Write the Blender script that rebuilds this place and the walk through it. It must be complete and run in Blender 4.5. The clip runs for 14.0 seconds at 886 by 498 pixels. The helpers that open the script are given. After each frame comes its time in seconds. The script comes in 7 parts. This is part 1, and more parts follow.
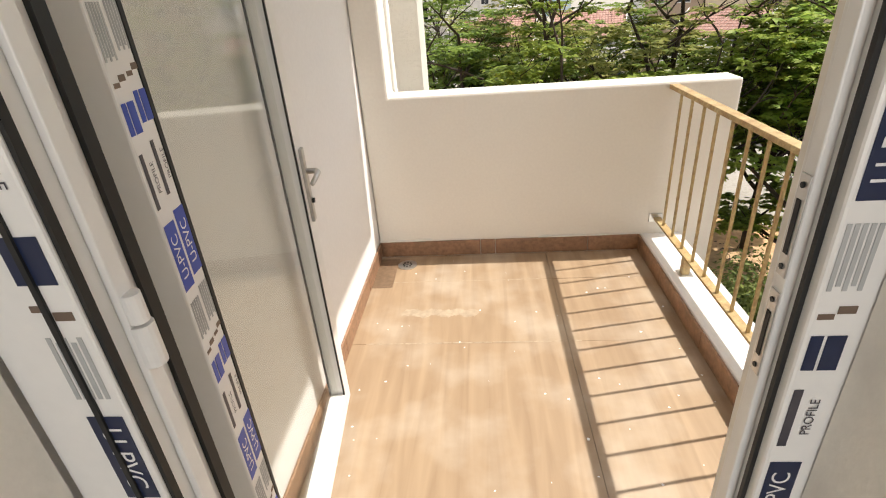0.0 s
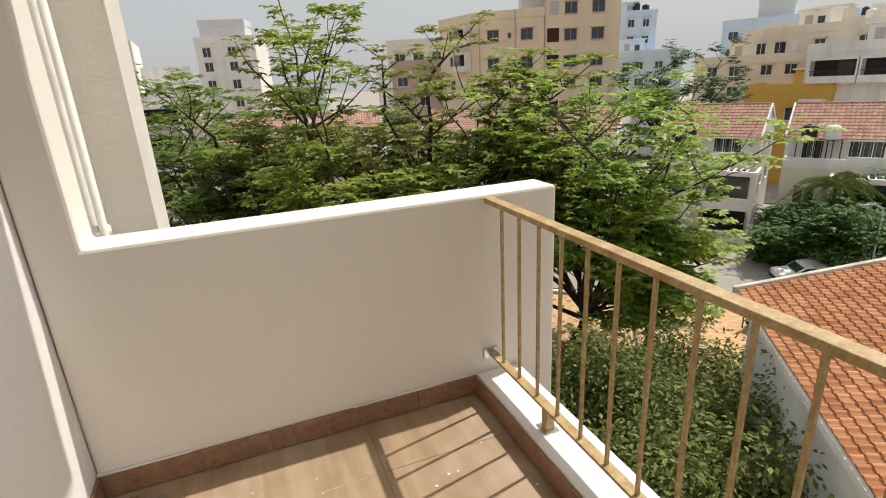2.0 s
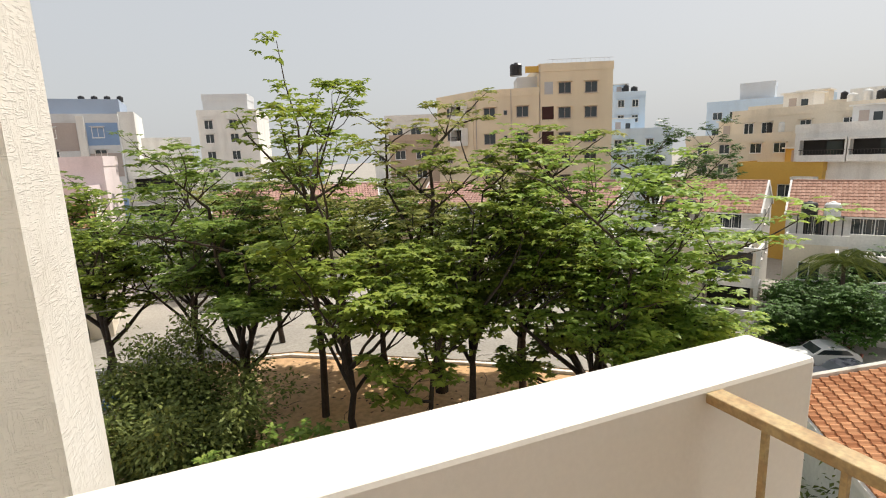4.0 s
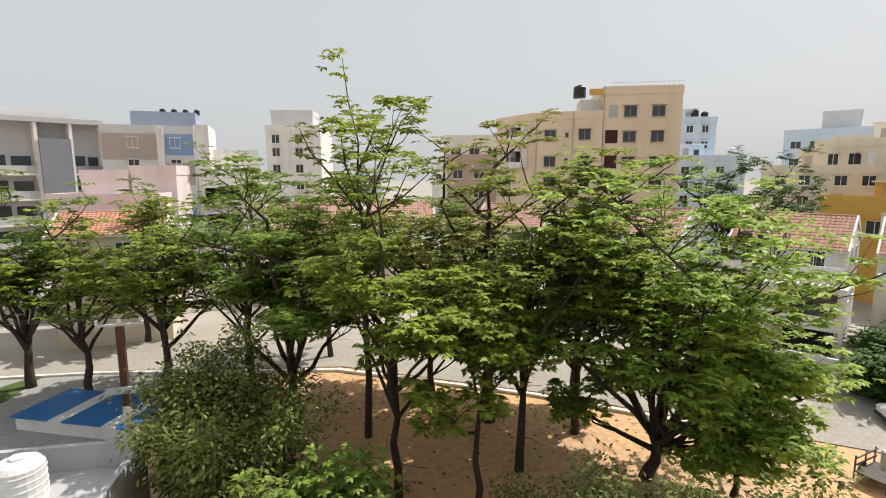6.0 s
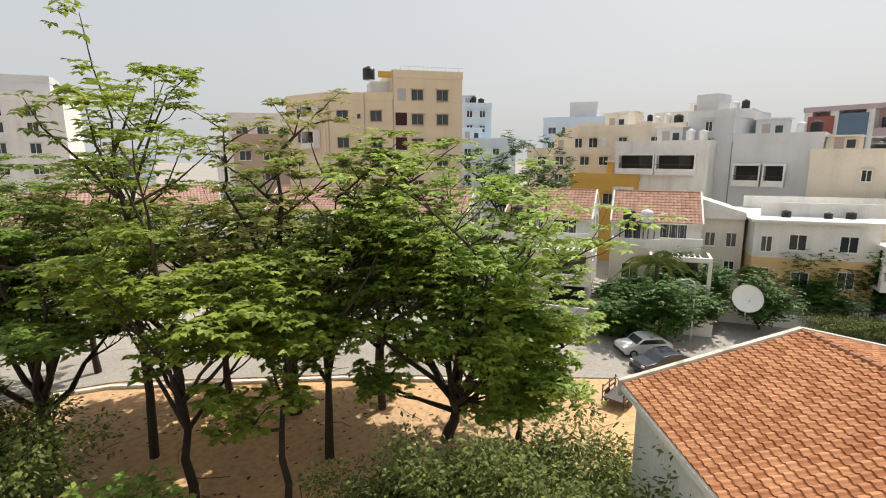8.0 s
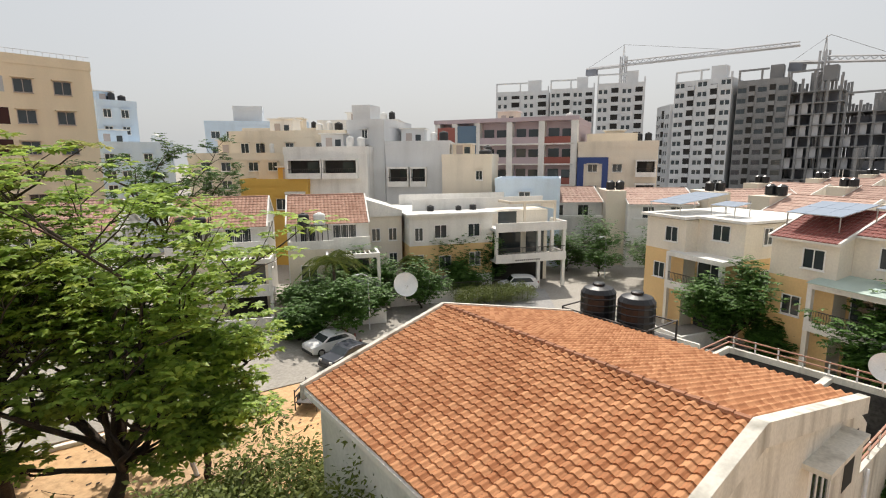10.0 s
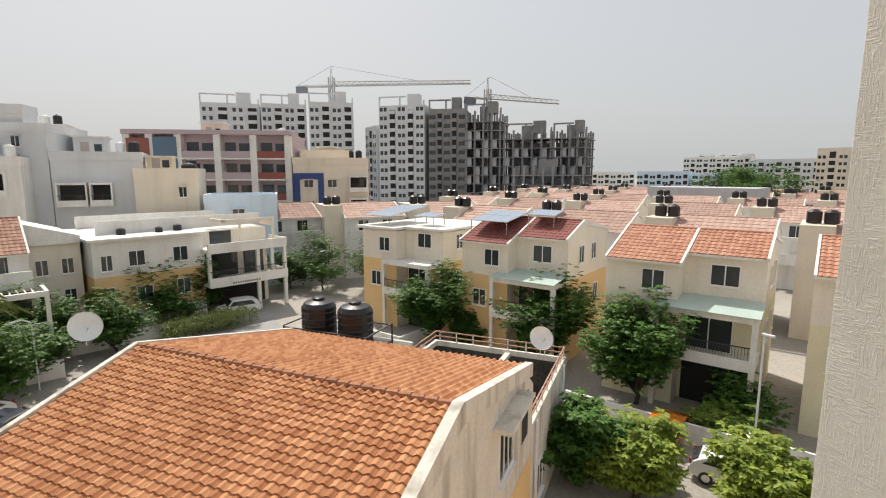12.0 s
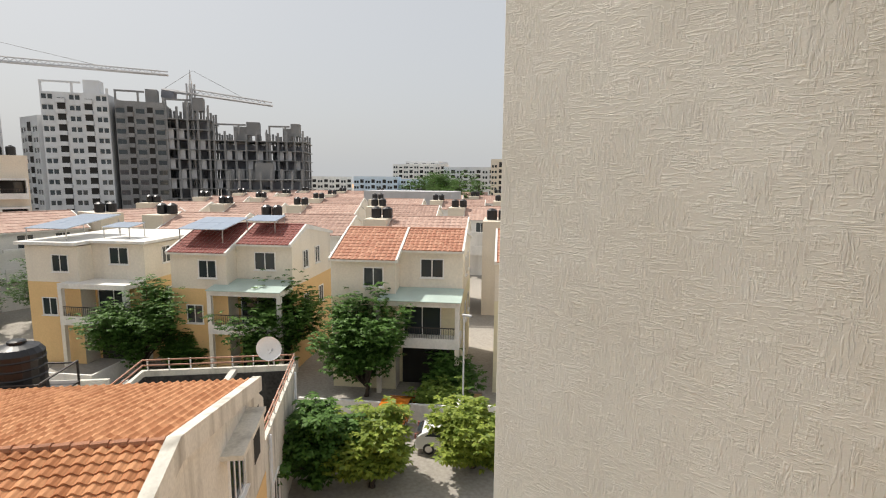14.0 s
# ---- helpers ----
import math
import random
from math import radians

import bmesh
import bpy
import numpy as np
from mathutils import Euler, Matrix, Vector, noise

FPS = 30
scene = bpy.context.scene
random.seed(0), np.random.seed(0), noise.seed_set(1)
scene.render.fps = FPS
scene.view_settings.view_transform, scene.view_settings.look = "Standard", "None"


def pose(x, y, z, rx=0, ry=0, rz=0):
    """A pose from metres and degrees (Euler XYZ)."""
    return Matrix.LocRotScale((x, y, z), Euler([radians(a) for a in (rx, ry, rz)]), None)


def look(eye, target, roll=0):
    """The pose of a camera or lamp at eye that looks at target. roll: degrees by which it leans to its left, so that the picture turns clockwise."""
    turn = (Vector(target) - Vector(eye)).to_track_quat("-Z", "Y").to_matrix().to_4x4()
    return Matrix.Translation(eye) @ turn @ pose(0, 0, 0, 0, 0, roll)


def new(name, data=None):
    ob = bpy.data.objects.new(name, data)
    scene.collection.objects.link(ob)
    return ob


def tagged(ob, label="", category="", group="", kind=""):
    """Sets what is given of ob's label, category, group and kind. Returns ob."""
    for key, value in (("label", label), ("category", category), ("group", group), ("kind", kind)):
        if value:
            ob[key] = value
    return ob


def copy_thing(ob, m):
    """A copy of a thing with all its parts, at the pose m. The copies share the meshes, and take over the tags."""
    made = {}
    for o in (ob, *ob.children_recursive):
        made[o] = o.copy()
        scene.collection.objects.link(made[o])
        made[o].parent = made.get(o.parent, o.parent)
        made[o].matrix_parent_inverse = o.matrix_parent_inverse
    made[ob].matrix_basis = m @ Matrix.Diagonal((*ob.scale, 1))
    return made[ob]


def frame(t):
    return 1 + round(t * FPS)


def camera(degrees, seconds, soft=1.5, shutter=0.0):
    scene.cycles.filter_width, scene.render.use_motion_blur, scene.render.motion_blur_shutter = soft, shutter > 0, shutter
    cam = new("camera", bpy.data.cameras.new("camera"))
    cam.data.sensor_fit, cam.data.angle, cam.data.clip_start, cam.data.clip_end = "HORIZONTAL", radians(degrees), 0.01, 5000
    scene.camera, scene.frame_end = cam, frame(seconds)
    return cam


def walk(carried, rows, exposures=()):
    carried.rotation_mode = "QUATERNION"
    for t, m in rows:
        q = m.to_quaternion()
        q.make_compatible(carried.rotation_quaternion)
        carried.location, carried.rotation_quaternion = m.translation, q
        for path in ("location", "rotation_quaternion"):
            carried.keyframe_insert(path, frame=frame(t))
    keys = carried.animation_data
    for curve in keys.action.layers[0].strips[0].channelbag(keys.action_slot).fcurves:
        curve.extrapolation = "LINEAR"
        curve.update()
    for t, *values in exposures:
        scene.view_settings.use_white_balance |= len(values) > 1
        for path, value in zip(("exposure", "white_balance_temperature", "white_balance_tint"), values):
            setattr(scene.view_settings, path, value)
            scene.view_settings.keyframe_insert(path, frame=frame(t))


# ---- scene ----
cam = camera(82.4, 14.0, soft=1.1)
PATH = [
    (0.0, pose(0.056, -0.031, 1.592, 62.92, 3.89, 3.44)),
    (0.5, pose(0.021, 0.160, 1.558, 60.56, 3.31, -8.41)),
    (1.0, pose(0.089, 0.349, 1.570, 62.30, 2.98, -15.13)),
    (1.5, pose(0.072, 0.594, 1.544, 66.97, 3.12, -19.72)),
    (2.0, pose(0.105, 0.903, 1.568, 71.52, 2.88, -21.82)),
    (2.5, pose(0.177, 1.256, 1.589, 75.28, 2.83, -22.42)),
    (3.0, pose(0.141, 1.578, 1.629, 76.85, 1.74, -23.41)),
    (5.3, pose(0.241, 2.828, 1.584, 81.69, 1.28, -18.52)),
    (5.5, pose(0.271, 2.879, 1.598, 81.59, 0.83, -17.61)),
    (6.0, pose(0.312, 2.922, 1.617, 81.57, 0.16, -16.19)),
    (6.5, pose(0.330, 2.942, 1.628, 81.48, -0.02, -15.10)),
    (7.0, pose(0.391, 2.958, 1.630, 80.47, 0.03, -20.14)),
    (7.5, pose(0.489, 3.000, 1.640, 79.88, -0.07, -29.22)),
    (8.0, pose(0.603, 3.030, 1.634, 79.43, 0.12, -38.64)),
    (8.5, pose(0.697, 3.025, 1.650, 78.95, 0.24, -48.08)),
    (9.0, pose(0.798, 2.985, 1.659, 78.99, 0.23, -57.67)),
    (11.5, pose(1.216, 2.513, 1.597, 81.18, 0.38, -96.41)),
    (12.0, pose(1.213, 2.497, 1.616, 81.47, -0.04, -104.74)),
    (12.5, pose(1.222, 2.479, 1.629, 81.73, -0.12, -111.78)),
    (13.0, pose(1.220, 2.471, 1.638, 81.84, -0.21, -117.55)),
    (13.5, pose(1.214, 2.465, 1.638, 82.00, -0.31, -124.50)),
    (14.0, pose(1.208, 2.423, 1.613, 82.12, -0.55, -135.42)),
]
EXPOSURE = [(0.0, 0.32), (0.6, 0.25), (1.5, -0.15), (2.0, -0.2), (3.0, -0.12), (5.5, 0.0), (9.0, -0.05), (12.5, -0.12), (14.0, -0.12)]
walk(cam, PATH, EXPOSURE)

# world and sun
SUN = Vector((0.68, 0.14, 1.0)).normalized()
world = bpy.data.worlds.new("world")
scene.world = world
world.use_nodes = True
wn = world.node_tree.nodes
sky = wn.new("ShaderNodeTexSky")
sky.sky_type = "NISHITA"
sky.sun_disc = False
sky.sun_elevation = math.asin(SUN.z)
sky.sun_rotation = math.atan2(SUN.x, SUN.y)
sky.air_density, sky.dust_density, sky.ozone_density = 1.0, 6.0, 1.0
haze = wn.new("ShaderNodeMix")
haze.data_type = "RGBA"
haze.inputs[0].default_value = 0.75
haze.inputs[7].default_value = (6.2, 6.35, 6.45, 1)
world.node_tree.links.new(sky.outputs[0], haze.inputs[6])
world.node_tree.links.new(haze.outputs[2], wn["Background"].inputs[0])
wn["Background"].inputs[1].default_value = 0.122
sun = new("sun", bpy.data.lights.new("sun", "SUN"))
sun.data.energy = 4.8
sun.data.angle = radians(0.6)
sun.data.color = (1.0, 0.94, 0.85)
sun.matrix_world = look(SUN * 50, (0, 0, 0))

# materials
MATS = {}


def mat(name, col, rough=0.7, metal=0.0, vary=0.12, scale=1.5, bump=0.0, bscale=40.0, col2=None, spread=0.0, stain=0.0, streak=0.0):
    """Paint, plaster, stone, metal: colour varied at two scales, fine relief, and a little difference from piece to piece."""
    if name in MATS:
        return MATS[name]
    m = bpy.data.materials.new(name)
    m.use_nodes = True
    nt = m.node_tree
    N, L = nt.nodes, nt.links
    b = N["Principled BSDF"]
    b.inputs["Roughness"].default_value = rough
    b.inputs["Metallic"].default_value = metal
    tc = N.new("ShaderNodeTexCoord")
    big = N.new("ShaderNodeTexNoise")
    big.inputs["Scale"].default_value = scale
    big.inputs["Detail"].default_value = 6
    small = N.new("ShaderNodeTexNoise")
    small.inputs["Scale"].default_value = bscale
    small.inputs["Detail"].default_value = 4
    mp = N.new("ShaderNodeMapping")
    mp.inputs["Scale"].default_value = (1, 1, 0.25 if streak else 1)
    L.new(tc.outputs["Object"], mp.inputs[0])
    L.new(mp.outputs[0], big.inputs["Vector"])
    L.new(tc.outputs["Object"], small.inputs["Vector"])
    ramp = N.new("ShaderNodeValToRGB")
    ramp.color_ramp.elements[0].position, ramp.color_ramp.elements[1].position = 0.32, 0.72
    c2 = col2 or tuple(c * (1 - vary) for c in col)
    ramp.color_ramp.elements[0].color = (*c2, 1)
    ramp.color_ramp.elements[1].color = (*col, 1)
    L.new(big.outputs["Fac"], ramp.inputs[0])
    mix = N.new("ShaderNodeMix")
    mix.data_type, mix.blend_type = "RGBA", "MULTIPLY"
    mix.inputs[0].default_value = min(1.0, vary * 3)
    L.new(ramp.outputs[0], mix.inputs[6])
    L.new(small.outputs["Fac"], mix.inputs[7])
    gain = N.new("ShaderNodeMix")
    gain.data_type, gain.blend_type = "RGBA", "MULTIPLY"
    gain.inputs[0].default_value = 1
    k = 1 + min(1.0, vary * 3) * 0.9
    gain.inputs[7].default_value = (k, k, k, 1)
    L.new(mix.outputs[2], gain.inputs[6])
    out = gain.outputs[2]
    if spread:
        oi = N.new("ShaderNodeObjectInfo")
        hs = N.new("ShaderNodeHueSaturation")
        mr = N.new("ShaderNodeMapRange")
        mr.inputs["To Min"].default_value, mr.inputs["To Max"].default_value = 1 - spread, 1 + spread
        L.new(oi.outputs["Random"], mr.inputs[0])
        L.new(mr.outputs[0], hs.inputs["Value"])
        L.new(out, hs.inputs["Color"])
        out = hs.outputs[0]
    if stain:
        sn = N.new("ShaderNodeTexNoise")
        sn.inputs["Scale"].default_value, sn.inputs["Detail"].default_value = scale * 0.6, 8
        sm = N.new("ShaderNodeMapping")
        sm.inputs["Scale"].default_value = (2.5, 2.5, 0.35)
        L.new(tc.outputs["Object"], sm.inputs[0])
        L.new(sm.outputs[0], sn.inputs["Vector"])
        sr = N.new("ShaderNodeValToRGB")
        sr.color_ramp.elements[0].position, sr.color_ramp.elements[1].position = 0.5, 0.72
        sr.color_ramp.elements[0].color, sr.color_ramp.elements[1].color = (0, 0, 0, 1), (stain, stain, stain, 1)
        L.new(sn.outputs["Fac"], sr.inputs[0])
        mx = N.new("ShaderNodeMix")
        mx.data_type = "RGBA"
        L.new(sr.outputs[0], mx.inputs[0])
        L.new(out, mx.inputs[6])
        mx.inputs[7].default_value = (col[0] * 0.35, col[1] * 0.33, col[2] * 0.3, 1)
        out = mx.outputs[2]
    L.new(out, b.inputs["Base Color"])
    if bump:
        bp = N.new("ShaderNodeBump")
        bp.inputs["Strength"].default_value = bump
        bp.inputs["Distance"].default_value = 0.01
        L.new(small.outputs["Fac"], bp.inputs["Height"])
        L.new(bp.outputs[0], b.inputs["Normal"])
    MATS[name] = m
    return m


def islands(name, ca, cb, rough=0.6, spec=0.3, noise_amt=0.0, trans=0.0, piece=False):
    """Leaves and tiles in one mesh: colour differs from island to island."""
    m = bpy.data.materials.new(name)
    m.use_nodes = True
    N, L = m.node_tree.nodes, m.node_tree.links
    b = N["Principled BSDF"]
    b.inputs["Roughness"].default_value = rough
    b.inputs["Specular IOR Level"].default_value = spec
    g = N.new("ShaderNodeObjectInfo" if piece else "ShaderNodeNewGeometry")
    r = N.new("ShaderNodeValToRGB")
    r.color_ramp.elements[0].color, r.color_ramp.elements[1].color = (*ca, 1), (*cb, 1)
    tc, nz = N.new("ShaderNodeTexCoord"), N.new("ShaderNodeTexNoise")
    nz.inputs["Scale"].default_value = 0.45
    L.new(tc.outputs["Object"], nz.inputs["Vector"])
    mx = N.new("ShaderNodeMix")
    mx.inputs[0].default_value = noise_amt
    L.new(g.outputs["Random" if piece else "Random Per Island"], mx.inputs[2])
    L.new(nz.outputs["Fac"], mx.inputs[3])
    L.new(mx.outputs[0], r.inputs[0])
    L.new(r.outputs[0], b.inputs["Base Color"])
    if trans:
        t = N.new("ShaderNodeBsdfTranslucent")
        L.new(r.outputs[0], t.inputs[0])
        ms = N.new("ShaderNodeMixShader")
        ms.inputs[0].default_value = trans
        L.new(b.outputs[0], ms.inputs[1])
        L.new(t.outputs[0], ms.inputs[2])
        L.new(ms.outputs[0], N["Material Output"].inputs[0])
    return m


def glass(name, col, rough=0.05, clear=0.0):
    m = bpy.data.materials.new(name)
    m.use_nodes = True
    b = m.node_tree.nodes["Principled BSDF"]
    b.inputs["Base Color"].default_value = (*col, 1)
    b.inputs["Roughness"].default_value = rough
    b.inputs["Transmission Weight"].default_value = clear
    b.inputs["Specular IOR Level"].default_value = 0.6
    if clear:
        b.inputs["IOR"].default_value = 1.12
    return m


def clear_pane(name):
    """Thin clear glass with its mirror gloss rising at a slant."""
    m = bpy.data.materials.new(name)
    m.use_nodes = True
    N, L = m.node_tree.nodes, m.node_tree.links
    t, g, f, x = N.new("ShaderNodeBsdfTransparent"), N.new("ShaderNodeBsdfGlossy"), N.new("ShaderNodeFresnel"), N.new("ShaderNodeMixShader")
    t.inputs[0].default_value = (0.96, 0.965, 0.95, 1)
    g.inputs["Roughness"].default_value = 0.04
    f.inputs[0].default_value = 1.3
    k = N.new("ShaderNodeMath")
    k.operation = "MULTIPLY"
    k.inputs[1].default_value = 0.22
    L.new(f.outputs[0], k.inputs[0])
    L.new(k.outputs[0], x.inputs[0])
    L.new(t.outputs[0], x.inputs[1])
    L.new(g.outputs[0], x.inputs[2])
    L.new(x.outputs[0], N["Material Output"].inputs[0])
    return m


def textured_plaster():
    """Exterior plaster with combed, worm-like strokes running up and across."""
    m = bpy.data.materials.new("textured_plaster")
    m.use_nodes = True
    N, L = m.node_tree.nodes, m.node_tree.links
    b = N["Principled BSDF"]
    b.inputs["Roughness"].default_value = 0.75
    tc = N.new("ShaderNodeTexCoord")
    hs = []
    for sc in ((15, 15, 120), (120, 120, 13)):
        mp = N.new("ShaderNodeMapping")
        mp.inputs["Scale"].default_value = sc
        nz = N.new("ShaderNodeTexNoise")
        nz.inputs["Scale"].default_value = 1.0
        nz.inputs["Detail"].default_value = 2.0
        nz.inputs["Distortion"].default_value = 1.1
        L.new(tc.outputs["Object"], mp.inputs[0])
        L.new(mp.outputs[0], nz.inputs["Vector"])
        r = N.new("ShaderNodeValToRGB")
        r.color_ramp.elements[0].position, r.color_ramp.elements[1].position = 0.51, 0.60
        L.new(nz.outputs["Fac"], r.inputs[0])
        hs.append(r.outputs[0])
    pick = N.new("ShaderNodeTexNoise")
    pick.inputs["Scale"].default_value = 11.0
    pick.inputs["Detail"].default_value = 5.0
    L.new(tc.outputs["Object"], pick.inputs["Vector"])
    pr = N.new("ShaderNodeValToRGB")
    pr.color_ramp.elements[0].position, pr.color_ramp.elements[1].position = 0.42, 0.58
    L.new(pick.outputs["Fac"], pr.inputs[0])
    mx = N.new("ShaderNodeMix")
    mx.data_type = "RGBA"
    L.new(pr.outputs[0], mx.inputs[0])
    L.new(hs[0], mx.inputs[6])
    L.new(hs[1], mx.inputs[7])
    bp = N.new("ShaderNodeBump")
    bp.inputs["Strength"].default_value = 0.65
    bp.inputs["Distance"].default_value = 0.0042
    fine = N.new("ShaderNodeTexNoise")
    fine.inputs["Scale"].default_value, fine.inputs["Detail"].default_value = 130.0, 5
    L.new(tc.outputs["Object"], fine.inputs["Vector"])
    both = N.new("ShaderNodeMath")
    both.operation = "MULTIPLY_ADD"
    both.inputs[1].default_value = 0.4
    L.new(fine.outputs["Fac"], both.inputs[0])
    L.new(mx.outputs[2], both.inputs[2])
    L.new(both.outputs[0], bp.inputs["Height"])
    L.new(bp.outputs[0], b.inputs["Normal"])
    tone = N.new("ShaderNodeTexNoise")
    tone.inputs["Scale"].default_value, tone.inputs["Detail"].default_value = 2.2, 6
    tr = N.new("ShaderNodeValToRGB")
    tr.color_ramp.elements[0].position, tr.color_ramp.elements[1].position = 0.3, 0.7
    tr.color_ramp.elements[0].color, tr.color_ramp.elements[1].color = (0.70, 0.66, 0.59, 1), (0.78, 0.75, 0.69, 1)
    L.new(tc.outputs["Object"], tone.inputs["Vector"])
    L.new(tone.outputs["Fac"], tr.inputs[0])
    L.new(tr.outputs[0], b.inputs["Base Color"])
    return m


def wood_tile():
    """Wood-look ceramic, with grain along y and a thin film of cement dust."""
    m = bpy.data.materials.new("wood_look_tile")
    m.use_nodes = True
    N, L = m.node_tree.nodes, m.node_tree.links
    b = N["Principled BSDF"]
    tc, mp = N.new("ShaderNodeTexCoord"), N.new("ShaderNodeMapping")
    mp.inputs["Scale"].default_value = (11, 0.8, 1)
    nz = N.new("ShaderNodeTexNoise")
    nz.inputs["Scale"].default_value, nz.inputs["Detail"].default_value = 1.4, 9
    nz.inputs["Distortion"].default_value = 0.8
    L.new(tc.outputs["Object"], mp.inputs[0])
    L.new(mp.outputs[0], nz.inputs["Vector"])
    r = N.new("ShaderNodeValToRGB")
    r.color_ramp.elements[0].position, r.color_ramp.elements[1].position = 0.3, 0.75
    r.color_ramp.elements[0].color, r.color_ramp.elements[1].color = (0.27, 0.175, 0.098, 1), (0.40, 0.28, 0.17, 1)
    L.new(nz.outputs["Fac"], r.inputs[0])
    d = N.new("ShaderNodeTexNoise")
    d.inputs["Scale"].default_value, d.inputs["Detail"].default_value = 2.6, 7
    L.new(tc.outputs["Object"], d.inputs["Vector"])
    dr = N.new("ShaderNodeValToRGB")
    dr.color_ramp.elements[0].position, dr.color_ramp.elements[1].position = 0.46, 0.78
    dr.color_ramp.elements[0].color, dr.color_ramp.elements[1].color = (0.06, 0.06, 0.06, 1), (0.6, 0.6, 0.6, 1)
    L.new(d.outputs["Fac"], dr.inputs[0])
    mx = N.new("ShaderNodeMix")
    mx.data_type = "RGBA"
    mx.inputs[7].default_value = (0.60, 0.53, 0.44, 1)
    L.new(dr.outputs[0], mx.inputs[0])
    L.new(r.outputs[0], mx.inputs[6])
    L.new(mx.outputs[2], b.inputs["Base Color"])
    b.inputs["Roughness"].default_value = 0.55
    return m


def earth():
    """Bare orange earth, patchy with dry grey-brown soil and litter."""
    m = bpy.data.materials.new("bare_earth")
    m.use_nodes = True
    N, L = m.node_tree.nodes, m.node_tree.links
    b = N["Principled BSDF"]
    b.inputs["Roughness"].default_value = 0.95
    tc = N.new("ShaderNodeTexCoord")
    a, c = N.new("ShaderNodeTexNoise"), N.new("ShaderNodeTexNoise")
    a.inputs["Scale"].default_value, a.inputs["Detail"].default_value = 0.12, 8
    c.inputs["Scale"].default_value, c.inputs["Detail"].default_value = 3.0, 8
    L.new(tc.outputs["Object"], a.inputs["Vector"])
    L.new(tc.outputs["Object"], c.inputs["Vector"])
    r = N.new("ShaderNodeValToRGB")
    r.color_ramp.elements[0].position, r.color_ramp.elements[1].position = 0.35, 0.65
    r.color_ramp.elements[0].color, r.color_ramp.elements[1].color = (0.74, 0.45, 0.22, 1), (0.56, 0.38, 0.23, 1)
    L.new(a.outputs["Fac"], r.inputs[0])
    s = N.new("ShaderNodeValToRGB")
    s.color_ramp.elements[0].position, s.color_ramp.elements[1].position = 0.35, 0.6
    s.color_ramp.elements[0].color, s.color_ramp.elements[1].color = (0.72, 0.7, 0.68, 1), (1, 1, 1, 1)
    L.new(c.outputs["Fac"], s.inputs[0])
    mx = N.new("ShaderNodeMix")
    mx.data_type, mx.blend_type = "RGBA", "MULTIPLY"
    mx.inputs[0].default_value = 0.8
    L.new(r.outputs[0], mx.inputs[6])
    L.new(s.outputs[0], mx.inputs[7])
    L.new(mx.outputs[2], b.inputs["Base Color"])
    bp = N.new("ShaderNodeBump")
    bp.inputs["Distance"].default_value = 0.05
    L.new(c.outputs["Fac"], bp.inputs["Height"])
    L.new(bp.outputs[0], b.inputs["Normal"])
    return m


PAINT = mat("cream_wall_paint", (0.80, 0.765, 0.70), 0.6, vary=0.03, scale=1.2, bump=0.08, bscale=60)
PAINT_W = mat("white_wall_paint", (0.82, 0.81, 0.80), 0.55, vary=0.03, scale=1.0, bump=0.06, bscale=60)
TEXTURED = textured_plaster()
WOODTILE = wood_tile()
SKIRT = mat("brown_skirting_tile", (0.30, 0.17, 0.10), 0.45, vary=0.25, scale=6, spread=0.06)
GROUT = mat("grout", (0.50, 0.42, 0.33), 0.9, vary=0.1)
RAILPAINT = mat("ochre_primed_steel", (0.50, 0.40, 0.20), 0.5, vary=0.22, scale=14, bscale=90, col2=(0.33, 0.20, 0.08))
UPVC = mat("white_upvc", (0.80, 0.79, 0.77), 0.3, vary=0.02, scale=3)
GASKET = mat("black_gasket", (0.012, 0.012, 0.012), 0.6, vary=0.1)
STEEL = mat("brushed_steel", (0.55, 0.54, 0.52), 0.3, 0.9, vary=0.1, scale=20)
BLUEFILM = mat("blue_film_print", (0.03, 0.07, 0.42), 0.35, vary=0.08)
DARKFILM = mat("dark_film_print", (0.06, 0.055, 0.07), 0.4, vary=0.1)
BROWNFILM = mat("brown_film_print", (0.16, 0.11, 0.08), 0.4, vary=0.1)
GREYFILM = mat("grey_film_print", (0.42, 0.43, 0.43), 0.4, vary=0.1)
WHITEPRINT = mat("white_print", (0.8, 0.8, 0.8), 0.4, vary=0.02)
EARTH = earth()
ROADM = mat("dusty_concrete_road", (0.36, 0.33, 0.29), 0.9, vary=0.18, scale=0.25, bscale=6, bump=0.1)
TILE_R = islands("terracotta_tile", (0.38, 0.17, 0.11), (0.56, 0.31, 0.21), 0.75, 0.2, 0.35)
TILE_D = islands("weathered_terracotta_tile", (0.30, 0.16, 0.11), (0.52, 0.32, 0.24), 0.8, 0.2, 0.4)
TILE_P = islands("faded_red_tile", (0.40, 0.22, 0.18), (0.55, 0.35, 0.29), 0.8, 0.2, 0.4)
TILE_1 = mat("terracotta_single_tile", (0.40, 0.17, 0.085), 0.75, vary=0.28, scale=5, spread=0.18)
WARM = mat("warm_white_exterior_paint", (0.76, 0.70, 0.60), 0.7, vary=0.08, scale=0.5, bscale=8, stain=0.18)
PALEY = mat("pale_straw_exterior_paint", (0.72, 0.66, 0.46), 0.7, vary=0.08, scale=0.4, bscale=8, stain=0.15)
WHITE = mat("white_exterior_paint", (0.76, 0.74, 0.70), 0.7, vary=0.1, scale=0.6, bscale=8, stain=0.25)
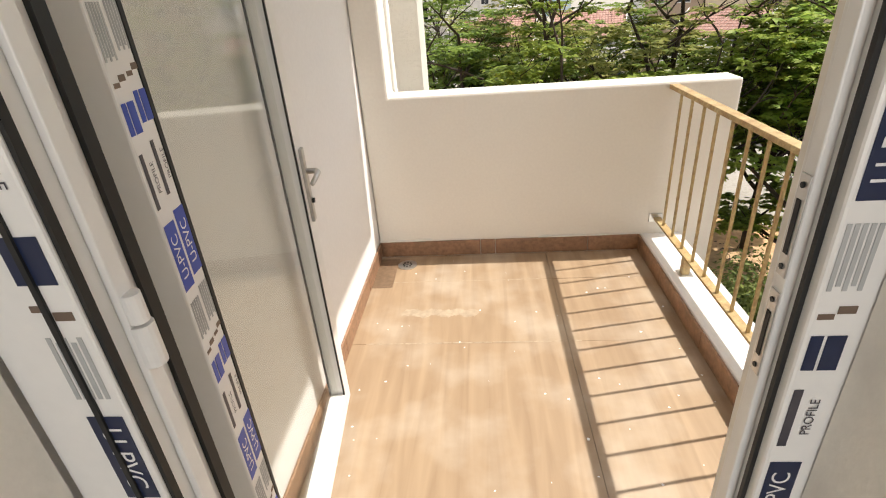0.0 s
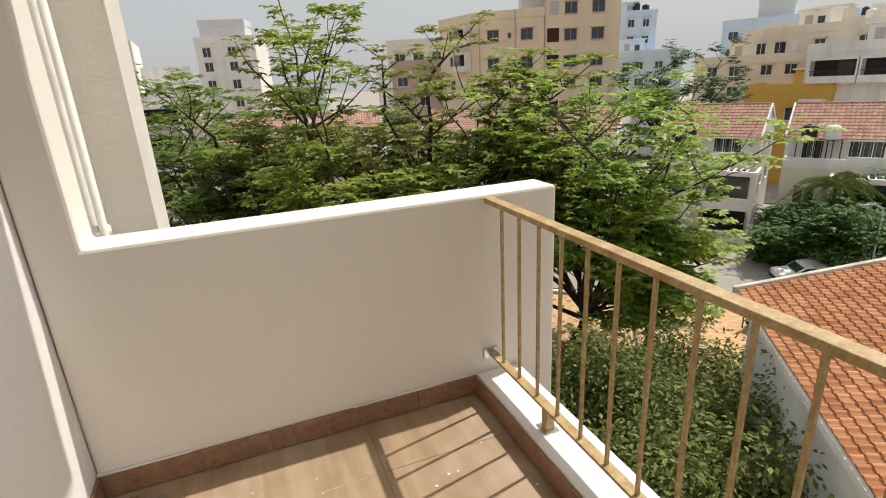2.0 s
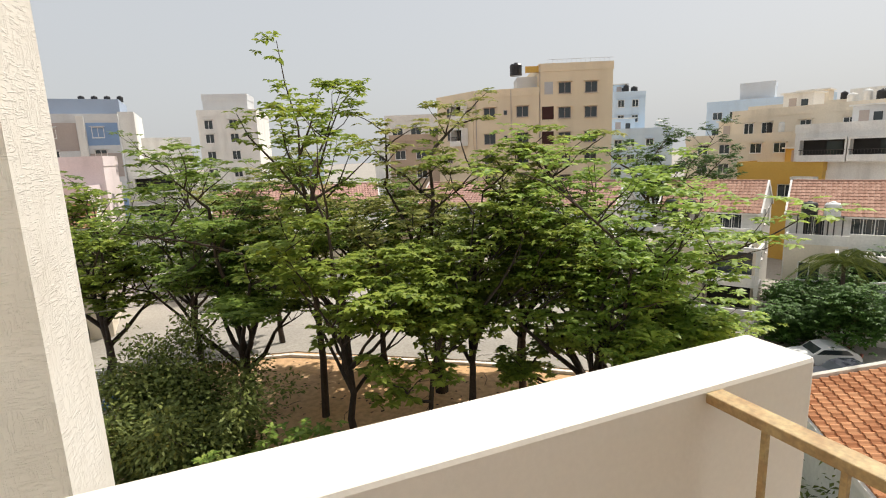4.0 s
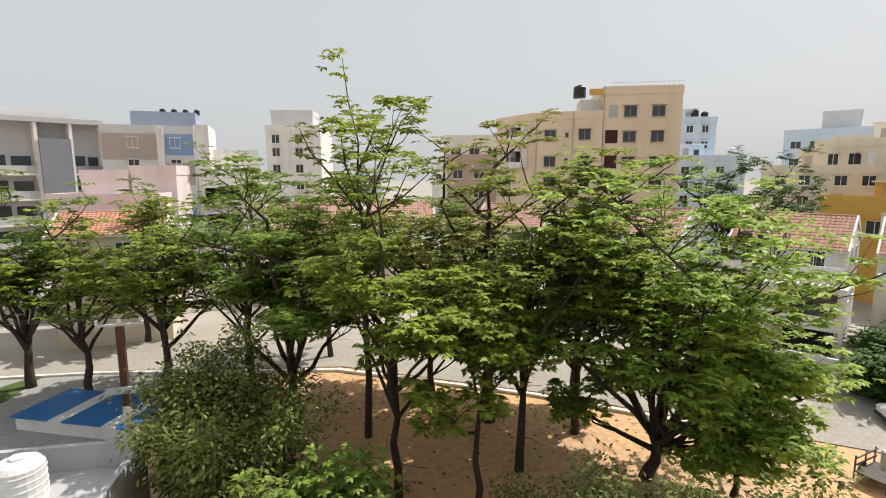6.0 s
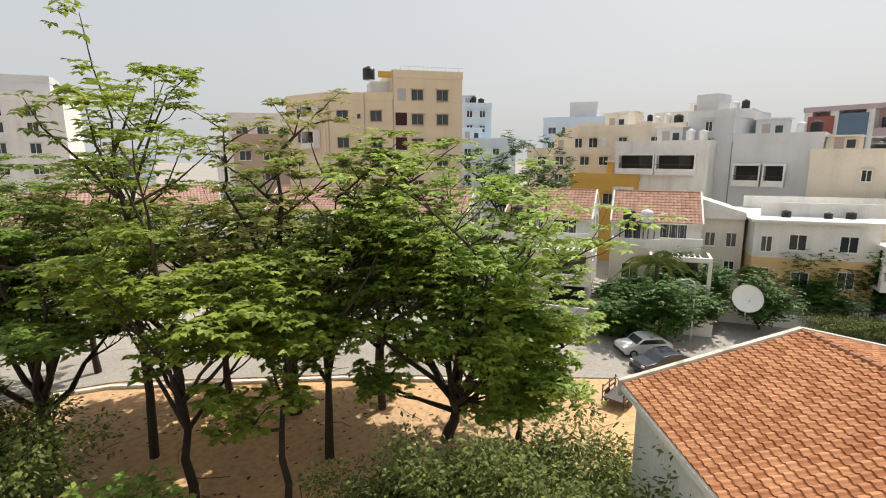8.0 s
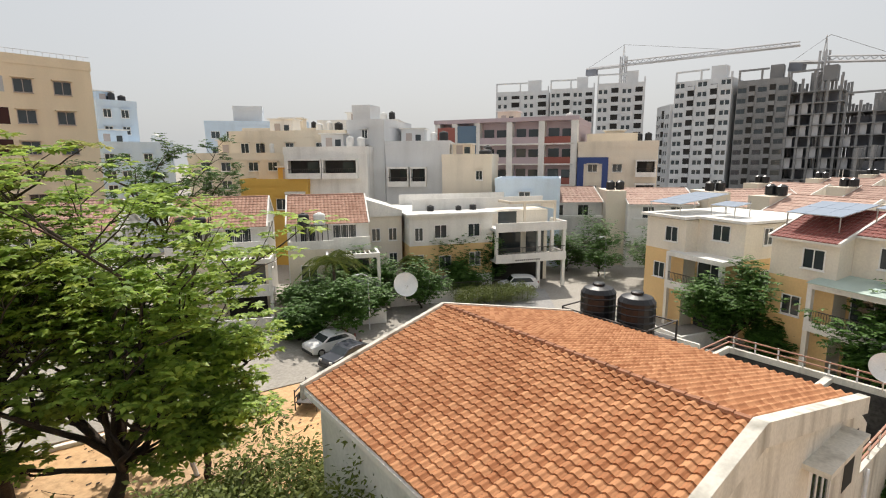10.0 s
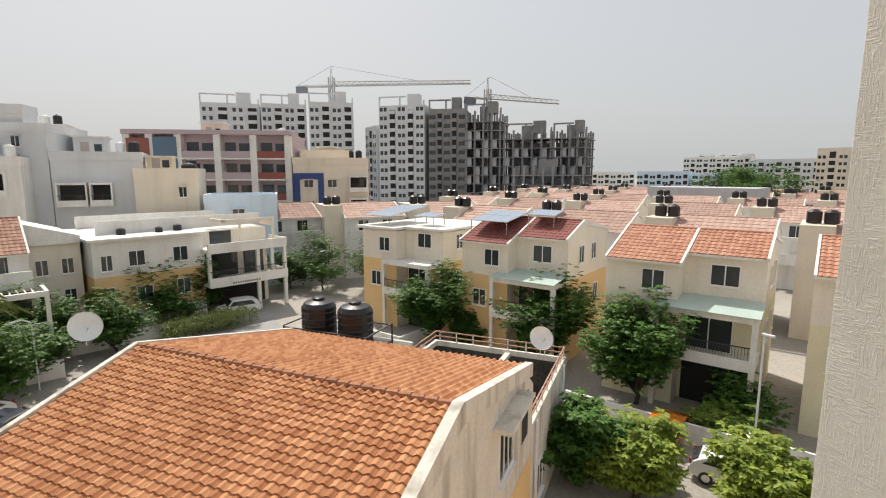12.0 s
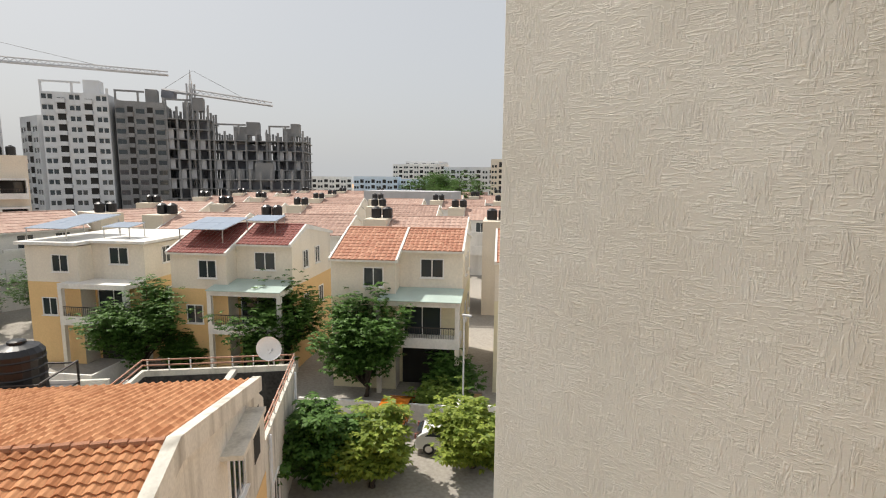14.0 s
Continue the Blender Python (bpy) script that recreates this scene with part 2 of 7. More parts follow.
CREAM = mat("cream_exterior_paint", (0.72, 0.64, 0.52), 0.7, vary=0.08, scale=0.5, bscale=8, stain=0.18)
PEACH = mat("peach_exterior_paint", (0.74, 0.62, 0.45), 0.75, vary=0.05, scale=0.3, bscale=8, stain=0.12)
YELLOW = mat("ochre_yellow_exterior_paint", (0.72, 0.50, 0.24), 0.7, vary=0.08, scale=0.4, bscale=8, stain=0.12)
MUSTARD = mat("mustard_exterior_paint", (0.62, 0.38, 0.08), 0.7, vary=0.08, scale=0.4, bscale=8)
GREY = mat("grey_exterior_paint", (0.45, 0.45, 0.46), 0.75, vary=0.1, scale=0.4, bscale=8, stain=0.15)
LGREY = mat("pale_grey_exterior_paint", (0.62, 0.63, 0.64), 0.75, vary=0.08, scale=0.4, bscale=8, stain=0.15)
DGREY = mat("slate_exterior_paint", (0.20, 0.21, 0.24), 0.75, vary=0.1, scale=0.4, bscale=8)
BLUE = mat("blue_exterior_paint", (0.22, 0.33, 0.52), 0.7, vary=0.08, scale=0.4, bscale=8)
NAVY = mat("navy_exterior_paint", (0.03, 0.06, 0.20), 0.6, vary=0.1, scale=0.4, bscale=8)
PBLUE = mat("pale_blue_exterior_paint", (0.58, 0.68, 0.78), 0.7, vary=0.08, scale=0.4, bscale=8, stain=0.15)
TAUPE = mat("taupe_exterior_paint", (0.42, 0.36, 0.33), 0.75, vary=0.08, scale=0.4, bscale=8)
MAUVE = mat("mauve_exterior_paint", (0.46, 0.37, 0.39), 0.75, vary=0.08, scale=0.4, bscale=8)
TILE_DK = islands("dark_red_sheet_tile", (0.22, 0.07, 0.06), (0.30, 0.11, 0.09), 0.7, 0.3, 0.4)
MAROON = mat("maroon_exterior_paint", (0.28, 0.09, 0.07), 0.7, vary=0.1, scale=0.4, bscale=8)
PINK = mat("pale_pink_exterior_paint", (0.72, 0.62, 0.62), 0.7, vary=0.08, scale=0.4, bscale=8, stain=0.15)
CONCRETE = mat("bare_concrete", (0.27, 0.27, 0.27), 0.9, vary=0.25, scale=0.2, bscale=4, stain=0.2)
VCONC = mat("weathered_white_plaster", (0.63, 0.60, 0.53), 0.85, vary=0.12, scale=1.2, bscale=14, bump=0.15, stain=0.7)
# Near-black for the shade inside the tiled house's court.
COURTSHADE = mat("court_shade_black", (0.07, 0.065, 0.06), 0.95, vary=0.4, scale=1.5, bscale=9)
# Near-black panels in this colour paint the shade inside rooms and openings.
INSIDESHADE = mat("interior_shade_black", (0.03, 0.028, 0.026), 0.9, vary=0.2)
PANE = glass("dark_window_glass", (0.035, 0.045, 0.05), 0.08)
BLACKP = mat("black_plastic", (0.012, 0.012, 0.014), 0.35, vary=0.2, scale=3)
WHITEP = mat("white_plastic", (0.72, 0.72, 0.70), 0.45, vary=0.1, scale=3)
RUSTY = mat("dark_rusty_steel", (0.06, 0.05, 0.045), 0.6, vary=0.2)
BARK = mat("grey_brown_bark", (0.075, 0.055, 0.04), 0.95, vary=0.35, scale=3, bscale=25, bump=0.5)
ASPHALT = mat("grey_paving", (0.33, 0.32, 0.31), 0.9, vary=0.2, scale=0.3, bscale=6)
# Dark cells given a paler base that carries the sky's reflection.
SOLAR = glass("sky_pale_solar_cells", (0.28, 0.34, 0.43), 0.15)
CANOPY = mat("pale_green_canopy_sheet", (0.45, 0.55, 0.50), 0.45, vary=0.12, scale=1)
LEAF_A = islands("bright_leaf", (0.08, 0.15, 0.02), (0.45, 0.52, 0.09), 0.5, 0.4, 0.35, 0.38)
LEAF_B = islands("deep_leaf", (0.06, 0.13, 0.02), (0.36, 0.46, 0.09), 0.5, 0.4, 0.3, 0.38)
LEAF_L = islands("fresh_broad_leaf", (0.11, 0.21, 0.035), (0.54, 0.68, 0.14), 0.5, 0.45, 0.3, 0.45)
LEAF_C = islands("olive_bamboo_leaf", (0.04, 0.07, 0.012), (0.25, 0.28, 0.07), 0.6, 0.3, 0.3, 0.2)
LEAF_D = islands("flushing_reddish_leaf", (0.15, 0.22, 0.04), (0.55, 0.50, 0.17), 0.55, 0.3, 0.45, 0.4)
LEAF_E = islands("dark_mango_leaf", (0.03, 0.075, 0.015), (0.13, 0.25, 0.045), 0.55, 0.25, 0.35, 0.2)
GRASSM = mat("rough_green_verge", (0.10, 0.15, 0.04), 0.95, vary=0.4, scale=1.5, bscale=20)


# mesh helpers
def box(bm, x0, x1, y0, y1, z0, z1):
    v = [bm.verts.new((x, y, z)) for z in (z0, z1) for y in (y0, y1) for x in (x0, x1)]
    for f in ((0, 2, 3, 1), (4, 5, 7, 6), (0, 1, 5, 4), (2, 6, 7, 3), (0, 4, 6, 2), (1, 3, 7, 5)):
        bm.faces.new([v[i] for i in f])
    return v


SPLIT = {"crossarm", "post", "ground_post", "panel", "balcony_opening", "terrace_opening", "glazed_door", "roof_frame", "compound_wall", "terrace_parapet", "roof_room", "utility_opening", "downpipe", "wall", "bracket", "opening", "parapet", "balcony_parapet", "pergola_beam", "pergola", "balcony", "legs", "frame", "edging", "roof_upstand", "navy_frame", "balcony_side", "leg", "lower_wall", "stand", "gasket"}
ROWS = []


def boxes(*rows):
    bm = bmesh.new()
    ROWS[:] = rows
    for r in rows:
        box(bm, *r)
    return bm


def prism(bm, pts, y0, y1, axis="y"):
    """A polygon drawn in x and z, pushed along y (or drawn in x, y and pushed along z)."""
    mk = (lambda p, q: (p[0], q, p[1])) if axis == "y" else ((lambda p, q: (p[0], p[1], q)) if axis == "z" else (lambda p, q: (q, p[0], p[1])))
    a = [bm.verts.new(mk(p, y0)) for p in pts]
    b = [bm.verts.new(mk(p, y1)) for p in pts]
    n = len(pts)
    fs = [bm.faces.new(a), bm.faces.new(b[::-1])]
    for i in range(n):
        fs.append(bm.faces.new((a[(i + 1) % n], a[i], b[i], b[(i + 1) % n])))
    bmesh.ops.recalc_face_normals(bm, faces=fs)


def tube(bm, pts, radii, sides=6, caps=True):
    """A round bar through the points."""
    pts = [Vector(p) for p in pts]
    rings = []
    for i, p in enumerate(pts):
        d = (pts[min(i + 1, len(pts) - 1)] - pts[max(i - 1, 0)]).normalized()
        u = d.orthogonal().normalized() if abs(d.z) > 0.9 else d.cross(Vector((0, 0, 1))).normalized()
        if rings:
            u = (last - d * last.dot(d)).normalized()
        last = u
        w = d.cross(u)
        r = radii[i] if hasattr(radii, "__len__") else radii
        rings.append([bm.verts.new(p + (u * math.cos(a) + w * math.sin(a)) * r) for a in [2 * math.pi * k / sides for k in range(sides)]])
    for a, b in zip(rings, rings[1:]):
        for k in range(sides):
            bm.faces.new((a[k], a[(k + 1) % sides], b[(k + 1) % sides], b[k]))
    if caps:
        bm.faces.new(rings[0][::-1])
        bm.faces.new(rings[-1])


def lathe(bm, prof, sides=24, cx=0.0, cy=0.0, cap=True):
    rings = [[bm.verts.new((cx + r * math.cos(2 * math.pi * k / sides), cy + r * math.sin(2 * math.pi * k / sides), z)) for k in range(sides)] for r, z in prof]
    for a, b in zip(rings, rings[1:]):
        for k in range(sides):
            bm.faces.new((a[k], a[(k + 1) % sides], b[(k + 1) % sides], b[k]))
    if cap:
        bm.faces.new(rings[0][::-1])
        bm.faces.new(rings[-1])


def part(name, bm, material, parent, label="", smooth=False, bevel=0.0):
    rows = list(ROWS)
    ROWS.clear()
    if name in SPLIT and len(rows) > 1 and len(bm.faces) == 6 * len(rows):
        bm.free()
        for r in rows:
            one = bmesh.new()
            box(one, *r)
            ob = part(name, one, material, parent, label, smooth, bevel)
        return ob
    me = bpy.data.meshes.new(name)
    bm.to_mesh(me)
    bm.free()
    me.materials.append(material)
    if smooth:
        for p in me.polygons:
            p.use_smooth = True
    ob = new(name, me)
    if parent:
        ob.parent = parent
    if label:
        ob["label"] = label
    if bevel:
        md = ob.modifiers.new("bevel", "BEVEL")
        md.width, md.segments, md.limit_method = bevel, 2, "ANGLE"
    return ob


def soup(name, verts, faces, material, parent):
    me = bpy.data.meshes.new(name)
    me.from_pydata(verts, [], faces)
    me.materials.append(material)
    ob = new(name, me)
    if parent:
        ob.parent = parent
    return ob


def thing(name, label, category, at=(0, 0, 0), yaw=0.0, group="", kind=""):
    e = new(name)
    e.location = at
    e.rotation_euler = (0, 0, radians(yaw))
    return tagged(e, label, category, group, kind)


def structure(name, bm, material, label, bevel=0.0, category=""):
    ob = part(name, bm, material, None, bevel=bevel)
    return tagged(ob, label, category or name.split("_")[0], kind="structure")


G = -11.0

# ---- the balcony and the room behind it ----
XL, XK, YP, ZC, YW = -0.66, 1.055, 3.0, 3.05, 0.66
structure("floor", boxes((-0.9, 1.30, -2.6, 3.2, -0.30, -0.012)), GROUT, "cement-grey joint bed under the balcony tiles")
structure("wall_left", boxes((-0.90, XL, -2.6, 3.20, 0, ZC)), PAINT_W, "smooth white-painted wall beside the balcony door")
bm = bmesh.new()
prism(bm, [(XL + 0.003, -0.3), (1.52, -0.3), (1.52, 1.05), (-0.49, 1.05), (-0.49, ZC), (XL + 0.003, ZC)], YP, 3.20)
structure("parapet", bm, PAINT, "solid cream parapet wall with softly rounded top", bevel=0.014, category="wall")
structure("kerb", boxes((XK, 1.30, YW, YP - 0.003, -0.3, 0.11)), PAINT_W, "low white-painted kerb under the railing, dusty on top", bevel=0.008)
structure("ceiling", boxes((-0.9, 1.25, -2.6, 3.2, ZC + 0.003, ZC + 0.18)), PAINT, "plain painted balcony ceiling slab")
structure("wall_right_pier", boxes((0.486, 2.59, 0.525, YW, G, 6.0)), TEXTURED, "cream exterior wall of worm-textured plaster beside the door", bevel=0.004)
structure("wall_outer", boxes((1.30, 2.59, -2.6, 0.522, G, 6.0)), TEXTURED, "cream exterior side of the room")
structure("wall_corner_outer", boxes((-0.9, -0.36, 3.80, 4.2, G, 6.0)), TEXTURED, "cream exterior column of textured plaster beyond the parapet")
structure("wall_beyond", boxes((-0.9, -0.66, 3.203, 3.85, G, 6.0)), WHITE, "white plastered outer wall behind the drain pipe")
structure("wall_below", boxes((-0.9, 1.30, -2.6, 3.2, G, -0.303)), WHITE, "white outer wall of the storeys below")
structure("wall_above", boxes((-0.9, 1.25, -2.6, 3.2, 3.3, 6.0)), WHITE, "white outer wall of the storey above")
for x0, x1, z0, z1 in ((-0.655, -0.3, 0, ZC), (0.6, 0.847, 0, ZC), (-0.297, 0.597, 0, 0.9), (-0.297, 0.597, 2.1, ZC)):
    structure("wall_room_back", boxes((x0, x1, -2.6, -2.45, z0, z1)), PAINT, "cream wall at the back of the room")
# Fill lamp added in an unseen wall gap to brighten the door frame.
lamp = new("room_fill_light", bpy.data.lights.new("room_fill_light", "AREA"))
lamp.data.shape, lamp.data.size, lamp.data.size_y, lamp.data.energy = "RECTANGLE", 0.88, 1.18, 20
lamp.data.color = (0.95, 0.97, 1.0)
lamp.matrix_world = look((0.15, -2.5, 1.5), (0.15, 0, 1.4))
structure("wall_room_right", boxes((0.85, 1.297, -2.45, 0.522, 0, ZC)), PAINT, "cream side wall of the room")
structure("wall_door_right", boxes((0.605, 0.847, 0.10, 0.522, 0, ZC)), PAINT, "cream wall beside the door")
structure("wall_door_reveal", boxes((0.458, 0.602, 0.30, 0.437, 0, ZC)), PAINT, "cream plaster reveal beside the door")
structure("wall_reveal_plaster", boxes((0.479, 0.4855, 0.526, 0.6585, 0, ZC)), PAINT, "smooth cream plaster on the reveal beside the door", category="wall")
structure("wall_lintel", boxes((-0.655, 0.602, 0.44, 0.655, 2.16, ZC)), PAINT, "cream wall over the door")
structure("wall_room_left", boxes((-0.655, -0.60, -2.45, 0.46, 0, ZC)), PAINT, "cream wall of the room beside the door")


def drain_pipe():
    p = thing("drain_pipe", "cream-painted vertical drain pipe with a collar", "pipe", (-0.585, 3.62, 0))
    bm = bmesh.new()
    tube(bm, [(0, 0, G + 0.1), (0, 0, 6)], 0.05, 14)
    part("pipe", bm, WHITE, p, smooth=True)
    for z in (0.95, -2.1, 3.9):
        bm = bmesh.new()
        lathe(bm, [(0.052, z), (0.062, z + 0.008), (0.062, z + 0.045), (0.052, z + 0.053)], 16)
        part("collar", bm, WHITE, p, smooth=True)
        part("bracket", boxes((-0.073, -0.02, -0.02, 0.02, z - 0.06, z - 0.03)), STEEL, p)
    q = thing("thin_pipe", "thin cream conduit pipe running up beside the drain pipe", "pipe", (-0.525, 3.50, 0))
    bm = bmesh.new()
    tube(bm, [(0, 0, G + 0.1), (0, 0, 6)], 0.017, 8)
    part("pipe", bm, WHITE, q, smooth=True)
    part("bracket", boxes((-0.133, -0.018, -0.01, 0.01, 1.0, 1.03)), STEEL, q)


drain_pipe()


def skirting():
    s = thing("baseboard", "dark brown tiled skirting along the foot of parapet, kerb and wall", "baseboard", kind="structure")
    x = XL + 0.006
    for x0, x1 in ((-0.652, 0.02), (0.024, 0.118), (0.122, 0.72), (0.724, 1.049)):
        part("tile", boxes((x0, x1, YP - 0.014, YP - 0.002, 0.0, 0.105)), SKIRT, s, bevel=0.002)
    y = 0.75
    while y < 2.98:
        y1 = min(y + 0.596, 2.984)
        part("tile", boxes((XK - 0.014, XK - 0.002, y, y1, 0.0, 0.100)), SKIRT, s, bevel=0.002)
        part("tile", boxes((XL + 0.002, XL + 0.014, y, y1, 0.0, 0.100)), SKIRT, s, bevel=0.002)
        y += 0.6
    part("mortar", boxes((-0.655, -0.30, YP - 0.010, YP - 0.002, 0.107, 0.118), (0.4, 0.86, YP - 0.012, YP - 0.002, 0.107, 0.116), (0.86, 1.04, YP - 0.008, YP - 0.002, 0.107, 0.113)), WHITE, s)


skirting()


def railing():
    r = thing("railing", "ochre-painted steel railing of thin bars, rust showing", "railing", (1.145, 0, 0))
    part("top_rail", boxes((-0.026, 0.026, YW + 0.003, YP - 0.002, 1.012, 1.037)), RAILPAINT, r, "ochre handrail, bare metal patch at the end", bevel=0.003)
    part("bottom_rail", boxes((-0.022, 0.022, YW + 0.003, YP - 0.002, 0.208, 0.222)), RAILPAINT, r, bevel=0.002)
    me = None
    for i in range(14):
        y = 2.868 - 0.1555 * i
        if me is None:
            ob = part("bar", boxes((-0.006, 0.006, -0.006, 0.006, 0.222, 1.012)), RAILPAINT, r)
            me = ob.data
        else:
            ob = new("bar", me)
            ob.parent = r
        ob.location = (0, y, 0)
    for y in (2.47, 1.18):
        part("post", boxes((-0.02, 0.02, y - 0.02, y + 0.02, 0.112, 0.208)), RAILPAINT, r, "short ochre post standing on the kerb", bevel=0.002)
        part("base_plate", boxes((-0.035, 0.035, y - 0.04, y + 0.04, 0.110, 0.114)), STEEL, r)
    part("wall_plate", boxes((-0.05, 0.03, YP - 0.012, YP - 0.001, 0.19, 0.245)), STEEL, r, "bare steel plate let into the parapet", bevel=0.002)


railing()


def floor_drain():
    d = thing("floor_drain", "round perforated steel floor drain in the balcony corner", "drain", (-0.46, 2.86, 0))
    bm = bmesh.new()
    lathe(bm, [(0.062, 0.0), (0.062, 0.004), (0.048, 0.006)], 28)
    part("rim", bm, STEEL, d, smooth=False)
    bm = bmesh.new()
    for k in range(8):
        a = k * math.pi / 4
        box(bm, 0.026 * math.cos(a) - 0.005, 0.026 * math.cos(a) + 0.005, 0.026 * math.sin(a) - 0.009, 0.026 * math.sin(a) + 0.009, 0.0062, 0.0075)
    box(bm, -0.006, 0.006, -0.006, 0.006, 0.0062, 0.0075)
    part("slots", bm, GASKET, d)


floor_drain()


NAVYFILM = mat("near_black_blue_film_print", (0.012, 0.02, 0.06), 0.35, vary=0.1)


def film_print(parent, width, length, s, z0, pitch, columns=2, down=False, dark=False):
    """The printed protective film on a profile, running along z: a repeat of shaded print, ticks, squares, the plain words and a banner whose middle lies at z0."""
    blue = NAVYFILM if dark else BLUEFILM
    sgn = -1 if down else 1
    cw = width / columns
    k = int(z0 / pitch) + 1
    z0 -= k * pitch
    while z0 < length:
        for c in range(columns):
            a, b = c * cw + cw * 0.08, c * cw + cw * 0.90
            zc = z0 + (0.012 if c else 0)

            def bar(u0, u1, f0, f1, m, label=""):
                zz = sorted((zc + sgn * f0 * pitch, zc + sgn * f1 * pitch))
                if zz[0] > 0.03 and zz[1] < length - 0.02:
                    part("print", boxes((a + (b - a) * u0, a + (b - a) * u1, *sorted((s * 0.0005, s * 0.001)), *zz)), m, parent, label)

            bar(0, 1, -0.13, 0.13, blue, "dark printed banner" if dark else "blue printed banner")
            if 0.1 < zc < length - 0.15:
                word(parent, "U-PVC", (a + b) / 2, zc, min((b - a) * 0.85, pitch * 0.085), s * 1.6, WHITEPRINT, down, 0)
            zp = zc + sgn * 0.29 * pitch
            if 0.1 < zp < length - 0.15:
                word(parent, "PROFILE", a + (b - a) * 0.75, zp, min((b - a) * 0.42, pitch * 0.052), s, DARKFILM, down, 0)
            bar(0.02, 0.30, 0.19, 0.38, DARKFILM)
            bar(0, 0.36, 0.44, 0.54, blue, "dark printed square" if dark else "blue printed square")
            bar(0.46, 1, 0.44, 0.54, blue, "dark printed square" if dark else "blue printed square")
            bar(0, 0.45, 0.585, 0.60, BROWNFILM)
            bar(0.5, 1, 0.60, 0.62, BROWNFILM)
            for j in range(5):
                bar(0.2 * j, 0.2 * j + 0.13, 0.66 + 0.012 * (j % 2), 0.82, GREYFILM)
        z0 += pitch


WORDS = {}


def word(parent, text, x, z, size, s, material, flip, off):
    """Flat letters standing in the x-z plane, read along z."""
    key = (text, round(size, 4), material.name)
    if key not in WORDS:
        c = bpy.data.curves.new("word", "FONT")
        c.body, c.size, c.align_x, c.align_y = text, size, "CENTER", "CENTER"
        ob = new("word", c)
        dg = bpy.context.evaluated_depsgraph_get()
        me = bpy.data.meshes.new_from_object(ob.evaluated_get(dg))
        me.materials.clear()
        me.materials.append(material)
        bpy.data.objects.remove(ob)
        WORDS[key] = me
    o = new("lettering", WORDS[key])
    o.parent = parent
    o.location = (x + off, s * 0.0013, z)
    m = Matrix(((0, 1, 0), (0, 0, 1), (1, 0, 0))) if s > 0 else Matrix(((0, -1, 0), (0, 0, -1), (1, 0, 0)))
    if flip:
        m = m @ Matrix.Rotation(math.pi, 3, "Z")
    o.rotation_euler = m.to_euler()


def lever(parent, at, s):
    """Plate, knob and lever; s says which way it stands off."""
    x, y, z = at
    part("handle_plate", boxes((x, x + s * 0.012, y - 0.016, y + 0.016, z - 0.13, z + 0.13)) if s > 0 else boxes((x + s * 0.012, x, y - 0.016, y + 0.016, z - 0.13, z + 0.13)), STEEL, parent, "brushed steel handle plate", bevel=0.003)
    bm = bmesh.new()
    tube(bm, [(x + s * 0.012, y, z + 0.05), (x + s * 0.045, y, z + 0.05), (x + s * 0.055, y - 0.02, z + 0.05), (x + s * 0.055, y - 0.12, z + 0.045)], [0.010, 0.010, 0.010, 0.008], 8)
    part("handle", bm, STEEL, parent, "brushed steel lever handle", smooth=True)
    bm = bmesh.new()
    tube(bm, [(x + s * 0.012, y, z - 0.055), (x + s * 0.02, y, z - 0.055)], 0.009, 10)
    part("keyhole", bm, GASKET, parent)


def door_leaf():
    """The open glazed leaf: its plane runs out along y beside the left wall."""
    d = thing("door_1", "open white UPVC glazed door leaf with printed blue film strips", "door", (-0.501, 0.688, 0.05), 95.1, kind="structure")
    w, h, f, th = 0.93, 2.05, 0.085, 0.03
    part("stile", boxes((0, f, -th, th, 0, h)), UPVC, d, bevel=0.004)
    part("stile", boxes((w - f, w, -th, th, 0, h)), UPVC, d, bevel=0.004)
    part("bottom_rail", boxes((f + 0.001, w - f - 0.001, -th, th, 0, f)), UPVC, d, bevel=0.004)
    part("top_rail", boxes((f + 0.001, w - f - 0.001, -th, th, h - f, h)), UPVC, d, bevel=0.004)
    part("gasket", boxes((f, f + 0.011, -th - 0.001, -th + 0.004, f, h - f), (w - f - 0.011, w - f, -th - 0.001, -th + 0.004, f, h - f), (f, f + 0.011, th - 0.004, th + 0.001, f, h - f), (w - f - 0.011, w - f, th - 0.004, th + 0.001, f, h - f)), GASKET, d)
    pane = part("pane", boxes((f + 0.004, w - f - 0.004, -0.004, 0.004, f - 0.004, h - f + 0.004)), clear_pane("dusty_clear_glass"), d, "dusty clear glass pane")
    pane.visible_shadow = False
    n = new("film")
    n.parent = d
    n.location = (0.002, -th, 0)
    film_print(n, f, h, -1, 1.163, 0.485)
    n2 = new("edge_film")
    n2.parent = d
    n2.location = (w, -th, 0)
    n2.rotation_euler = (0, 0, radians(90))
    film_print(n2, 2 * th, h, -1, 0.4, 0.42, 1)
    hn = new("handle_set")
    hn.parent = d
    hn.rotation_euler = (0, 0, radians(-90))
    hn.location = (w - 0.04, -th, 0.98)
    lever(hn, (0, 0, 0), 1)
    hn2 = new("handle_set")
    hn2.parent = d
    hn2.rotation_euler = (0, 0, radians(90))
    hn2.location = (w - 0.04, th, 0.98)


door_leaf()


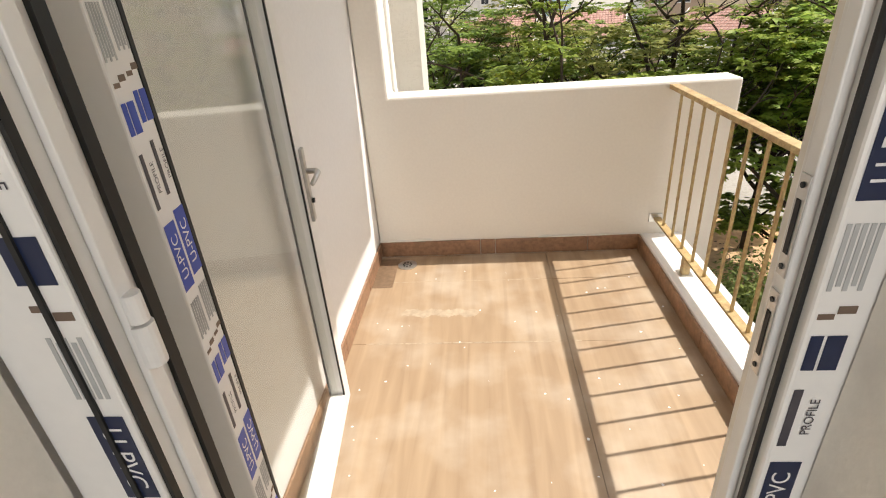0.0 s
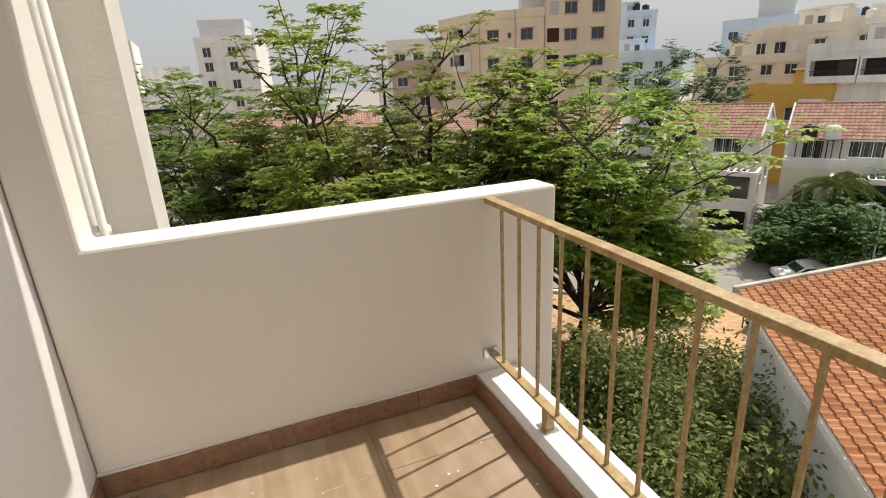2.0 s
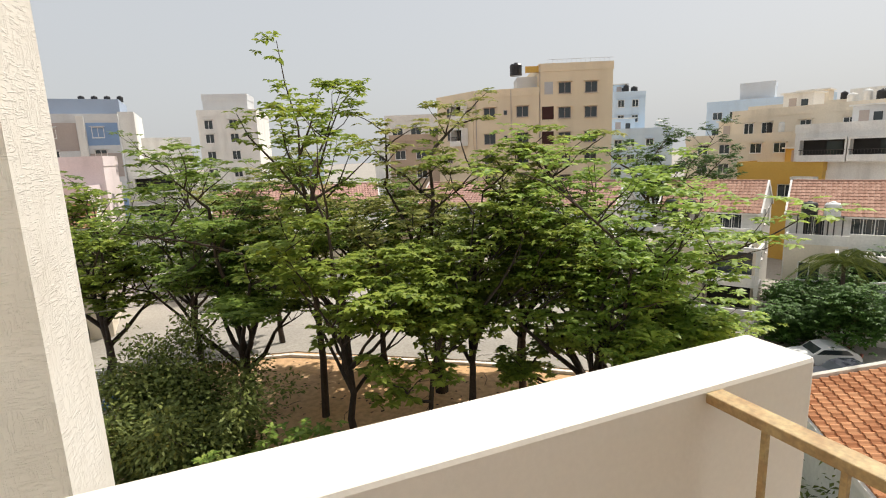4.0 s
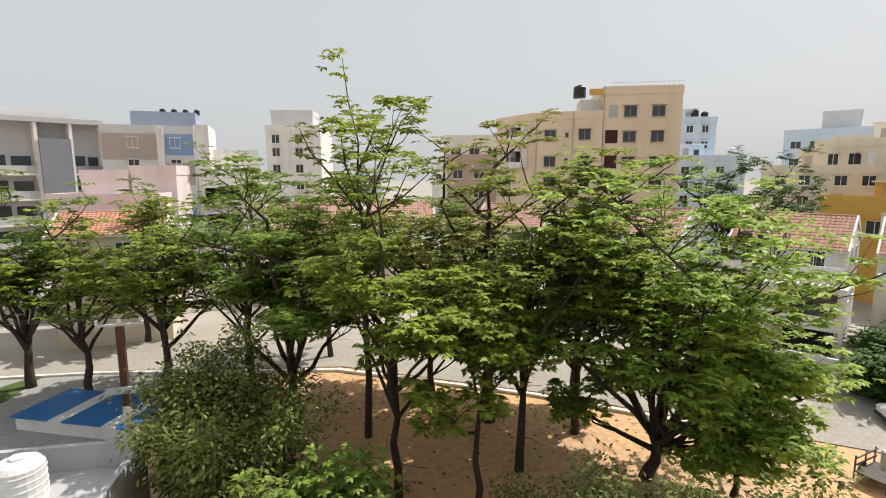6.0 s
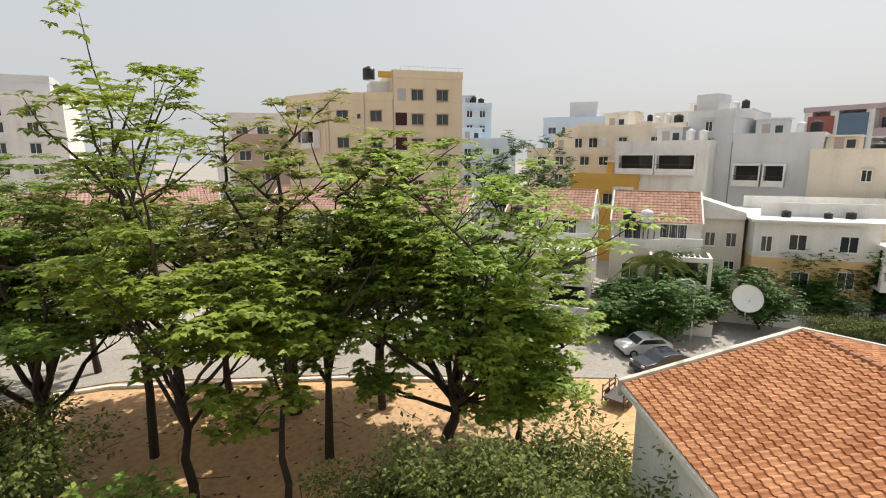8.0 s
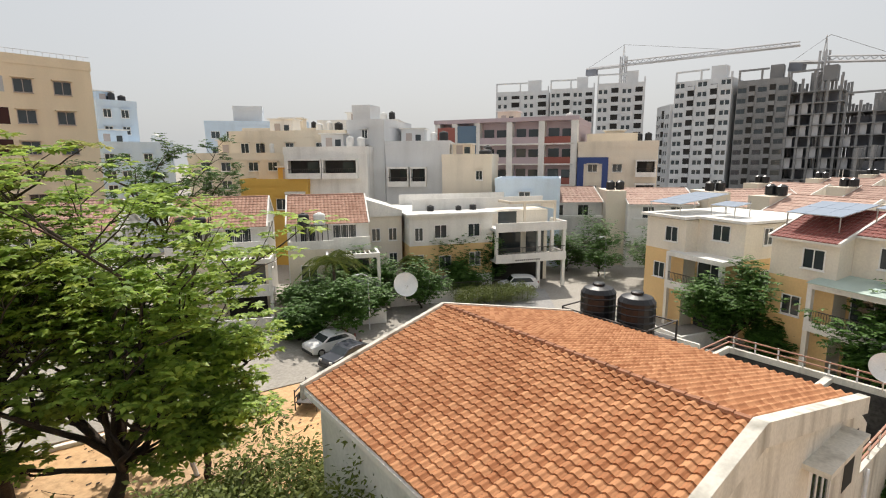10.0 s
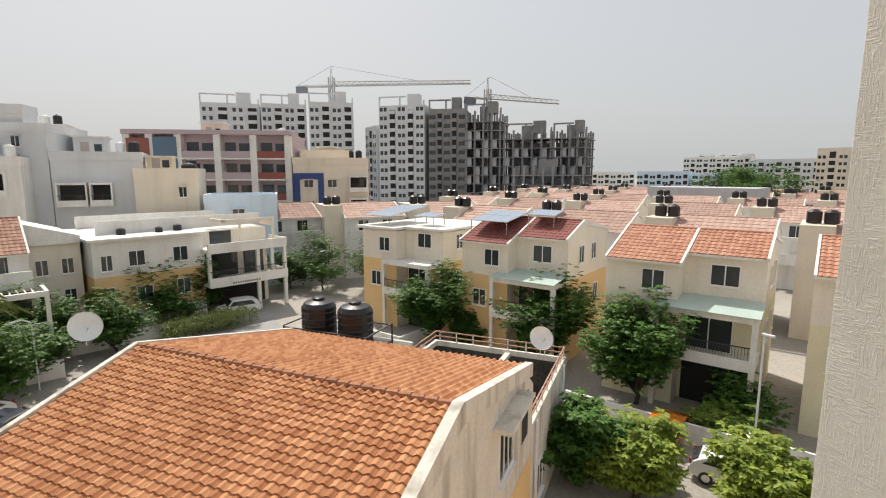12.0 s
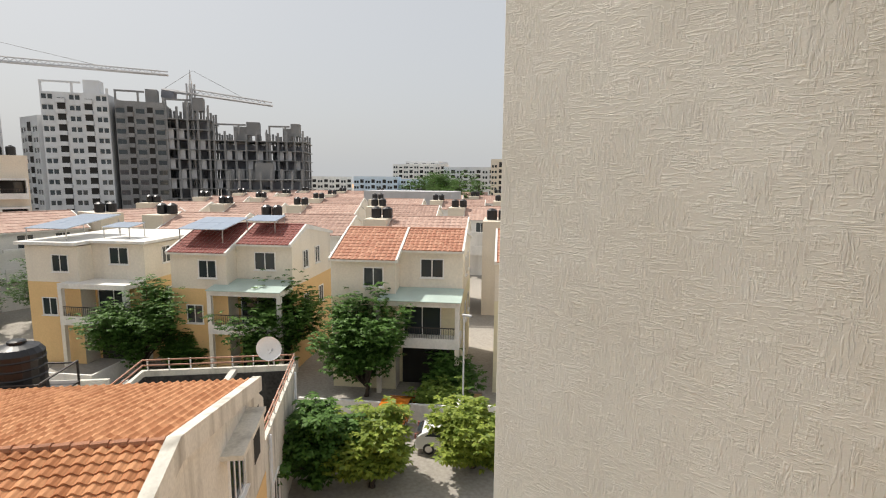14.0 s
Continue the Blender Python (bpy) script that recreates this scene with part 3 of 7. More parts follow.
def door_frame():
    d = thing("door_frame", "white UPVC door frame with black gaskets and printed protective film", "door frame", (0, 0, 0), kind="structure")
    part("jamb", boxes((-0.60, -0.455, 0.47, 0.60, 0, 2.155)), UPVC, d, bevel=0.004)
    part("gasket", boxes((-0.4548, -0.448, 0.476, 0.490, 0, 2.15), (-0.4548, -0.446, 0.574, 0.597, 0, 2.15), (-0.502, -0.494, 0.465, 0.4697, 0, 2.15)), GASKET, d)
    part("stop", boxes((-0.4548, -0.442, 0.52, 0.55, 0, 2.15)), UPVC, d, bevel=0.002)
    part("jamb", boxes((0.400, 0.484, 0.44, 0.522, 0, 2.155)), UPVC, d, bevel=0.004)
    part("gasket", boxes((0.394, 0.3998, 0.455, 0.462, 0, 2.15)), GASKET, d)
    part("stop", boxes((0.388, 0.3998, 0.476, 0.496, 0, 2.15)), UPVC, d, bevel=0.002)
    part("head", boxes((-0.454, 0.399, 0.47, 0.58, 2.08, 2.155)), UPVC, d, bevel=0.004)
    part("threshold", boxes((-0.454, 0.399, 0.47, 0.58, 0.0, 0.025)), UPVC, d, bevel=0.004)
    for z in (1.14, 1.28):
        part("strike_plate", boxes((0.3855, 0.3877, 0.477, 0.495, z, z + 0.12)), STEEL, d, "chromed strike plate with screws", bevel=0.001)
        part("strike_slot", boxes((0.3845, 0.3853, 0.482, 0.490, z + 0.028, z + 0.092)), GASKET, d)
        for zz in (z + 0.012, z + 0.108):
            bm = bmesh.new()
            tube(bm, [(0.3856, 0.486, zz), (0.3838, 0.486, zz)], 0.0035, 8)
            part("screw", bm, GASKET, d)
    for z in (0.28, 1.13, 1.90):
        bm = bmesh.new()
        tube(bm, [(-0.437, 0.535, z), (-0.437, 0.535, z + 0.07)], 0.017, 14)
        tube(bm, [(-0.437, 0.535, z + 0.074), (-0.437, 0.535, z + 0.12)], 0.014, 14)
        part("hinge", bm, UPVC, d, "white barrel hinge")
    n = new("film")
    n.parent = d
    n.location = (-0.525, 0.47, 0.02)
    film_print(n, 0.066, 2.1, -1, 0.98, 0.66, 1, True, True)
    n = new("film")
    n.parent = d
    n.location = (0.403, 0.44, 0.02)
    film_print(n, 0.046, 2.1, -1, 0.95, 0.48, 1, False, True)


door_frame()


def debris():
    """Flecks of dried cement and paint on the tiles."""
    rng = random.Random(4)
    bm = bmesh.new()
    for i in range(60):
        x, y, r = rng.uniform(-0.55, 1.0), rng.uniform(0.9, 2.9), rng.uniform(0.002, 0.007)
        a = rng.uniform(0, 3)
        vs = [bm.verts.new((x + r * rng.uniform(0.6, 1.3) * math.cos(a + k * 1.05), y + r * rng.uniform(0.6, 1.3) * math.sin(a + k * 1.05), 0.0015)) for k in range(6)]
        bm.faces.new(vs)
    o = part("cement_flecks", bm, WHITEPRINT, None)
    tagged(o, "scattered flecks of white paint on the tiles", "debris", kind="stuff")


debris()



# ---- ground, roads ----
structure("ground", boxes((-900, 900, -900, 900, G - 0.5, G)), EARTH, "bare orange-brown earth under the trees, running out to the horizon")


bm = bmesh.new()
prism(bm, [(-900, 50), (-12, 45), (4, 41), (15, 33.5), (28.5, 22.5), (37, 12), (31, 2), (22, -3), (14, -7.5), (5, -14), (0, -60), (60, -400), (890, -400), (890, 880), (-890, 880)], G + 0.005, G + 0.03, "z")
structure("pavement", bm, ROADM, "dusty grey paved and built-over ground of the district")
bm = bmesh.new()
prism(bm, [(-40, 12), (-9, 16), (-6.5, 27), (-7.5, 38), (-12, 41.5), (-40, 44)], G + 0.005, G + 0.035, "z")
structure("pavement_yard", bm, ASPHALT, "grey paved yard beside the park")


def strip(name, pts, w, z, material, label):
    bm = bmesh.new()
    L = []
    for i, p in enumerate(pts):
        a, b = Vector(pts[max(i - 1, 0)]), Vector(pts[min(i + 1, len(pts) - 1)])
        n = (b - a).normalized()
        n = Vector((-n.y, n.x)) * w / 2
        q = Vector(p)
        L.append([bm.verts.new((*(q + n * s), zz)) for s, zz in ((1, z), (-1, z), (-1, G - 0.05), (1, G - 0.05))])
    for a, b in zip(L, L[1:]):
        for k in range(4):
            bm.faces.new((a[k], a[(k + 1) % 4], b[(k + 1) % 4], b[k]))
    bm.faces.new(L[0])
    bm.faces.new(L[-1][::-1])
    bmesh.ops.recalc_face_normals(bm, faces=bm.faces)
    return structure(name, bm, material, label)


strip("road", [(-40, 45), (-12, 42), (4, 38), (15, 30.5), (27, 20.2), (36.5, 10.5), (42, 2), (40.5, -1.5)], 5.6, G + 0.06, ROADM, "dusty pale concrete lane between park and villas")
strip("road_side", [(43, 4), (30.5, -6.0), (20, -13.6), (8, -22)], 5.0, G + 0.055, ROADM, "dusty concrete lane in front of the villa row")
strip("road_cross", [(-14, 26), (-13.5, 36), (-13, 41)], 4.5, G + 0.05, ASPHALT, "grey paved yard lane")
strip("kerb_park", [(-30, 41.2), (-12, 38.6), (2.5, 34.8), (13, 27.8), (21, 20.8)], 0.25, G + 0.18, WHITE, "low concrete kerb between park and lane")
strip("road_drive", [(40, 7.5), (49, 9.5)], 6.0, G + 0.075, ASPHALT, "grey paved forecourt of the large house")


# ---- tiles, villas ----
def tile_np(o, u, v, nu, nv, tw, th, segs, amp, skip=None):
    """Rows of overlapping curved tiles on the plane from o along u and up along v; returns vertices and faces."""
    o, u, v = np.array(o, float), np.array(u, float), np.array(v, float)
    n = np.cross(u, v)
    n /= np.linalg.norm(n)
    xs = np.linspace(0, 1, segs + 1)
    hz = amp * (0.5 - 0.5 * np.cos(xs * 2 * math.pi)) if segs > 2 else amp * np.array([0, 1.0, 0.15])[: segs + 1]
    V, F = [], []
    for j in range(nv):
        for i in range(nu):
            if skip and skip(i, j):
                continue
            b = len(V)
            x0, y0 = i * tw, j * th
            for x, h in zip(xs, hz):
                V.append(o + u * (x0 + x * tw * 0.985) + v * y0 + n * (h + 0.036))
            for x, h in zip(xs, hz):
                V.append(o + u * (x0 + x * tw * 0.985) + v * (y0 + th * 1.08) + n * (h * 0.8 + 0.010))
            for x, h in zip(xs, hz):
                V.append(o + u * (x0 + x * tw * 0.985) + v * y0 + n * 0.0)
            k = segs + 1
            for s in range(segs):
                F.append((b + s, b + s + 1, b + k + s + 1, b + k + s))
                F.append((b + 2 * k + s, b + 2 * k + s + 1, b + s + 1, b + s))
    return [tuple(q) for q in V], F


def tile_mesh(name, args, material, parent):
    V, F = tile_np(*args)
    o = soup(name, V, F, material, parent)
    o["kind"] = "stuff"
    return o


def window(parent, u, z, w, h, frame_m=UPVC, y=0.0, sill=True, leaves=2, grille=False, pane_m=PANE):
    """A window on a wall in the plane y: frame, panes, sill; it stands 4 cm proud."""
    e = new("window")
    e.parent = parent
    e.location = (u, y, z)
    f = 0.06
    part("frame", boxes((-w / 2 - f, w / 2 + f, -0.05, 0.02, -f, 0), (-w / 2 - f, w / 2 + f, -0.05, 0.02, h, h + f), (-w / 2 - f, -w / 2, -0.05, 0.02, 0, h), (w / 2, w / 2 + f, -0.05, 0.02, 0, h)), frame_m, e)
    for i in range(leaves):
        a = -w / 2 + w * i / leaves
        part("pane", boxes((a + 0.03, a + w / leaves - 0.03, -0.015, -0.005, 0.03, h - 0.03)), pane_m, e)
        if i:
            part("mullion", boxes((a - 0.03, a + 0.03, -0.035, -0.001, 0, h)), frame_m, e)
    # dark panel behind the panes stands for the unlit room
    part("backing", boxes((-w / 2, w / 2, -0.004, 0.01, 0, h)), INSIDESHADE, e)
    if sill:
        part("sill", boxes((-w / 2 - 0.1, w / 2 + 0.1, -0.14, 0.0, -f - 0.05, -f)), frame_m, e)
    if grille:
        bm = bmesh.new()
        for k in range(6):
            x = -w / 2 + w * (k + 0.5) / 6
            box(bm, x - 0.008, x + 0.008, -0.045, -0.035, 0, h)
        part("grille", bm, WHITE, e)
    return e


def gable_roof(h, x0, x1, y0, y1, ze, zr, yr, material, tw=0.3, th=0.36, over=0.35, yf2=None):
    """Roof with its ridge along x: structure boards, tiles front and back, verge boards, ridge."""
    sl_f = (zr - ze) / (yr - y0)
    sl_b = (zr - ze) / (y1 - yr)
    zf, zb = ze - sl_f * over, ze - sl_b * over
    bm = bmesh.new()
    prism(bm, [(y0 - over, zf), (yr, zr), (y1 + over, zb), (y1 + over, zb - 0.12), (yr, zr - 0.14), (y0 - over, zf - 0.12)], x0 - 0.2, x1 + 0.2, "x")
    part("roof", bm, WHITE, h)
    for x in (x0 - 0.2, x1 + 0.08):
        bm = bmesh.new()
        prism(bm, [(y0 - over - 0.05, zf - 0.12), (y0 - over - 0.05, zf + 0.08), (yr, zr + 0.10), (y1 + over + 0.05, zb + 0.08), (y1 + over + 0.05, zb - 0.12), (yr, zr - 0.2)], x - 0.003, x + 0.123, "x")
        part("verge", bm, WHITE, h)
    for sgn, ys, zs in ((1, y0 - over, zf), (-1, y1 + over, zb)):
        run = math.hypot(yr - ys, zr - zs)
        v = ((0, (yr - ys) / run, (zr - zs) / run))
        nu, nv = max(1, int((x1 - x0 + 0.15) / tw)), max(1, int(run / th))
        u = (1, 0, 0) if sgn > 0 else (-1, 0, 0)
        o = (x0 - 0.08 if sgn > 0 else x1 + 0.08, ys, zs + 0.002)
        tile_mesh("roof_tiles", (o, u, v, nu, nv, (x1 - x0 + 0.16) / nu, run / nv, 2, 0.05), material, h)
    bm = bmesh.new()
    tube(bm, [(x0 - 0.05, yr, zr + 0.03), (x1 + 0.05, yr, zr + 0.03)], 0.09, 8)
    part("ridge_cap", bm, material, h)


def gable_wall(h, x0, x1, y0, y1, ze, zr, yr, material, z0=0.0):
    bm = bmesh.new()
    prism(bm, [(y0, z0), (y1, z0), (y1, ze), (yr, zr - 0.15), (y0, ze)], x0, x1, "x")
    return part("wall", bm, material, h)


def water_tank(at, r=0.5, hh=1.1, material=None, stand=0.0, label="black ribbed plastic water tank on the roof"):
    t = thing("water_tank", label, "water tank", at)
    bm = bmesh.new()
    prof = [(r * 0.97, stand)]
    for k in range(5):
        z = stand + hh * 0.78 * (k + 0.5) / 5
        prof += [(r * 0.97, z - 0.03), (r, z), (r * 0.97, z + 0.03)]
    prof += [(r * 0.97, stand + hh * 0.8), (r * 0.8, stand + hh * 0.9), (r * 0.3, stand + hh * 0.96)]
    lathe(bm, prof, 20)
    part("body", bm, material or BLACKP, t, smooth=False)
    bm = bmesh.new()
    lathe(bm, [(r * 0.34, stand + hh * 0.955), (r * 0.34, stand + hh), (r * 0.25, stand + hh * 1.02)], 14)
    part("lid", bm, material or BLACKP, t)
    if stand:
        part("stand", boxes((-r, -r + 0.06, -r, -r + 0.06, 0, stand), (r - 0.06, r, -r, -r + 0.06, 0, stand), (-r, -r + 0.06, r - 0.06, r, 0, stand), (r - 0.06, r, r - 0.06, r, 0, stand), (-r, r, -r, r, stand - 0.05, stand - 0.002)), RUSTY, t)
    return t


def frame_balcony(h, x0, x1, y, depth, z0, ztop, cols, floor_t=0.25, rail=0.95, beam=0.35, dark=True, material=None):
    """A white boxed balcony in front of a wall: slab, parapet rail, posts, top beam, with the opening behind."""
    m = material or WHITE
    part("balcony_slab", boxes((x0, x1, y - depth, y, z0 - floor_t, z0)), m, h)
    part("balcony_parapet", boxes((x0, x1, y - depth, y - depth + 0.1, z0, z0 + 0.35), (x0, x0 + 0.1, y - depth + 0.1, y, z0, z0 + 0.35), (x1 - 0.1, x1, y - depth + 0.1, y, z0, z0 + 0.35)), m, h)
    part("balcony_beam", boxes((x0, x1, y - depth, y, ztop, ztop + beam)), m, h)
    for c in cols:
        part("post", boxes((c - 0.13, c + 0.13, y - depth, y - depth + 0.26, z0 + 0.35, ztop)), m, h)
    bm = bmesh.new()
    for k in range(int((x1 - x0 - 0.2) / 0.14)):
        x = x0 + 0.15 + k * 0.14
        box(bm, x, x + 0.02, y - depth + 0.04, y - depth + 0.06, z0 + 0.35, z0 + rail)
    box(bm, x0 + 0.1, x1 - 0.1, y - depth + 0.02, y - depth + 0.08, z0 + rail, z0 + rail + 0.05)
    part("balcony_rail", bm, RUSTY, h)
    if dark:
        part("glazed_door", boxes(((x0 + x1) / 2 - 1.1, (x0 + x1) / 2 + 1.1, y - 0.03, y - 0.01, z0, z0 + 2.1)), PANE, h)
        part("door_frame", boxes(((x0 + x1) / 2 - 1.16, (x0 + x1) / 2 - 1.1, y - 0.06, y, z0, z0 + 2.16), ((x0 + x1) / 2 + 1.1, (x0 + x1) / 2 + 1.16, y - 0.06, y, z0, z0 + 2.16), ((x0 + x1) / 2 - 1.1, (x0 + x1) / 2 + 1.1, y - 0.06, y, z0 + 2.1, z0 + 2.16), ((x0 + x1) / 2 - 0.03, (x0 + x1) / 2 + 0.03, y - 0.06, y - 0.031, z0, z0 + 2.1)), UPVC, h)


def villa(label, at, yaw, tiles=None, wall=None, roof="tiles", canopy=True, w=6.6, deep=8.5, band=None):
    """Two and a half storeys: a wing that stands forward, a recessed part behind a boxed balcony, a gable roof."""
    wall = wall or WHITE
    band = band or YELLOW
    h = thing("villa", label, "house", (at[0], at[1], G), yaw)
    wl = w * 0.5
    rise = 1.35 if roof != "flat" else 0.16
    yr = 3.6
    sl = rise / yr
    # wings
    gable_wall(h, 0, wl, 0, deep, 8.0, 8.0 + rise, yr, wall)
    gable_wall(h, wl + 0.003, w, 1.2, deep, 8.0 + 1.2 * sl, 8.0 + rise, yr, wall)
    part("wall", boxes((-0.004, wl, -0.012, -0.002, 0, 5.6), (w + 0.002, w + 0.012, 1.2, deep, 0, 5.6), (wl + 0.005, w, 1.188, 1.198, 0, 5.6)), band, h, "painted lower storeys")
    if roof == "tiles":
        gable_roof(h, 0.15, wl, 0, deep, 8.05, 8.05 + rise, yr, tiles or TILE_R)
        gable_roof(h, wl + 0.30, w - 0.1, 1.2, deep, 8.05 + 1.2 * sl, 8.05 + rise, yr, tiles or TILE_R)
    elif roof == "flat":
        part("roof", boxes((-0.35, wl + 0.2, -0.4, deep + 0.2, 8.1, 8.3)), WHITE, h)
        part("roof", boxes((wl + 0.203, w + 0.35, 0.8, deep + 0.2, 8.14, 8.32)), WHITE, h)
    else:
        gable_roof(h, 0.15, wl, 0, deep, 8.05, 8.05 + rise, yr, tiles or TILE_P)
        gable_roof(h, wl + 0.30, w - 0.1, 1.2, deep, 8.05 + 1.2 * sl, 8.05 + rise, yr, tiles or TILE_P)
    window(h, wl * 0.66, 6.35, 1.1, 1.05, leaves=2)
    window(h, wl + (w - wl) * 0.52, 6.75, 1.3, 1.05, y=1.2, leaves=2)
    window(h, wl * 0.4, 3.4, 1.0, 1.1, y=-0.012)
    e = new("side_window")
    e.parent = h
    e.location = (w + 0.012, 0, 0)
    e.rotation_euler = (0, 0, radians(90))
    for y, z in ((3.4, 6.6), (5.6, 6.6), (3.4, 3.6), (6.2, 3.6)):
        window(e, y, z, 0.8, 1.1)
    frame_balcony(h, wl - 1.0, w, 1.19, 1.9, 3.15, 5.35, (wl - 0.87, w - 0.13), beam=0.32)
    part("ground_post", boxes((w - 0.26, w, -0.7, -0.44, 0, 2.9), (wl - 1.0, wl - 0.74, -0.7, -0.44, 0, 2.9)), wall, h)
    part("porch_opening", boxes((wl + 0.2, w - 0.4, 1.17, 1.186, 0, 2.5)), INSIDESHADE, h)
    if canopy:
        bm = bmesh.new()
        prism(bm, [(-1.0, 5.70), (1.15, 6.05), (1.15, 6.09), (-1.0, 5.74)], wl - 0.9, w + 0.1, "x")
        part("canopy", bm, CANOPY, h, "pale green sheet canopy over the balcony")
    part("compound_wall", boxes((-0.5, w + 0.3, -4.2, -4.05, 0, 1.1), (w + 0.15, w + 0.3, -4.04, 1.0, 0, 1.1)), WHITE, h)
    return h


villa("cream villa with red tiled roof and pale green canopy", (26.6, -14.0), -142, TILE_R, wall=WARM, band=PALEY, w=7.7)
villa("white villa with dark red roof carrying solar panels", (35.6, -8.0), -142, TILE_DK, wall=WARM, roof="red", w=7.5)
vA = villa("white villa with solar panels and ochre lower walls", (44.2, -1.8), -142, None, wall=WARM, roof="flat", canopy=False, w=7.6)
villa("pale yellow villa with an orange tiled roof", (19.2, -20.2), -142, TILE_R, wall=WARM, canopy=False, band=PALEY)


def solar(at, yaw, n, m, tilt=14, label="blue-grey solar panels tilted on the villa roof"):
    s = thing("solar_panel_array", label, "solar panel", at, yaw)
    for i in range(n):
        for j in range(m):
            b = boxes((i * 1.02, i * 1.02 + 1.0, j * 1.68, j * 1.68 + 1.65, 0, 0.035))
            p = part("panel", b, SOLAR, s)
            p.rotation_euler = (radians(tilt), 0, 0)
            p.location = (0, 0, 0.25)
            q = part("panel_frame", boxes((i * 1.02 - 0.01, i * 1.02 + 1.01, j * 1.68 - 0.01, j * 1.68 + 1.66, -0.01, 0.02)), LGREY, s)
            q.rotation_euler = (radians(tilt), 0, 0)
            q.location = (0, 0, 0.245)
    part("leg", boxes((0, 0.05, 0.1, 0.15, -0.6, 0.25), (n - 0.1, n - 0.05, 0.1, 0.15, -0.6, 0.25), (0, 0.05, m * 1.6, m * 1.6 + 0.05, -0.6, 0.6), (n - 0.1, n - 0.05, m * 1.6, m * 1.6 + 0.05, -0.6, 0.6)), STEEL, s)


def near(at, yaw, x, y, z):
    a = radians(yaw)
    return (at[0] + x * math.cos(a) - y * math.sin(a), at[1] + x * math.sin(a) + y * math.cos(a), G + z)


solar(near((35.6, -8.0), -142, 0.3, 0.5, 9.05), -142, 3, 2, 9)
solar(near((35.6, -8.0), -142, 4.0, 2.2, 9.5), -142, 2, 1, 9)
solar(near((44.2, -1.8), -142, -0.2, 0.3, 8.85), -142, 3, 3, 7)
solar(near((44.2, -1.8), -142, 4.0, 2.0, 8.85), -142, 2, 1, 7)


def villa_side(label, at, yaw, tiles=None, w=7.5):
    """The villa type across the lane: tiled roof set back, terrace, boxed porch with a slatted top."""
    h = thing("villa", label, "house", (at[0], at[1], G), yaw)
    gable_wall(h, 0, w, 2.0, 9.5, 7.4, 9.4, 5.2, WHITE)
    gable_roof(h, 0.1, w - 0.1, 2.0, 9.5, 7.45, 9.45, 5.2, tiles or TILE_D)
    part("front_room", boxes((0.2, w * 0.55, 0, 1.997, 0, 5.4)), CREAM, h)
    part("terrace_parapet", boxes((0.2, w * 0.55, 0, 0.12, 5.403, 6.1), (0.2, 0.32, 0.123, 1.99, 5.403, 6.1)), WHITE, h)
    part("terrace_slab", boxes((w * 0.55 + 0.003, w, 0.6, 1.997, 5.1, 5.4)), WHITE, h)
    part("terrace_parapet", boxes((w * 0.55 + 0.003, w, 0.6, 0.72, 5.403, 6.2)), WHITE, h)
    for x, ww in ((w * 0.25, 1.2), (w * 0.7, 1.9)):
        window(h, x, 5.5, ww, 1.7, y=2.0, leaves=3 if ww > 1.5 else 2, sill=False, grille=True)
    part("pergola_beam", boxes((w * 0.45, w + 0.5, -1.9, -1.65, 4.85, 5.2), (w * 0.45, w * 0.45 + 0.2, -1.647, -0.003, 4.85, 5.2), (w + 0.3, w + 0.5, -1.647, 0.597, 4.85, 5.2)), WHITE, h)
    for k in range(9):
        x = w * 0.45 + 0.5 + k * (w * 0.55 - 0.4) / 9
        part("slat", boxes((x, x + 0.08, -1.647, 0.0, 5.0, 5.15)), WHITE, h)
    part("post", boxes((w + 0.25, w + 0.5, -1.88, -1.65, 2.6, 4.847)), WHITE, h)
    part("porch_slab", boxes((w * 0.45, w + 0.5, -1.9, -0.003, 2.3, 2.6)), WHITE, h)
    part("porch_parapet", boxes((w * 0.45, w + 0.24, -1.9, -1.8, 2.603, 3.2)), WHITE, h)
    part("post", boxes((w + 0.25, w + 0.5, -1.88, -1.65, 0, 2.297), (w * 0.45, w * 0.45 + 0.25, -1.88, -1.65, 0, 2.297)), WHITE, h)
    part("porch_opening", boxes((w * 0.58, w - 0.2, 0.585, 0.597, 2.7, 4.9)), PANE, h)
    part("front_wall", boxes((w * 0.55 + 0.003, w, 0.6, 1.997, 0, 5.097)), CREAM, h)
    window(h, w * 0.25, 2.9, 1.2, 1.2)
    part("carport_opening", boxes((w * 0.58, w - 0.2, 0.585, 0.597, 0.05, 2.2)), INSIDESHADE, h)
    e = new("side_window")
    e.parent = h
    e.location = (w, 0, 0)
    e.rotation_euler = (0, 0, radians(90))
    for y, z in ((4.0, 6.2), (7.0, 6.0), (4.0, 3.4), (7.0, 3.4)):
        window(e, y, z, 0.8, 1.1)
    part("compound_wall", boxes((-0.5, w + 0.6, -4.0, -3.85, 0, 1.2)), WHITE, h)
    return h


villa_side("white villa with a weathered tiled roof and slatted porch", (31.4, 33.8), -60)
villa_side("cream villa with a weathered tiled roof and a palm in front", (36.0, 26.0), -60, w=6.8)
villa_side("white villa with a faded red roof behind trees", (25.5, 43.0), -55, TILE_P)
villa_side("white villa with a faded red roof behind trees", (16.5, 51.0), -45, TILE_P)


for at_, x_ in (((31.4, 33.8), 1.3), ((31.4, 33.8), 2.6), ((36.0, 26.0), 1.4)):
    water_tank(near(at_, -60, x_, 1.2, 5.4), 0.5, 1.0, None, 1.9, label="black ribbed water tank on a steel stand over a villa terrace")
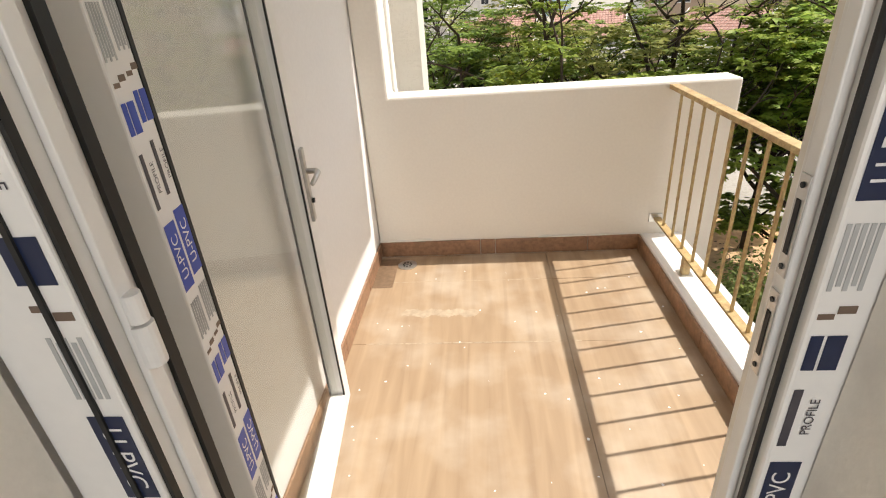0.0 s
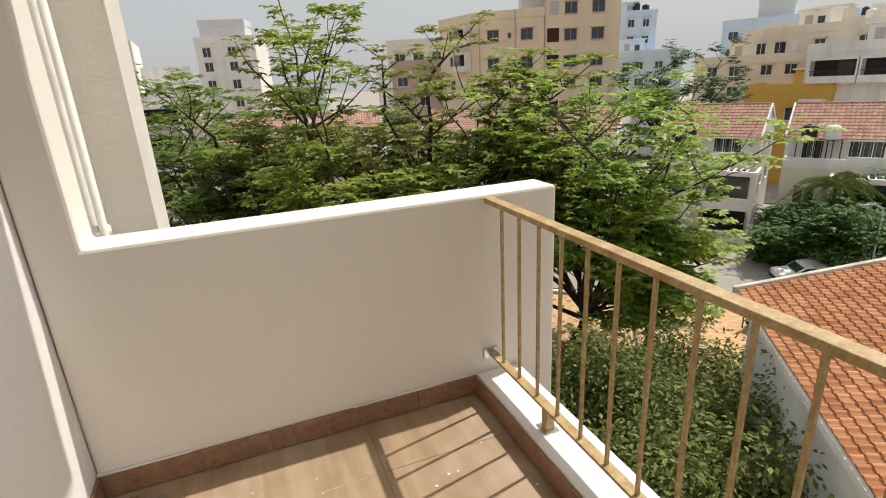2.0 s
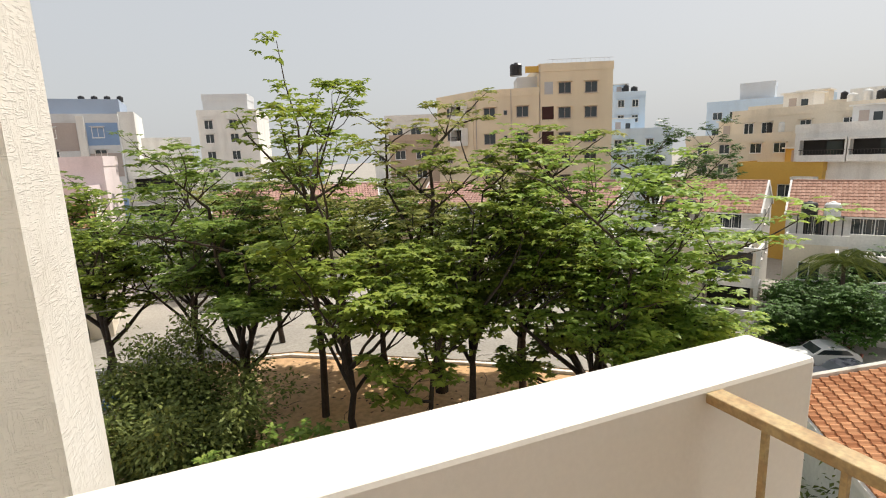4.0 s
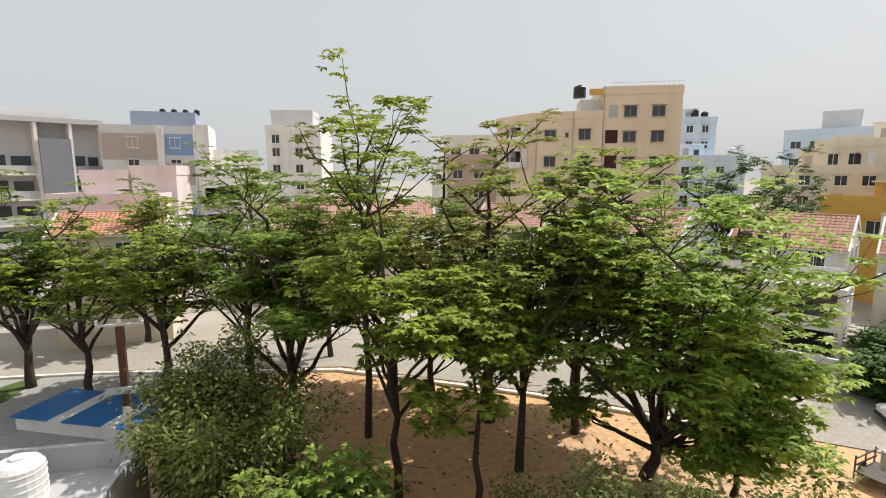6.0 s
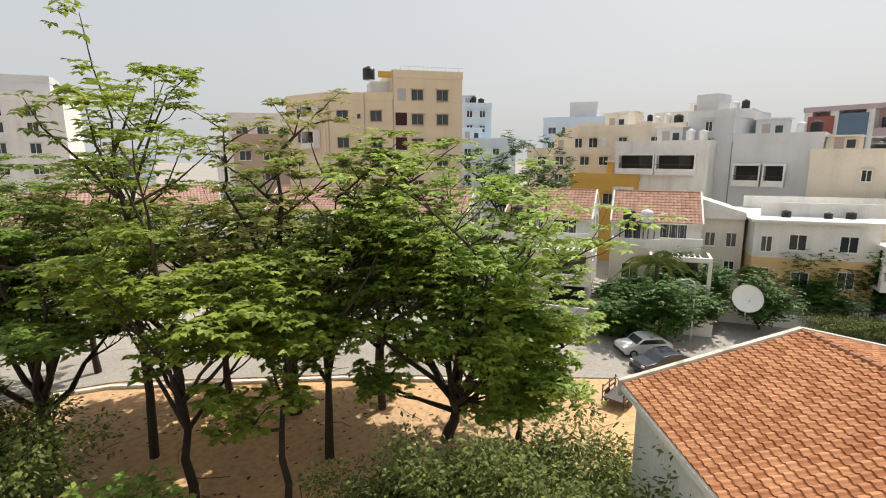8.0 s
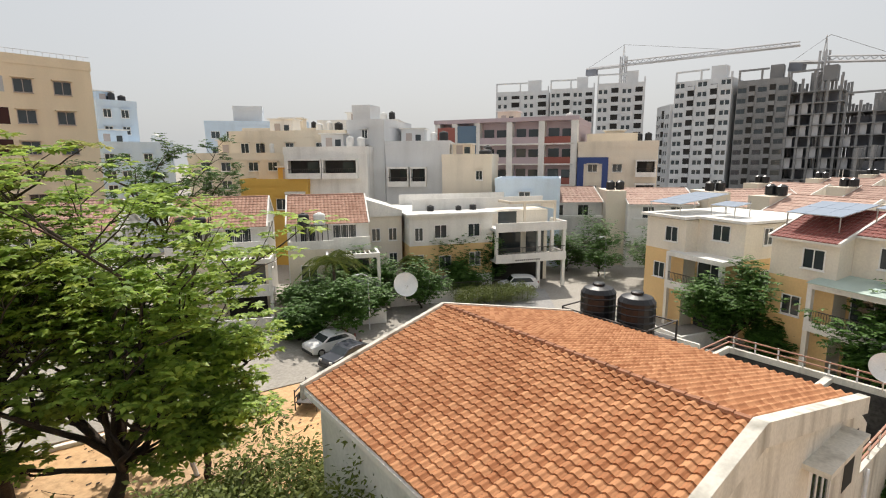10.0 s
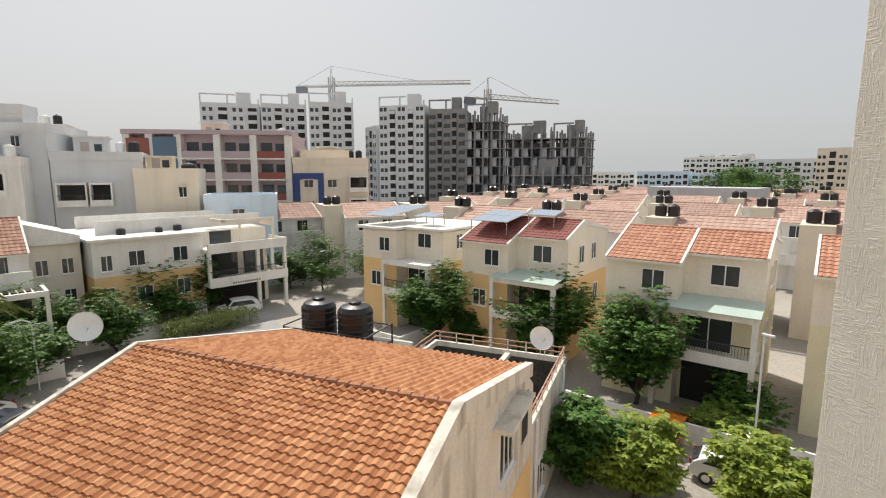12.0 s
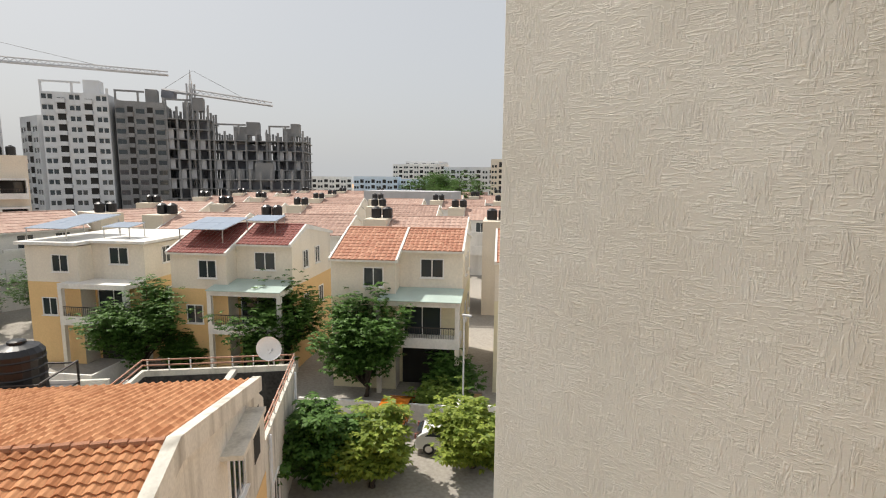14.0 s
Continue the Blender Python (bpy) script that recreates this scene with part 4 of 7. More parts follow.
water_tank(near((36.0, 26.0), -60, 2.7, 1.2, 5.4), 0.5, 1.0, WHITEP, 1.9, label="white water tank on a steel stand over a villa terrace")


def big_house():
    h = thing("large_house", "large white house with yellow lower walls and deep balconies", "house", (44.6, 18.6, G), -58)
    part("wall", boxes((0, 8.2, 0, 10, 0, 7.4)), WHITE, h)
    part("wall", boxes((8.203, 15.0, 1.8, 10, 0, 7.4)), WARM, h)
    part("lower_wall", boxes((-0.012, 8.2, -0.012, -0.002, 1.6, 4.6), (-0.012, -0.002, -0.001, 10, 1.6, 4.6)), YELLOW, h, "ochre-yellow painted band")
    part("roof_slab", boxes((-0.3, 8.5, -0.4, 10.2, 7.403, 7.6)), WHITE, h)
    part("roof_upstand", boxes((1.0, 15.0, 3.0, 3.15, 7.603, 8.7), (1.0, 15.0, 9.8, 10, 7.603, 8.7)), WHITE, h, "white rooftop parapet")
    bm = bmesh.new()
    prism(bm, [(-4.5, 7.3), (-4.5, 8.9), (-4.2, 9.1), (-0.3, 7.85), (-0.3, 7.3)], 1.7, 10.0)
    part("side_wing_roof", bm, WHITE, h)
    part("side_wing", boxes((-4.2, -0.31, 2.0, 9.9, 0, 7.297)), WARM, h)
    for u, z in ((-1.2, 5.0), (-2.8, 5.0), (-1.2, 2.6), (-2.8, 2.4)):
        window(h, u, z, 0.7, 1.1, y=1.998)
    for u, z, w in ((0.9, 5.1, 0.7), (3.0, 5.3, 1.1), (6.3, 5.3, 1.1)):
        window(h, u, z, w, 1.15, y=-0.002)
    for u, z, w in ((0.8, 3.2, 0.9), (3.4, 2.3, 1.1), (6.4, 2.5, 1.0)):
        window(h, u, z, w, 1.2 if u > 1 else 0.5, y=-0.012)
    for z0 in (3.0, 6.0):
        part("balcony_front", boxes((8.0, 15.4, -1.5, -1.35, z0 - 0.3, z0 + 0.55)), WHITE, h)
        part("balcony_slab", boxes((8.0, 15.4, -1.347, 1.797, z0 - 0.25, z0)), WHITE, h)
    part("balcony_side", boxes((15.25, 15.4, -1.347, 1.797, 3.003, 3.55), (15.25, 15.4, -1.347, 1.797, 6.003, 6.55)), WHITE, h)
    for x in (8.0, 12.4, 13.8, 15.1):
        part("post", boxes((x, x + 0.3, -1.345, -1.05, 3.003, 5.747)), WHITE, h)
    for x in (12.4, 15.1):
        part("ground_post", boxes((x, x + 0.3, -1.345, -1.05, 0, 2.697)), WHITE, h)
    part("glazed_door", boxes((9.0, 12.0, 1.77, 1.79, 3.05, 5.3), (12.6, 14.6, 1.77, 1.79, 3.05, 5.3), (9.5, 11.5, 1.77, 1.79, 6.1, 7.3)), PANE, h)
    part("garage_opening", boxes((8.6, 14.6, 1.77, 1.79, 0.05, 2.4)), INSIDESHADE, h)
    bm = bmesh.new()
    for k in range(50):
        box(bm, 8.2 + k * 0.14, 8.22 + k * 0.14, -1.46, -1.44, 3.55, 4.1)
    box(bm, 8.1, 15.3, -1.47, -1.42, 4.1, 4.15)
    part("balcony_rail", bm, RUSTY, h)
    part("pergola", boxes((10.0, 15.0, 0.0, 0.2, 8.2, 8.45), (10.0, 10.2, 0.0, 3.0, 8.2, 8.45), (14.8, 15.0, 0.2, 3.0, 7.603, 8.19), (14.8, 15.0, 0.0, 0.19, 6.003, 8.19), (11.5, 11.7, 0.0, 0.19, 6.003, 8.19)), CREAM, h)
    part("sign_lettering", boxes(*[(10.0 + k * 0.22, 10.12 + k * 0.22, -1.515, -1.502, 2.85, 3.0) for k in range(12)]), RUSTY, h, "row of small dark letters on the balcony front")
    part("compound_wall", boxes((-2.5, 7.8, -3.6, -3.42, 0, 1.0)), WHITE, h)
    bm = bmesh.new()
    for k in range(46):
        box(bm, -2.4 + k * 0.22, -2.37 + k * 0.22, -3.53, -3.5, 1.0, 1.7)
    box(bm, -2.5, 7.8, -3.55, -3.48, 1.7, 1.75)
    part("compound_rail", bm, RUSTY, h)


big_house()
BH = (44.6, 18.6)
for x, y, s in ((2.6, 2.2, 0.35), (5.4, 2.0, 0.3), (7.0, 2.3, 0.35)):
    water_tank(near(BH, -58, x, y, 7.6), s, s * 1.6, label="small black water tank on the white flat roof")


# ---- the tiled house below the balcony ----
ROOFTILES = islands("terracotta_roof", (0.32, 0.125, 0.055), (0.60, 0.31, 0.16), 0.8, 0.15, 0.3)
TILE_PIECE = islands("terracotta_roof_piece", (0.32, 0.125, 0.055), (0.60, 0.31, 0.16), 0.8, 0.15, 0.3, piece=True)


def near_house():
    P2 = Vector((9.91, -0.08))
    P1 = Vector((15.21, 6.85))
    L = (P1 - P2).length
    yaw = math.degrees(math.atan2(P1.y - P2.y, P1.x - P2.x))
    h = thing("tiled_house", "white plastered house with a terracotta tiled gable roof", "house", (P2.x, P2.y, 0), yaw)
    zr, ze, wn_, wf = -2.78, -4.12, 4.45, 5.9
    zw = -4.3
    # walls, seen from the gable at x = 0
    bm = bmesh.new()
    prism(bm, [(wn_ - 0.35, G), (-7.2, G), (-7.2, -5.2), (-6.05, -4.38), (0, zr - 0.25), (wn_ - 0.35, zw)], 0.10, 0.35, "x")
    part("gable_wall", bm, VCONC, h, "stained and flaking white gable wall")
    part("wall", boxes((0.353, L - 0.3, wn_ - 0.6, wn_ - 0.35, G, zw), (0.353, L - 0.3, -wf + 1.2, -wf + 1.4, G, zw), (L - 0.3, L - 0.05, -wf + 1.2, wn_ - 0.35, G, zw)), WHITE, h)
    bm = bmesh.new()
    prism(bm, [(wn_ + 0.05, ze - 0.02), (0, zr), (-wf, ze), (-wf, ze - 0.14), (0, zr - 0.16), (wn_ + 0.05, ze - 0.16)], 0.104, L, "x")
    part("roof", bm, WHITE, h)
    for x0 in (-0.135, L + 0.003):
        bm = bmesh.new()
        prism(bm, [(wn_ + 0.1, ze - 0.32), (wn_ + 0.1, ze + 0.10), (0, zr + 0.12), (-wf - 0.1, ze + 0.10), (-wf - 0.1, ze - 0.32), (0, zr - 0.34)], x0, x0 + (0.235 if x0 < 0 else 0.137), "x")
        part("verge", bm, VCONC, h, "stained white concrete verge")
    e = new("gable_window")
    e.parent = h
    e.location = (0.10, 0, 0)
    e.rotation_euler = (0, 0, radians(-90))
    window(e, 3.9, -6.4, 1.3, 1.5, leaves=3)
    part("sunshade", boxes((2.7, 5.2, -0.5, 0.0, -4.70, -4.58)), VCONC, e, "stained concrete sunshade over the window")
    part("dark_opening", boxes((5.75, 6.5, -0.01, 0.02, -6.6, -5.1)), INSIDESHADE, e)
    part("lower_band", boxes((-3.9, 7.1, -0.012, -0.002, -10.5, -7.6)), YELLOW, e, "faded yellow lower wall")
    # open court with a railed parapet behind the house, and the terrace that carries the tanks
    ft, cx, tp = -14.0, 6.55, -6.65
    part("court_floor", boxes((0.25, cx - 0.15, ft + 0.15, -4.703, -9.7, -9.5)), VCONC, h)
    part("wall", boxes((0.10, 0.25, ft, -7.203, G, tp), (0.253, cx, ft, ft + 0.15, G, tp), (cx - 0.15, cx, ft + 0.153, -8.303, G, tp)), VCONC, h)
    # Thin dark sheets added on the court walls stand in for its shade.
    part("court_lining", boxes((0.253, 0.27, ft + 0.153, -7.203, -9.5, tp - 0.25), (0.273, cx - 0.18, ft + 0.153, ft + 0.17, -9.5, tp - 0.25), (cx - 0.175, cx - 0.153, ft + 0.173, -8.31, -9.5, tp - 0.25)), COURTSHADE, h, "near-black lining painting the shade inside the court")
    part("court_beam", boxes((2.6, 2.85, ft + 0.153, -7.2, tp - 0.25, tp - 0.05), (3.4, 6.3, -11.5, -11.3, tp - 0.25, tp - 0.05)), VCONC, h)
    part("terrace", boxes((5.0, L, -8.3, -wf + 1.197, G, -5.0)), WHITE, h)
    part("terrace_parapet", boxes((5.0, L, -8.3, -8.18, -4.997, -4.78)), VCONC, h)
    window(e, 8.6, -9.9, 0.9, 1.2)
    window(e, 11.2, -9.9, 0.9, 1.2)
    for u in (7.6, 13.0):
        bm = bmesh.new()
        tube(bm, [(u, -0.08, G), (u, -0.08, tp)], 0.05, 8)
        part("waste_pipe", bm, LGREY, e, smooth=True)
    tr = new("terrace_rail")
    tr.parent = h
    PEEL = mat("peeling_red_rail", (0.48, 0.25, 0.17), 0.6, vary=0.3, scale=9)
    for z in (tp + 0.2, tp + 0.44):
        part("rail", boxes((0.15, 0.20, ft + 0.06, -7.25, z, z + 0.05), (0.203, cx - 0.06, ft + 0.06, ft + 0.11, z, z + 0.05), (cx - 0.11, cx - 0.06, ft + 0.113, -8.35, z, z + 0.05)), PEEL, tr)
    for k in range(8):
        y = ft + 0.06 + k * 0.95
        part("post", boxes((0.152, 0.198, y, y + 0.05, tp + 0.003, tp + 0.5)), WHITE, tr)
    for k in range(1, 8):
        part("post", boxes((0.15 + k * 0.87, 0.20 + k * 0.87, ft + 0.062, ft + 0.108, tp + 0.003, tp + 0.5)), WHITE, tr)
    # ridge
    for k in range(30):
        x = 0.11 + k * (L - 0.14) / 30
        bm = bmesh.new()
        tube(bm, [(x, 0, zr + 0.045), (x + L / 30 + 0.02, 0, zr + 0.03)], [0.085, 0.072], 8)
        part("ridge_tile", bm, TILE_1, h)
    # tiles: the nearest as pieces, the rest joined
    for side in (1, -1):
        ye = wn_ if side > 0 else -wf
        run = math.hypot(ye, zr - ze)
        v = np.array((0, -ye / run, (zr - ze) / run))
        u = np.array((-1.0, 0, 0)) if side > 0 else np.array((1.0, 0, 0))
        o = np.array((L if side > 0 else 0.105, ye, ze + 0.004))
        nu, nv = 41, int(run / 0.186)
        tw, th = (L - 0.105) / nu, run / nv
        near_ = (lambda i, j: side > 0 and i >= 24 and 7 < j < 25) if side > 0 else (lambda i, j: False)
        V, F = tile_np(o, u, v, nu, nv, tw, th, 5, 0.065, near_)
        s = soup("roof_tiles", V, F, ROOFTILES, h)
        s["kind"] = "stuff"
        if side > 0:
            V, F = tile_np((0, 0, 0), u, v, 1, 1, tw, th, 5, 0.065)
            me = bpy.data.meshes.new("tile")
            me.from_pydata(V, [], F)
            me.materials.append(TILE_PIECE)
            for i in range(24, nu):
                for j in range(8, min(nv, 25)):
                    if near_(i, j):
                        t = new("tile", me)
                        t.parent = h
                        t.location = o + u * i * tw + v * j * th
    return h, yaw, P2, L


NH, NYAW, NP2, NL = near_house()


def nh(x, y, z):
    a = radians(NYAW)
    return (NP2.x + x * math.cos(a) - y * math.sin(a), NP2.y + x * math.sin(a) + y * math.cos(a), z)


for x in (6.6, 8.2):
    water_tank(nh(x, -6.8, -4.6), 0.66, 1.6, label="large black ribbed water tank on a steel platform")


def tank_frame():
    f = thing("tank_platform", "dark steel railing and platform around the two black water tanks", "platform", nh(5.6, -7.8, -4.75), NYAW)
    bm = bmesh.new()
    for x in (0, 1.7, 3.6):
        box(bm, x, x + 0.05, 0, 0.05, -0.4, 0.75)
        box(bm, x, x + 0.05, 1.75, 1.80, -0.3, 0.75)
    for z in (0.05, 0.7):
        box(bm, 0, 3.65, 0.0, 0.05, z, z + 0.04)
        box(bm, 0, 3.65, 1.75, 1.8, z, z + 0.04)
        box(bm, 0, 0.05, 0.0, 1.8, z + 0.05, z + 0.09)
        box(bm, 3.6, 3.65, 0.0, 1.8, z + 0.05, z + 0.09)
    part("guard_rail", bm, RUSTY, f)
    part("deck", boxes((0, 3.65, 0, 1.8, 0.09, 0.145)), RUSTY, f)


tank_frame()


def dish(at, aim, label, s=0.42):
    d = thing("satellite_dish", label, "satellite dish", at)
    bm = bmesh.new()
    lathe(bm, [(0.001, 0.0)] + [(s * k / 6, s * 0.28 * (k / 6) ** 2) for k in range(1, 7)] + [(s * 1.01, s * 0.30)] + [(s * k / 6, s * 0.28 * (k / 6) ** 2 - 0.012) for k in (6, 4, 2)] + [(0.001, -0.012)], 28, cap=False)
    q = part("reflector", bm, WHITEP, d, smooth=True)
    q.rotation_euler = Vector(aim).to_track_quat("Z", "Y").to_euler()
    q.location = (0, 0, 0.62)
    bm = bmesh.new()
    tube(bm, [(0, 0, 0), (0, 0, 0.62)], 0.02, 8)
    a = Vector(aim).normalized()
    tube(bm, [Vector((0, 0, 0.45)), Vector((0, 0, 0.45)) + a * 0.42], 0.01, 6)
    part("mast", bm, STEEL, d)
    bm = bmesh.new()
    tube(bm, [Vector((0, 0, 0.47)) + a * 0.40, Vector((0, 0, 0.47)) + a * 0.48], 0.03, 8)
    part("receiver", bm, GREY, d)


dish((20.0, 9.9, -4.1), (-0.75, -0.5, 0.45), "round white satellite dish behind the tiled roof", 0.50)
dish((15.5, -4.5, -4.25), (-0.8, 0.1, 0.55), "small white satellite dish at the roof verge", 0.38)


# ---- apartment blocks ----
def block(name, label, A, B, deep, zt, wall, zs=(), us=(), win=(1.3, 1.3), roofs=True, z0=G, frame_m=UPVC, category="building", band=None, leaves=2):
    """A block whose front runs from A to B, with windows at every u of every row z."""
    yaw = math.degrees(math.atan2(B[1] - A[1], B[0] - A[0]))
    L = math.hypot(B[0] - A[0], B[1] - A[1])
    h = thing(name, label, category, (A[0], A[1], 0), yaw)
    part("wall", boxes((0, L, 0, deep, z0, zt)), wall, h)
    if roofs:
        part("parapet", boxes((-0.06, L + 0.06, -0.06, 0.15, zt + 0.002, zt + 0.9), (-0.06, L + 0.06, deep - 0.15, deep + 0.06, zt + 0.002, zt + 0.9), (-0.06, 0.15, 0.153, deep - 0.153, zt + 0.002, zt + 0.9), (L - 0.15, L + 0.06, 0.153, deep - 0.153, zt + 0.002, zt + 0.9)), wall, h)
    for z in zs:
        for u in us:
            window(h, u, z, win[0], win[1], frame_m, leaves=leaves)
            if A[0] ** 2 + A[1] ** 2 < 14000:
                part("sunshade", boxes((u - win[0] / 2 - 0.2, u + win[0] / 2 + 0.2, -0.5, -0.003, z + win[1] + 0.10, z + win[1] + 0.18)), wall, h)
        if band:
            part("floor_band", boxes((-0.05, L + 0.05, -0.05, -0.003, z - 1.15, z - 1.0)), band, h)
    h["L"] = L
    return h, L


def loggia(h, *rows):
    """Recessed balconies: a near-black panel painting the shaded room behind, slab, beam, end walls, a low parapet and
    a bar railing in front.
    """
    for x0, x1, z0, z1 in rows:
        part("balcony_opening", boxes((x0, x1, -0.03, 0.02, z0, z1)), INSIDESHADE, h)
        part("glazed_door", boxes((x0 + (x1 - x0) * 0.55, x0 + (x1 - x0) * 0.9, -0.06, -0.032, z0, z1 - 0.2)), PANE, h)
        part("balcony_slab", boxes((x0 - 0.2, x1 + 0.2, -1.1, -0.033, z0 - 0.2, z0)), WHITE, h)
        part("balcony_beam", boxes((x0 - 0.2, x1 + 0.2, -1.1, -0.033, z1, z1 + 0.22)), WHITE, h)
        part("balcony_parapet", boxes((x0 - 0.2, x1 + 0.2, -1.1, -1.0, z0 + 0.003, z0 + 0.45), (x0 - 0.2, x0 - 0.05, -0.997, -0.033, z0 + 0.003, z1 - 0.003), (x1 + 0.05, x1 + 0.2, -0.997, -0.033, z0 + 0.003, z1 - 0.003)), WHITE, h)
        bm = bmesh.new()
        for k in range(int((x1 - x0) / 0.25)):
            box(bm, x0 + 0.1 + k * 0.25, x0 + 0.13 + k * 0.25, -1.07, -1.04, z0 + 0.45, z0 + 0.9)
        box(bm, x0 - 0.1, x1 + 0.1, -1.08, -1.03, z0 + 0.9, z0 + 0.95)
        part("balcony_rail", bm, RUSTY, h)


def rooftop(A, B, deep, zt, seed, wall):
    """A stair room and water tanks on a flat roof, each a thing of its own."""
    rng = random.Random(seed)
    a = math.atan2(B[1] - A[1], B[0] - A[0])
    L = math.hypot(B[0] - A[0], B[1] - A[1])
    def on(u, v):
        return (A[0] + u * math.cos(a) - v * math.sin(a), A[1] + u * math.sin(a) + v * math.cos(a), zt)
    u0 = rng.uniform(0.1, 0.45) * L
    r = thing("stair_room", "plastered stair room on a flat roof with a projecting slab", "rooftop room", on(u0, deep * 0.35), math.degrees(a))
    w, hh = min(L * 0.4, rng.uniform(2.6, 3.8)), rng.uniform(2.1, 2.6)
    part("walls", boxes((0, w, 0, 3.0, 0, hh)), wall, r)
    part("roof_slab", boxes((-0.25, w + 0.25, -0.3, 3.2, hh + 0.002, hh + 0.16)), WHITE, r)
    part("door", boxes((w * 0.2, w * 0.2 + 0.8, -0.03, 0.02, 0.05, 2.0)), TAUPE, r)
    part("window", boxes((w * 0.62, w * 0.62 + 0.7, -0.03, 0.02, 1.0, 1.8)), PANE, r)
    for k in range(rng.choice((1, 2, 3))):
        x, y, z = on(L * 0.92 - k * 1.3 - 0.3, deep * 0.3)
        water_tank((x, y, zt), rng.uniform(0.42, 0.6), rng.uniform(1.0, 1.4), rng.choice((BLACKP, BLACKP, WHITEP)), 0.9)


def balcony_block(name, label, A, B, deep, zt, wall, zs, bays, parapets, z0=G, fh=3.0, depth=1.4, fin=0.35):
    """A block with open balconies: the body stands back, slabs, parapets and fins come forward."""
    h, L = block(name, label, A, B, deep, zt, wall, z0=z0)
    n = len(bays)
    xs = [0.0]
    for b in bays:
        xs.append(xs[-1] + b)
    k = L / xs[-1]
    xs = [x * k for x in xs]
    for i in range(n + 1):
        x = min(max(xs[i] - fin / 2, 0), L - fin)
        part("fin", boxes((x, x + fin, -depth, -0.003, z0, zt + 0.5)), WHITE, h)
    part("cornice", boxes((-0.1, L + 0.1, -depth - 0.15, -0.003, zt + 0.503, zt + 1.1)), wall, h)
    for j, z in enumerate(zs):
        for i in range(n):
            a, b = xs[i] + fin / 2 + 0.003, xs[i + 1] - fin / 2 - 0.003
            m = parapets[(i) % len(parapets)] if not isinstance(parapets[0], (list, tuple)) or len(parapets[0]) < 2 else parapets[j % len(parapets)][i % len(parapets[0])]
            if m is None or isinstance(m, tuple):
                part("panel", boxes((a, b, -depth, -0.003, z - 1.3, z + 1.67)), wall if m is None else m[0], h)
                e = new("bay")
                e.parent = h
                e.location = (0, -depth, 0)
                window(e, (a + b) / 2, z, 1.1, 1.2)
                continue
            part("balcony_slab", boxes((a, b, -depth, -0.003, z - 1.2, z - 1.0)), WHITE, h)
            part("balcony_parapet", boxes((a, b, -depth + 0.05, -depth + 0.17, z - 0.997, z - 0.05)), m, h)
            part("opening", boxes((a + 0.3, a + (b - a) * 0.45, -0.03, -0.005, z - 0.99, z + 1.2), (a + (b - a) * 0.55, b - 0.3, -0.03, -0.005, z - 0.3, z + 1.1)), PANE, h)
    return h, L


# peach block with its stepped roof
hb, Lb = block("apartment_building", "peach-painted apartment block with brown-framed windows and dark shafts", (34.9, 55.5), (42.8, 52.0), 12, 10.6, PEACH, (-5.6, -2.7, 0.0, 2.35, 5.25, 8.1), (3.0, 6.1), (1.35, 1.15), frame_m=TAUPE)
for z in (-2.7, 0.0, 2.35, 5.25):
    part("shaft_opening", boxes((0.3, 1.7, -0.02, 0.05, z - 0.15, z + 1.35)), mat("maroon_dark_opening", (0.05, 0.018, 0.015), 0.9), hb)
part("roof_opening", boxes((0.6, 1.6, -0.02, 0.05, 8.0, 9.4)), GREY, hb)
part("downpipe", boxes((0.02, 0.10, -0.1, -0.02, G, 11.4)), TAUPE, hb)
part("roof_room", boxes((-2.4, 0.6, 1.6, 5.5, 8.0, 10.3)), LGREY, hb, "grey plastered rooftop room")
part("roof_edge", boxes((-1.6, 1.0, 0.2, 0.5, 10.6, 11.3)), MUSTARD, hb, "mustard-painted roof edge")
bm = bmesh.new()
for k in range(14):
    box(bm, 1.0 + k * 0.55, 1.03 + k * 0.55, 0.02, 0.05, 11.5, 11.9)
box(bm, 1.0, Lb, 0.02, 0.05, 11.9, 11.94)
part("roof_rail", bm, LGREY, hb)
hb2, Lb2 = block("apartment_building", "peach-painted lower wing of the apartment block with brown-framed windows", (28.45, 60.25), (34.85, 55.5), 14, 8.0, PEACH, (-5.4, -2.6, 0.1, 2.5, 5.6), (2.0, 6.0), (1.3, 1.15), frame_m=TAUPE)
for z in (-2.6, 0.4, 2.9, 5.9):
    window(hb2, 3.95, z, 0.35, 0.5, TAUPE, leaves=1, sill=False)
part("downpipe", boxes((0.3, 0.38, -0.1, -0.02, G, 8.8), (4.6, 4.68, -0.1, -0.02, G, 8.8)), TAUPE, hb2)
hb3, _ = block("apartment_building", "peach-painted side wing with open balconies", (26.6, 67.5), (28.4, 60.3), 9, 8.0, PEACH, (0.3, 3.2, 6.2), (2.6,), (0.8, 1.0), frame_m=TAUPE)
loggia(hb3, (4.2, 6.2, 2.6, 4.4), (4.2, 6.2, 5.7, 7.3))
water_tank((33.5, 58.5, 10.55), 0.75, 1.5, label="black water tank on top of the peach block")

block("building", "pale blue-grey narrow block behind the peach block", (55.9, 67.1), (60.5, 65.2), 10, 9.0, PBLUE, (-0.2, 2.6, 5.3, 7.6), (1.2, 3.4), (0.9, 1.0))
block("building", "pale blue low block with small windows", (51.4, 62.6), (59.5, 58.6), 10, 3.2, PBLUE, (-4.6, -2.4, -0.6, 1.6), (1.3, 3.1, 5.8), (1.0, 0.9))
block("building", "cream three-storey house with a terrace parapet", (53.9, 51.1), (57.8, 39.3), 9, 1.6, CREAM, (-7.4, -4.4, -2.0, 0.3), (2.1, 4.6, 8.0, 10.4), (1.1, 1.0))
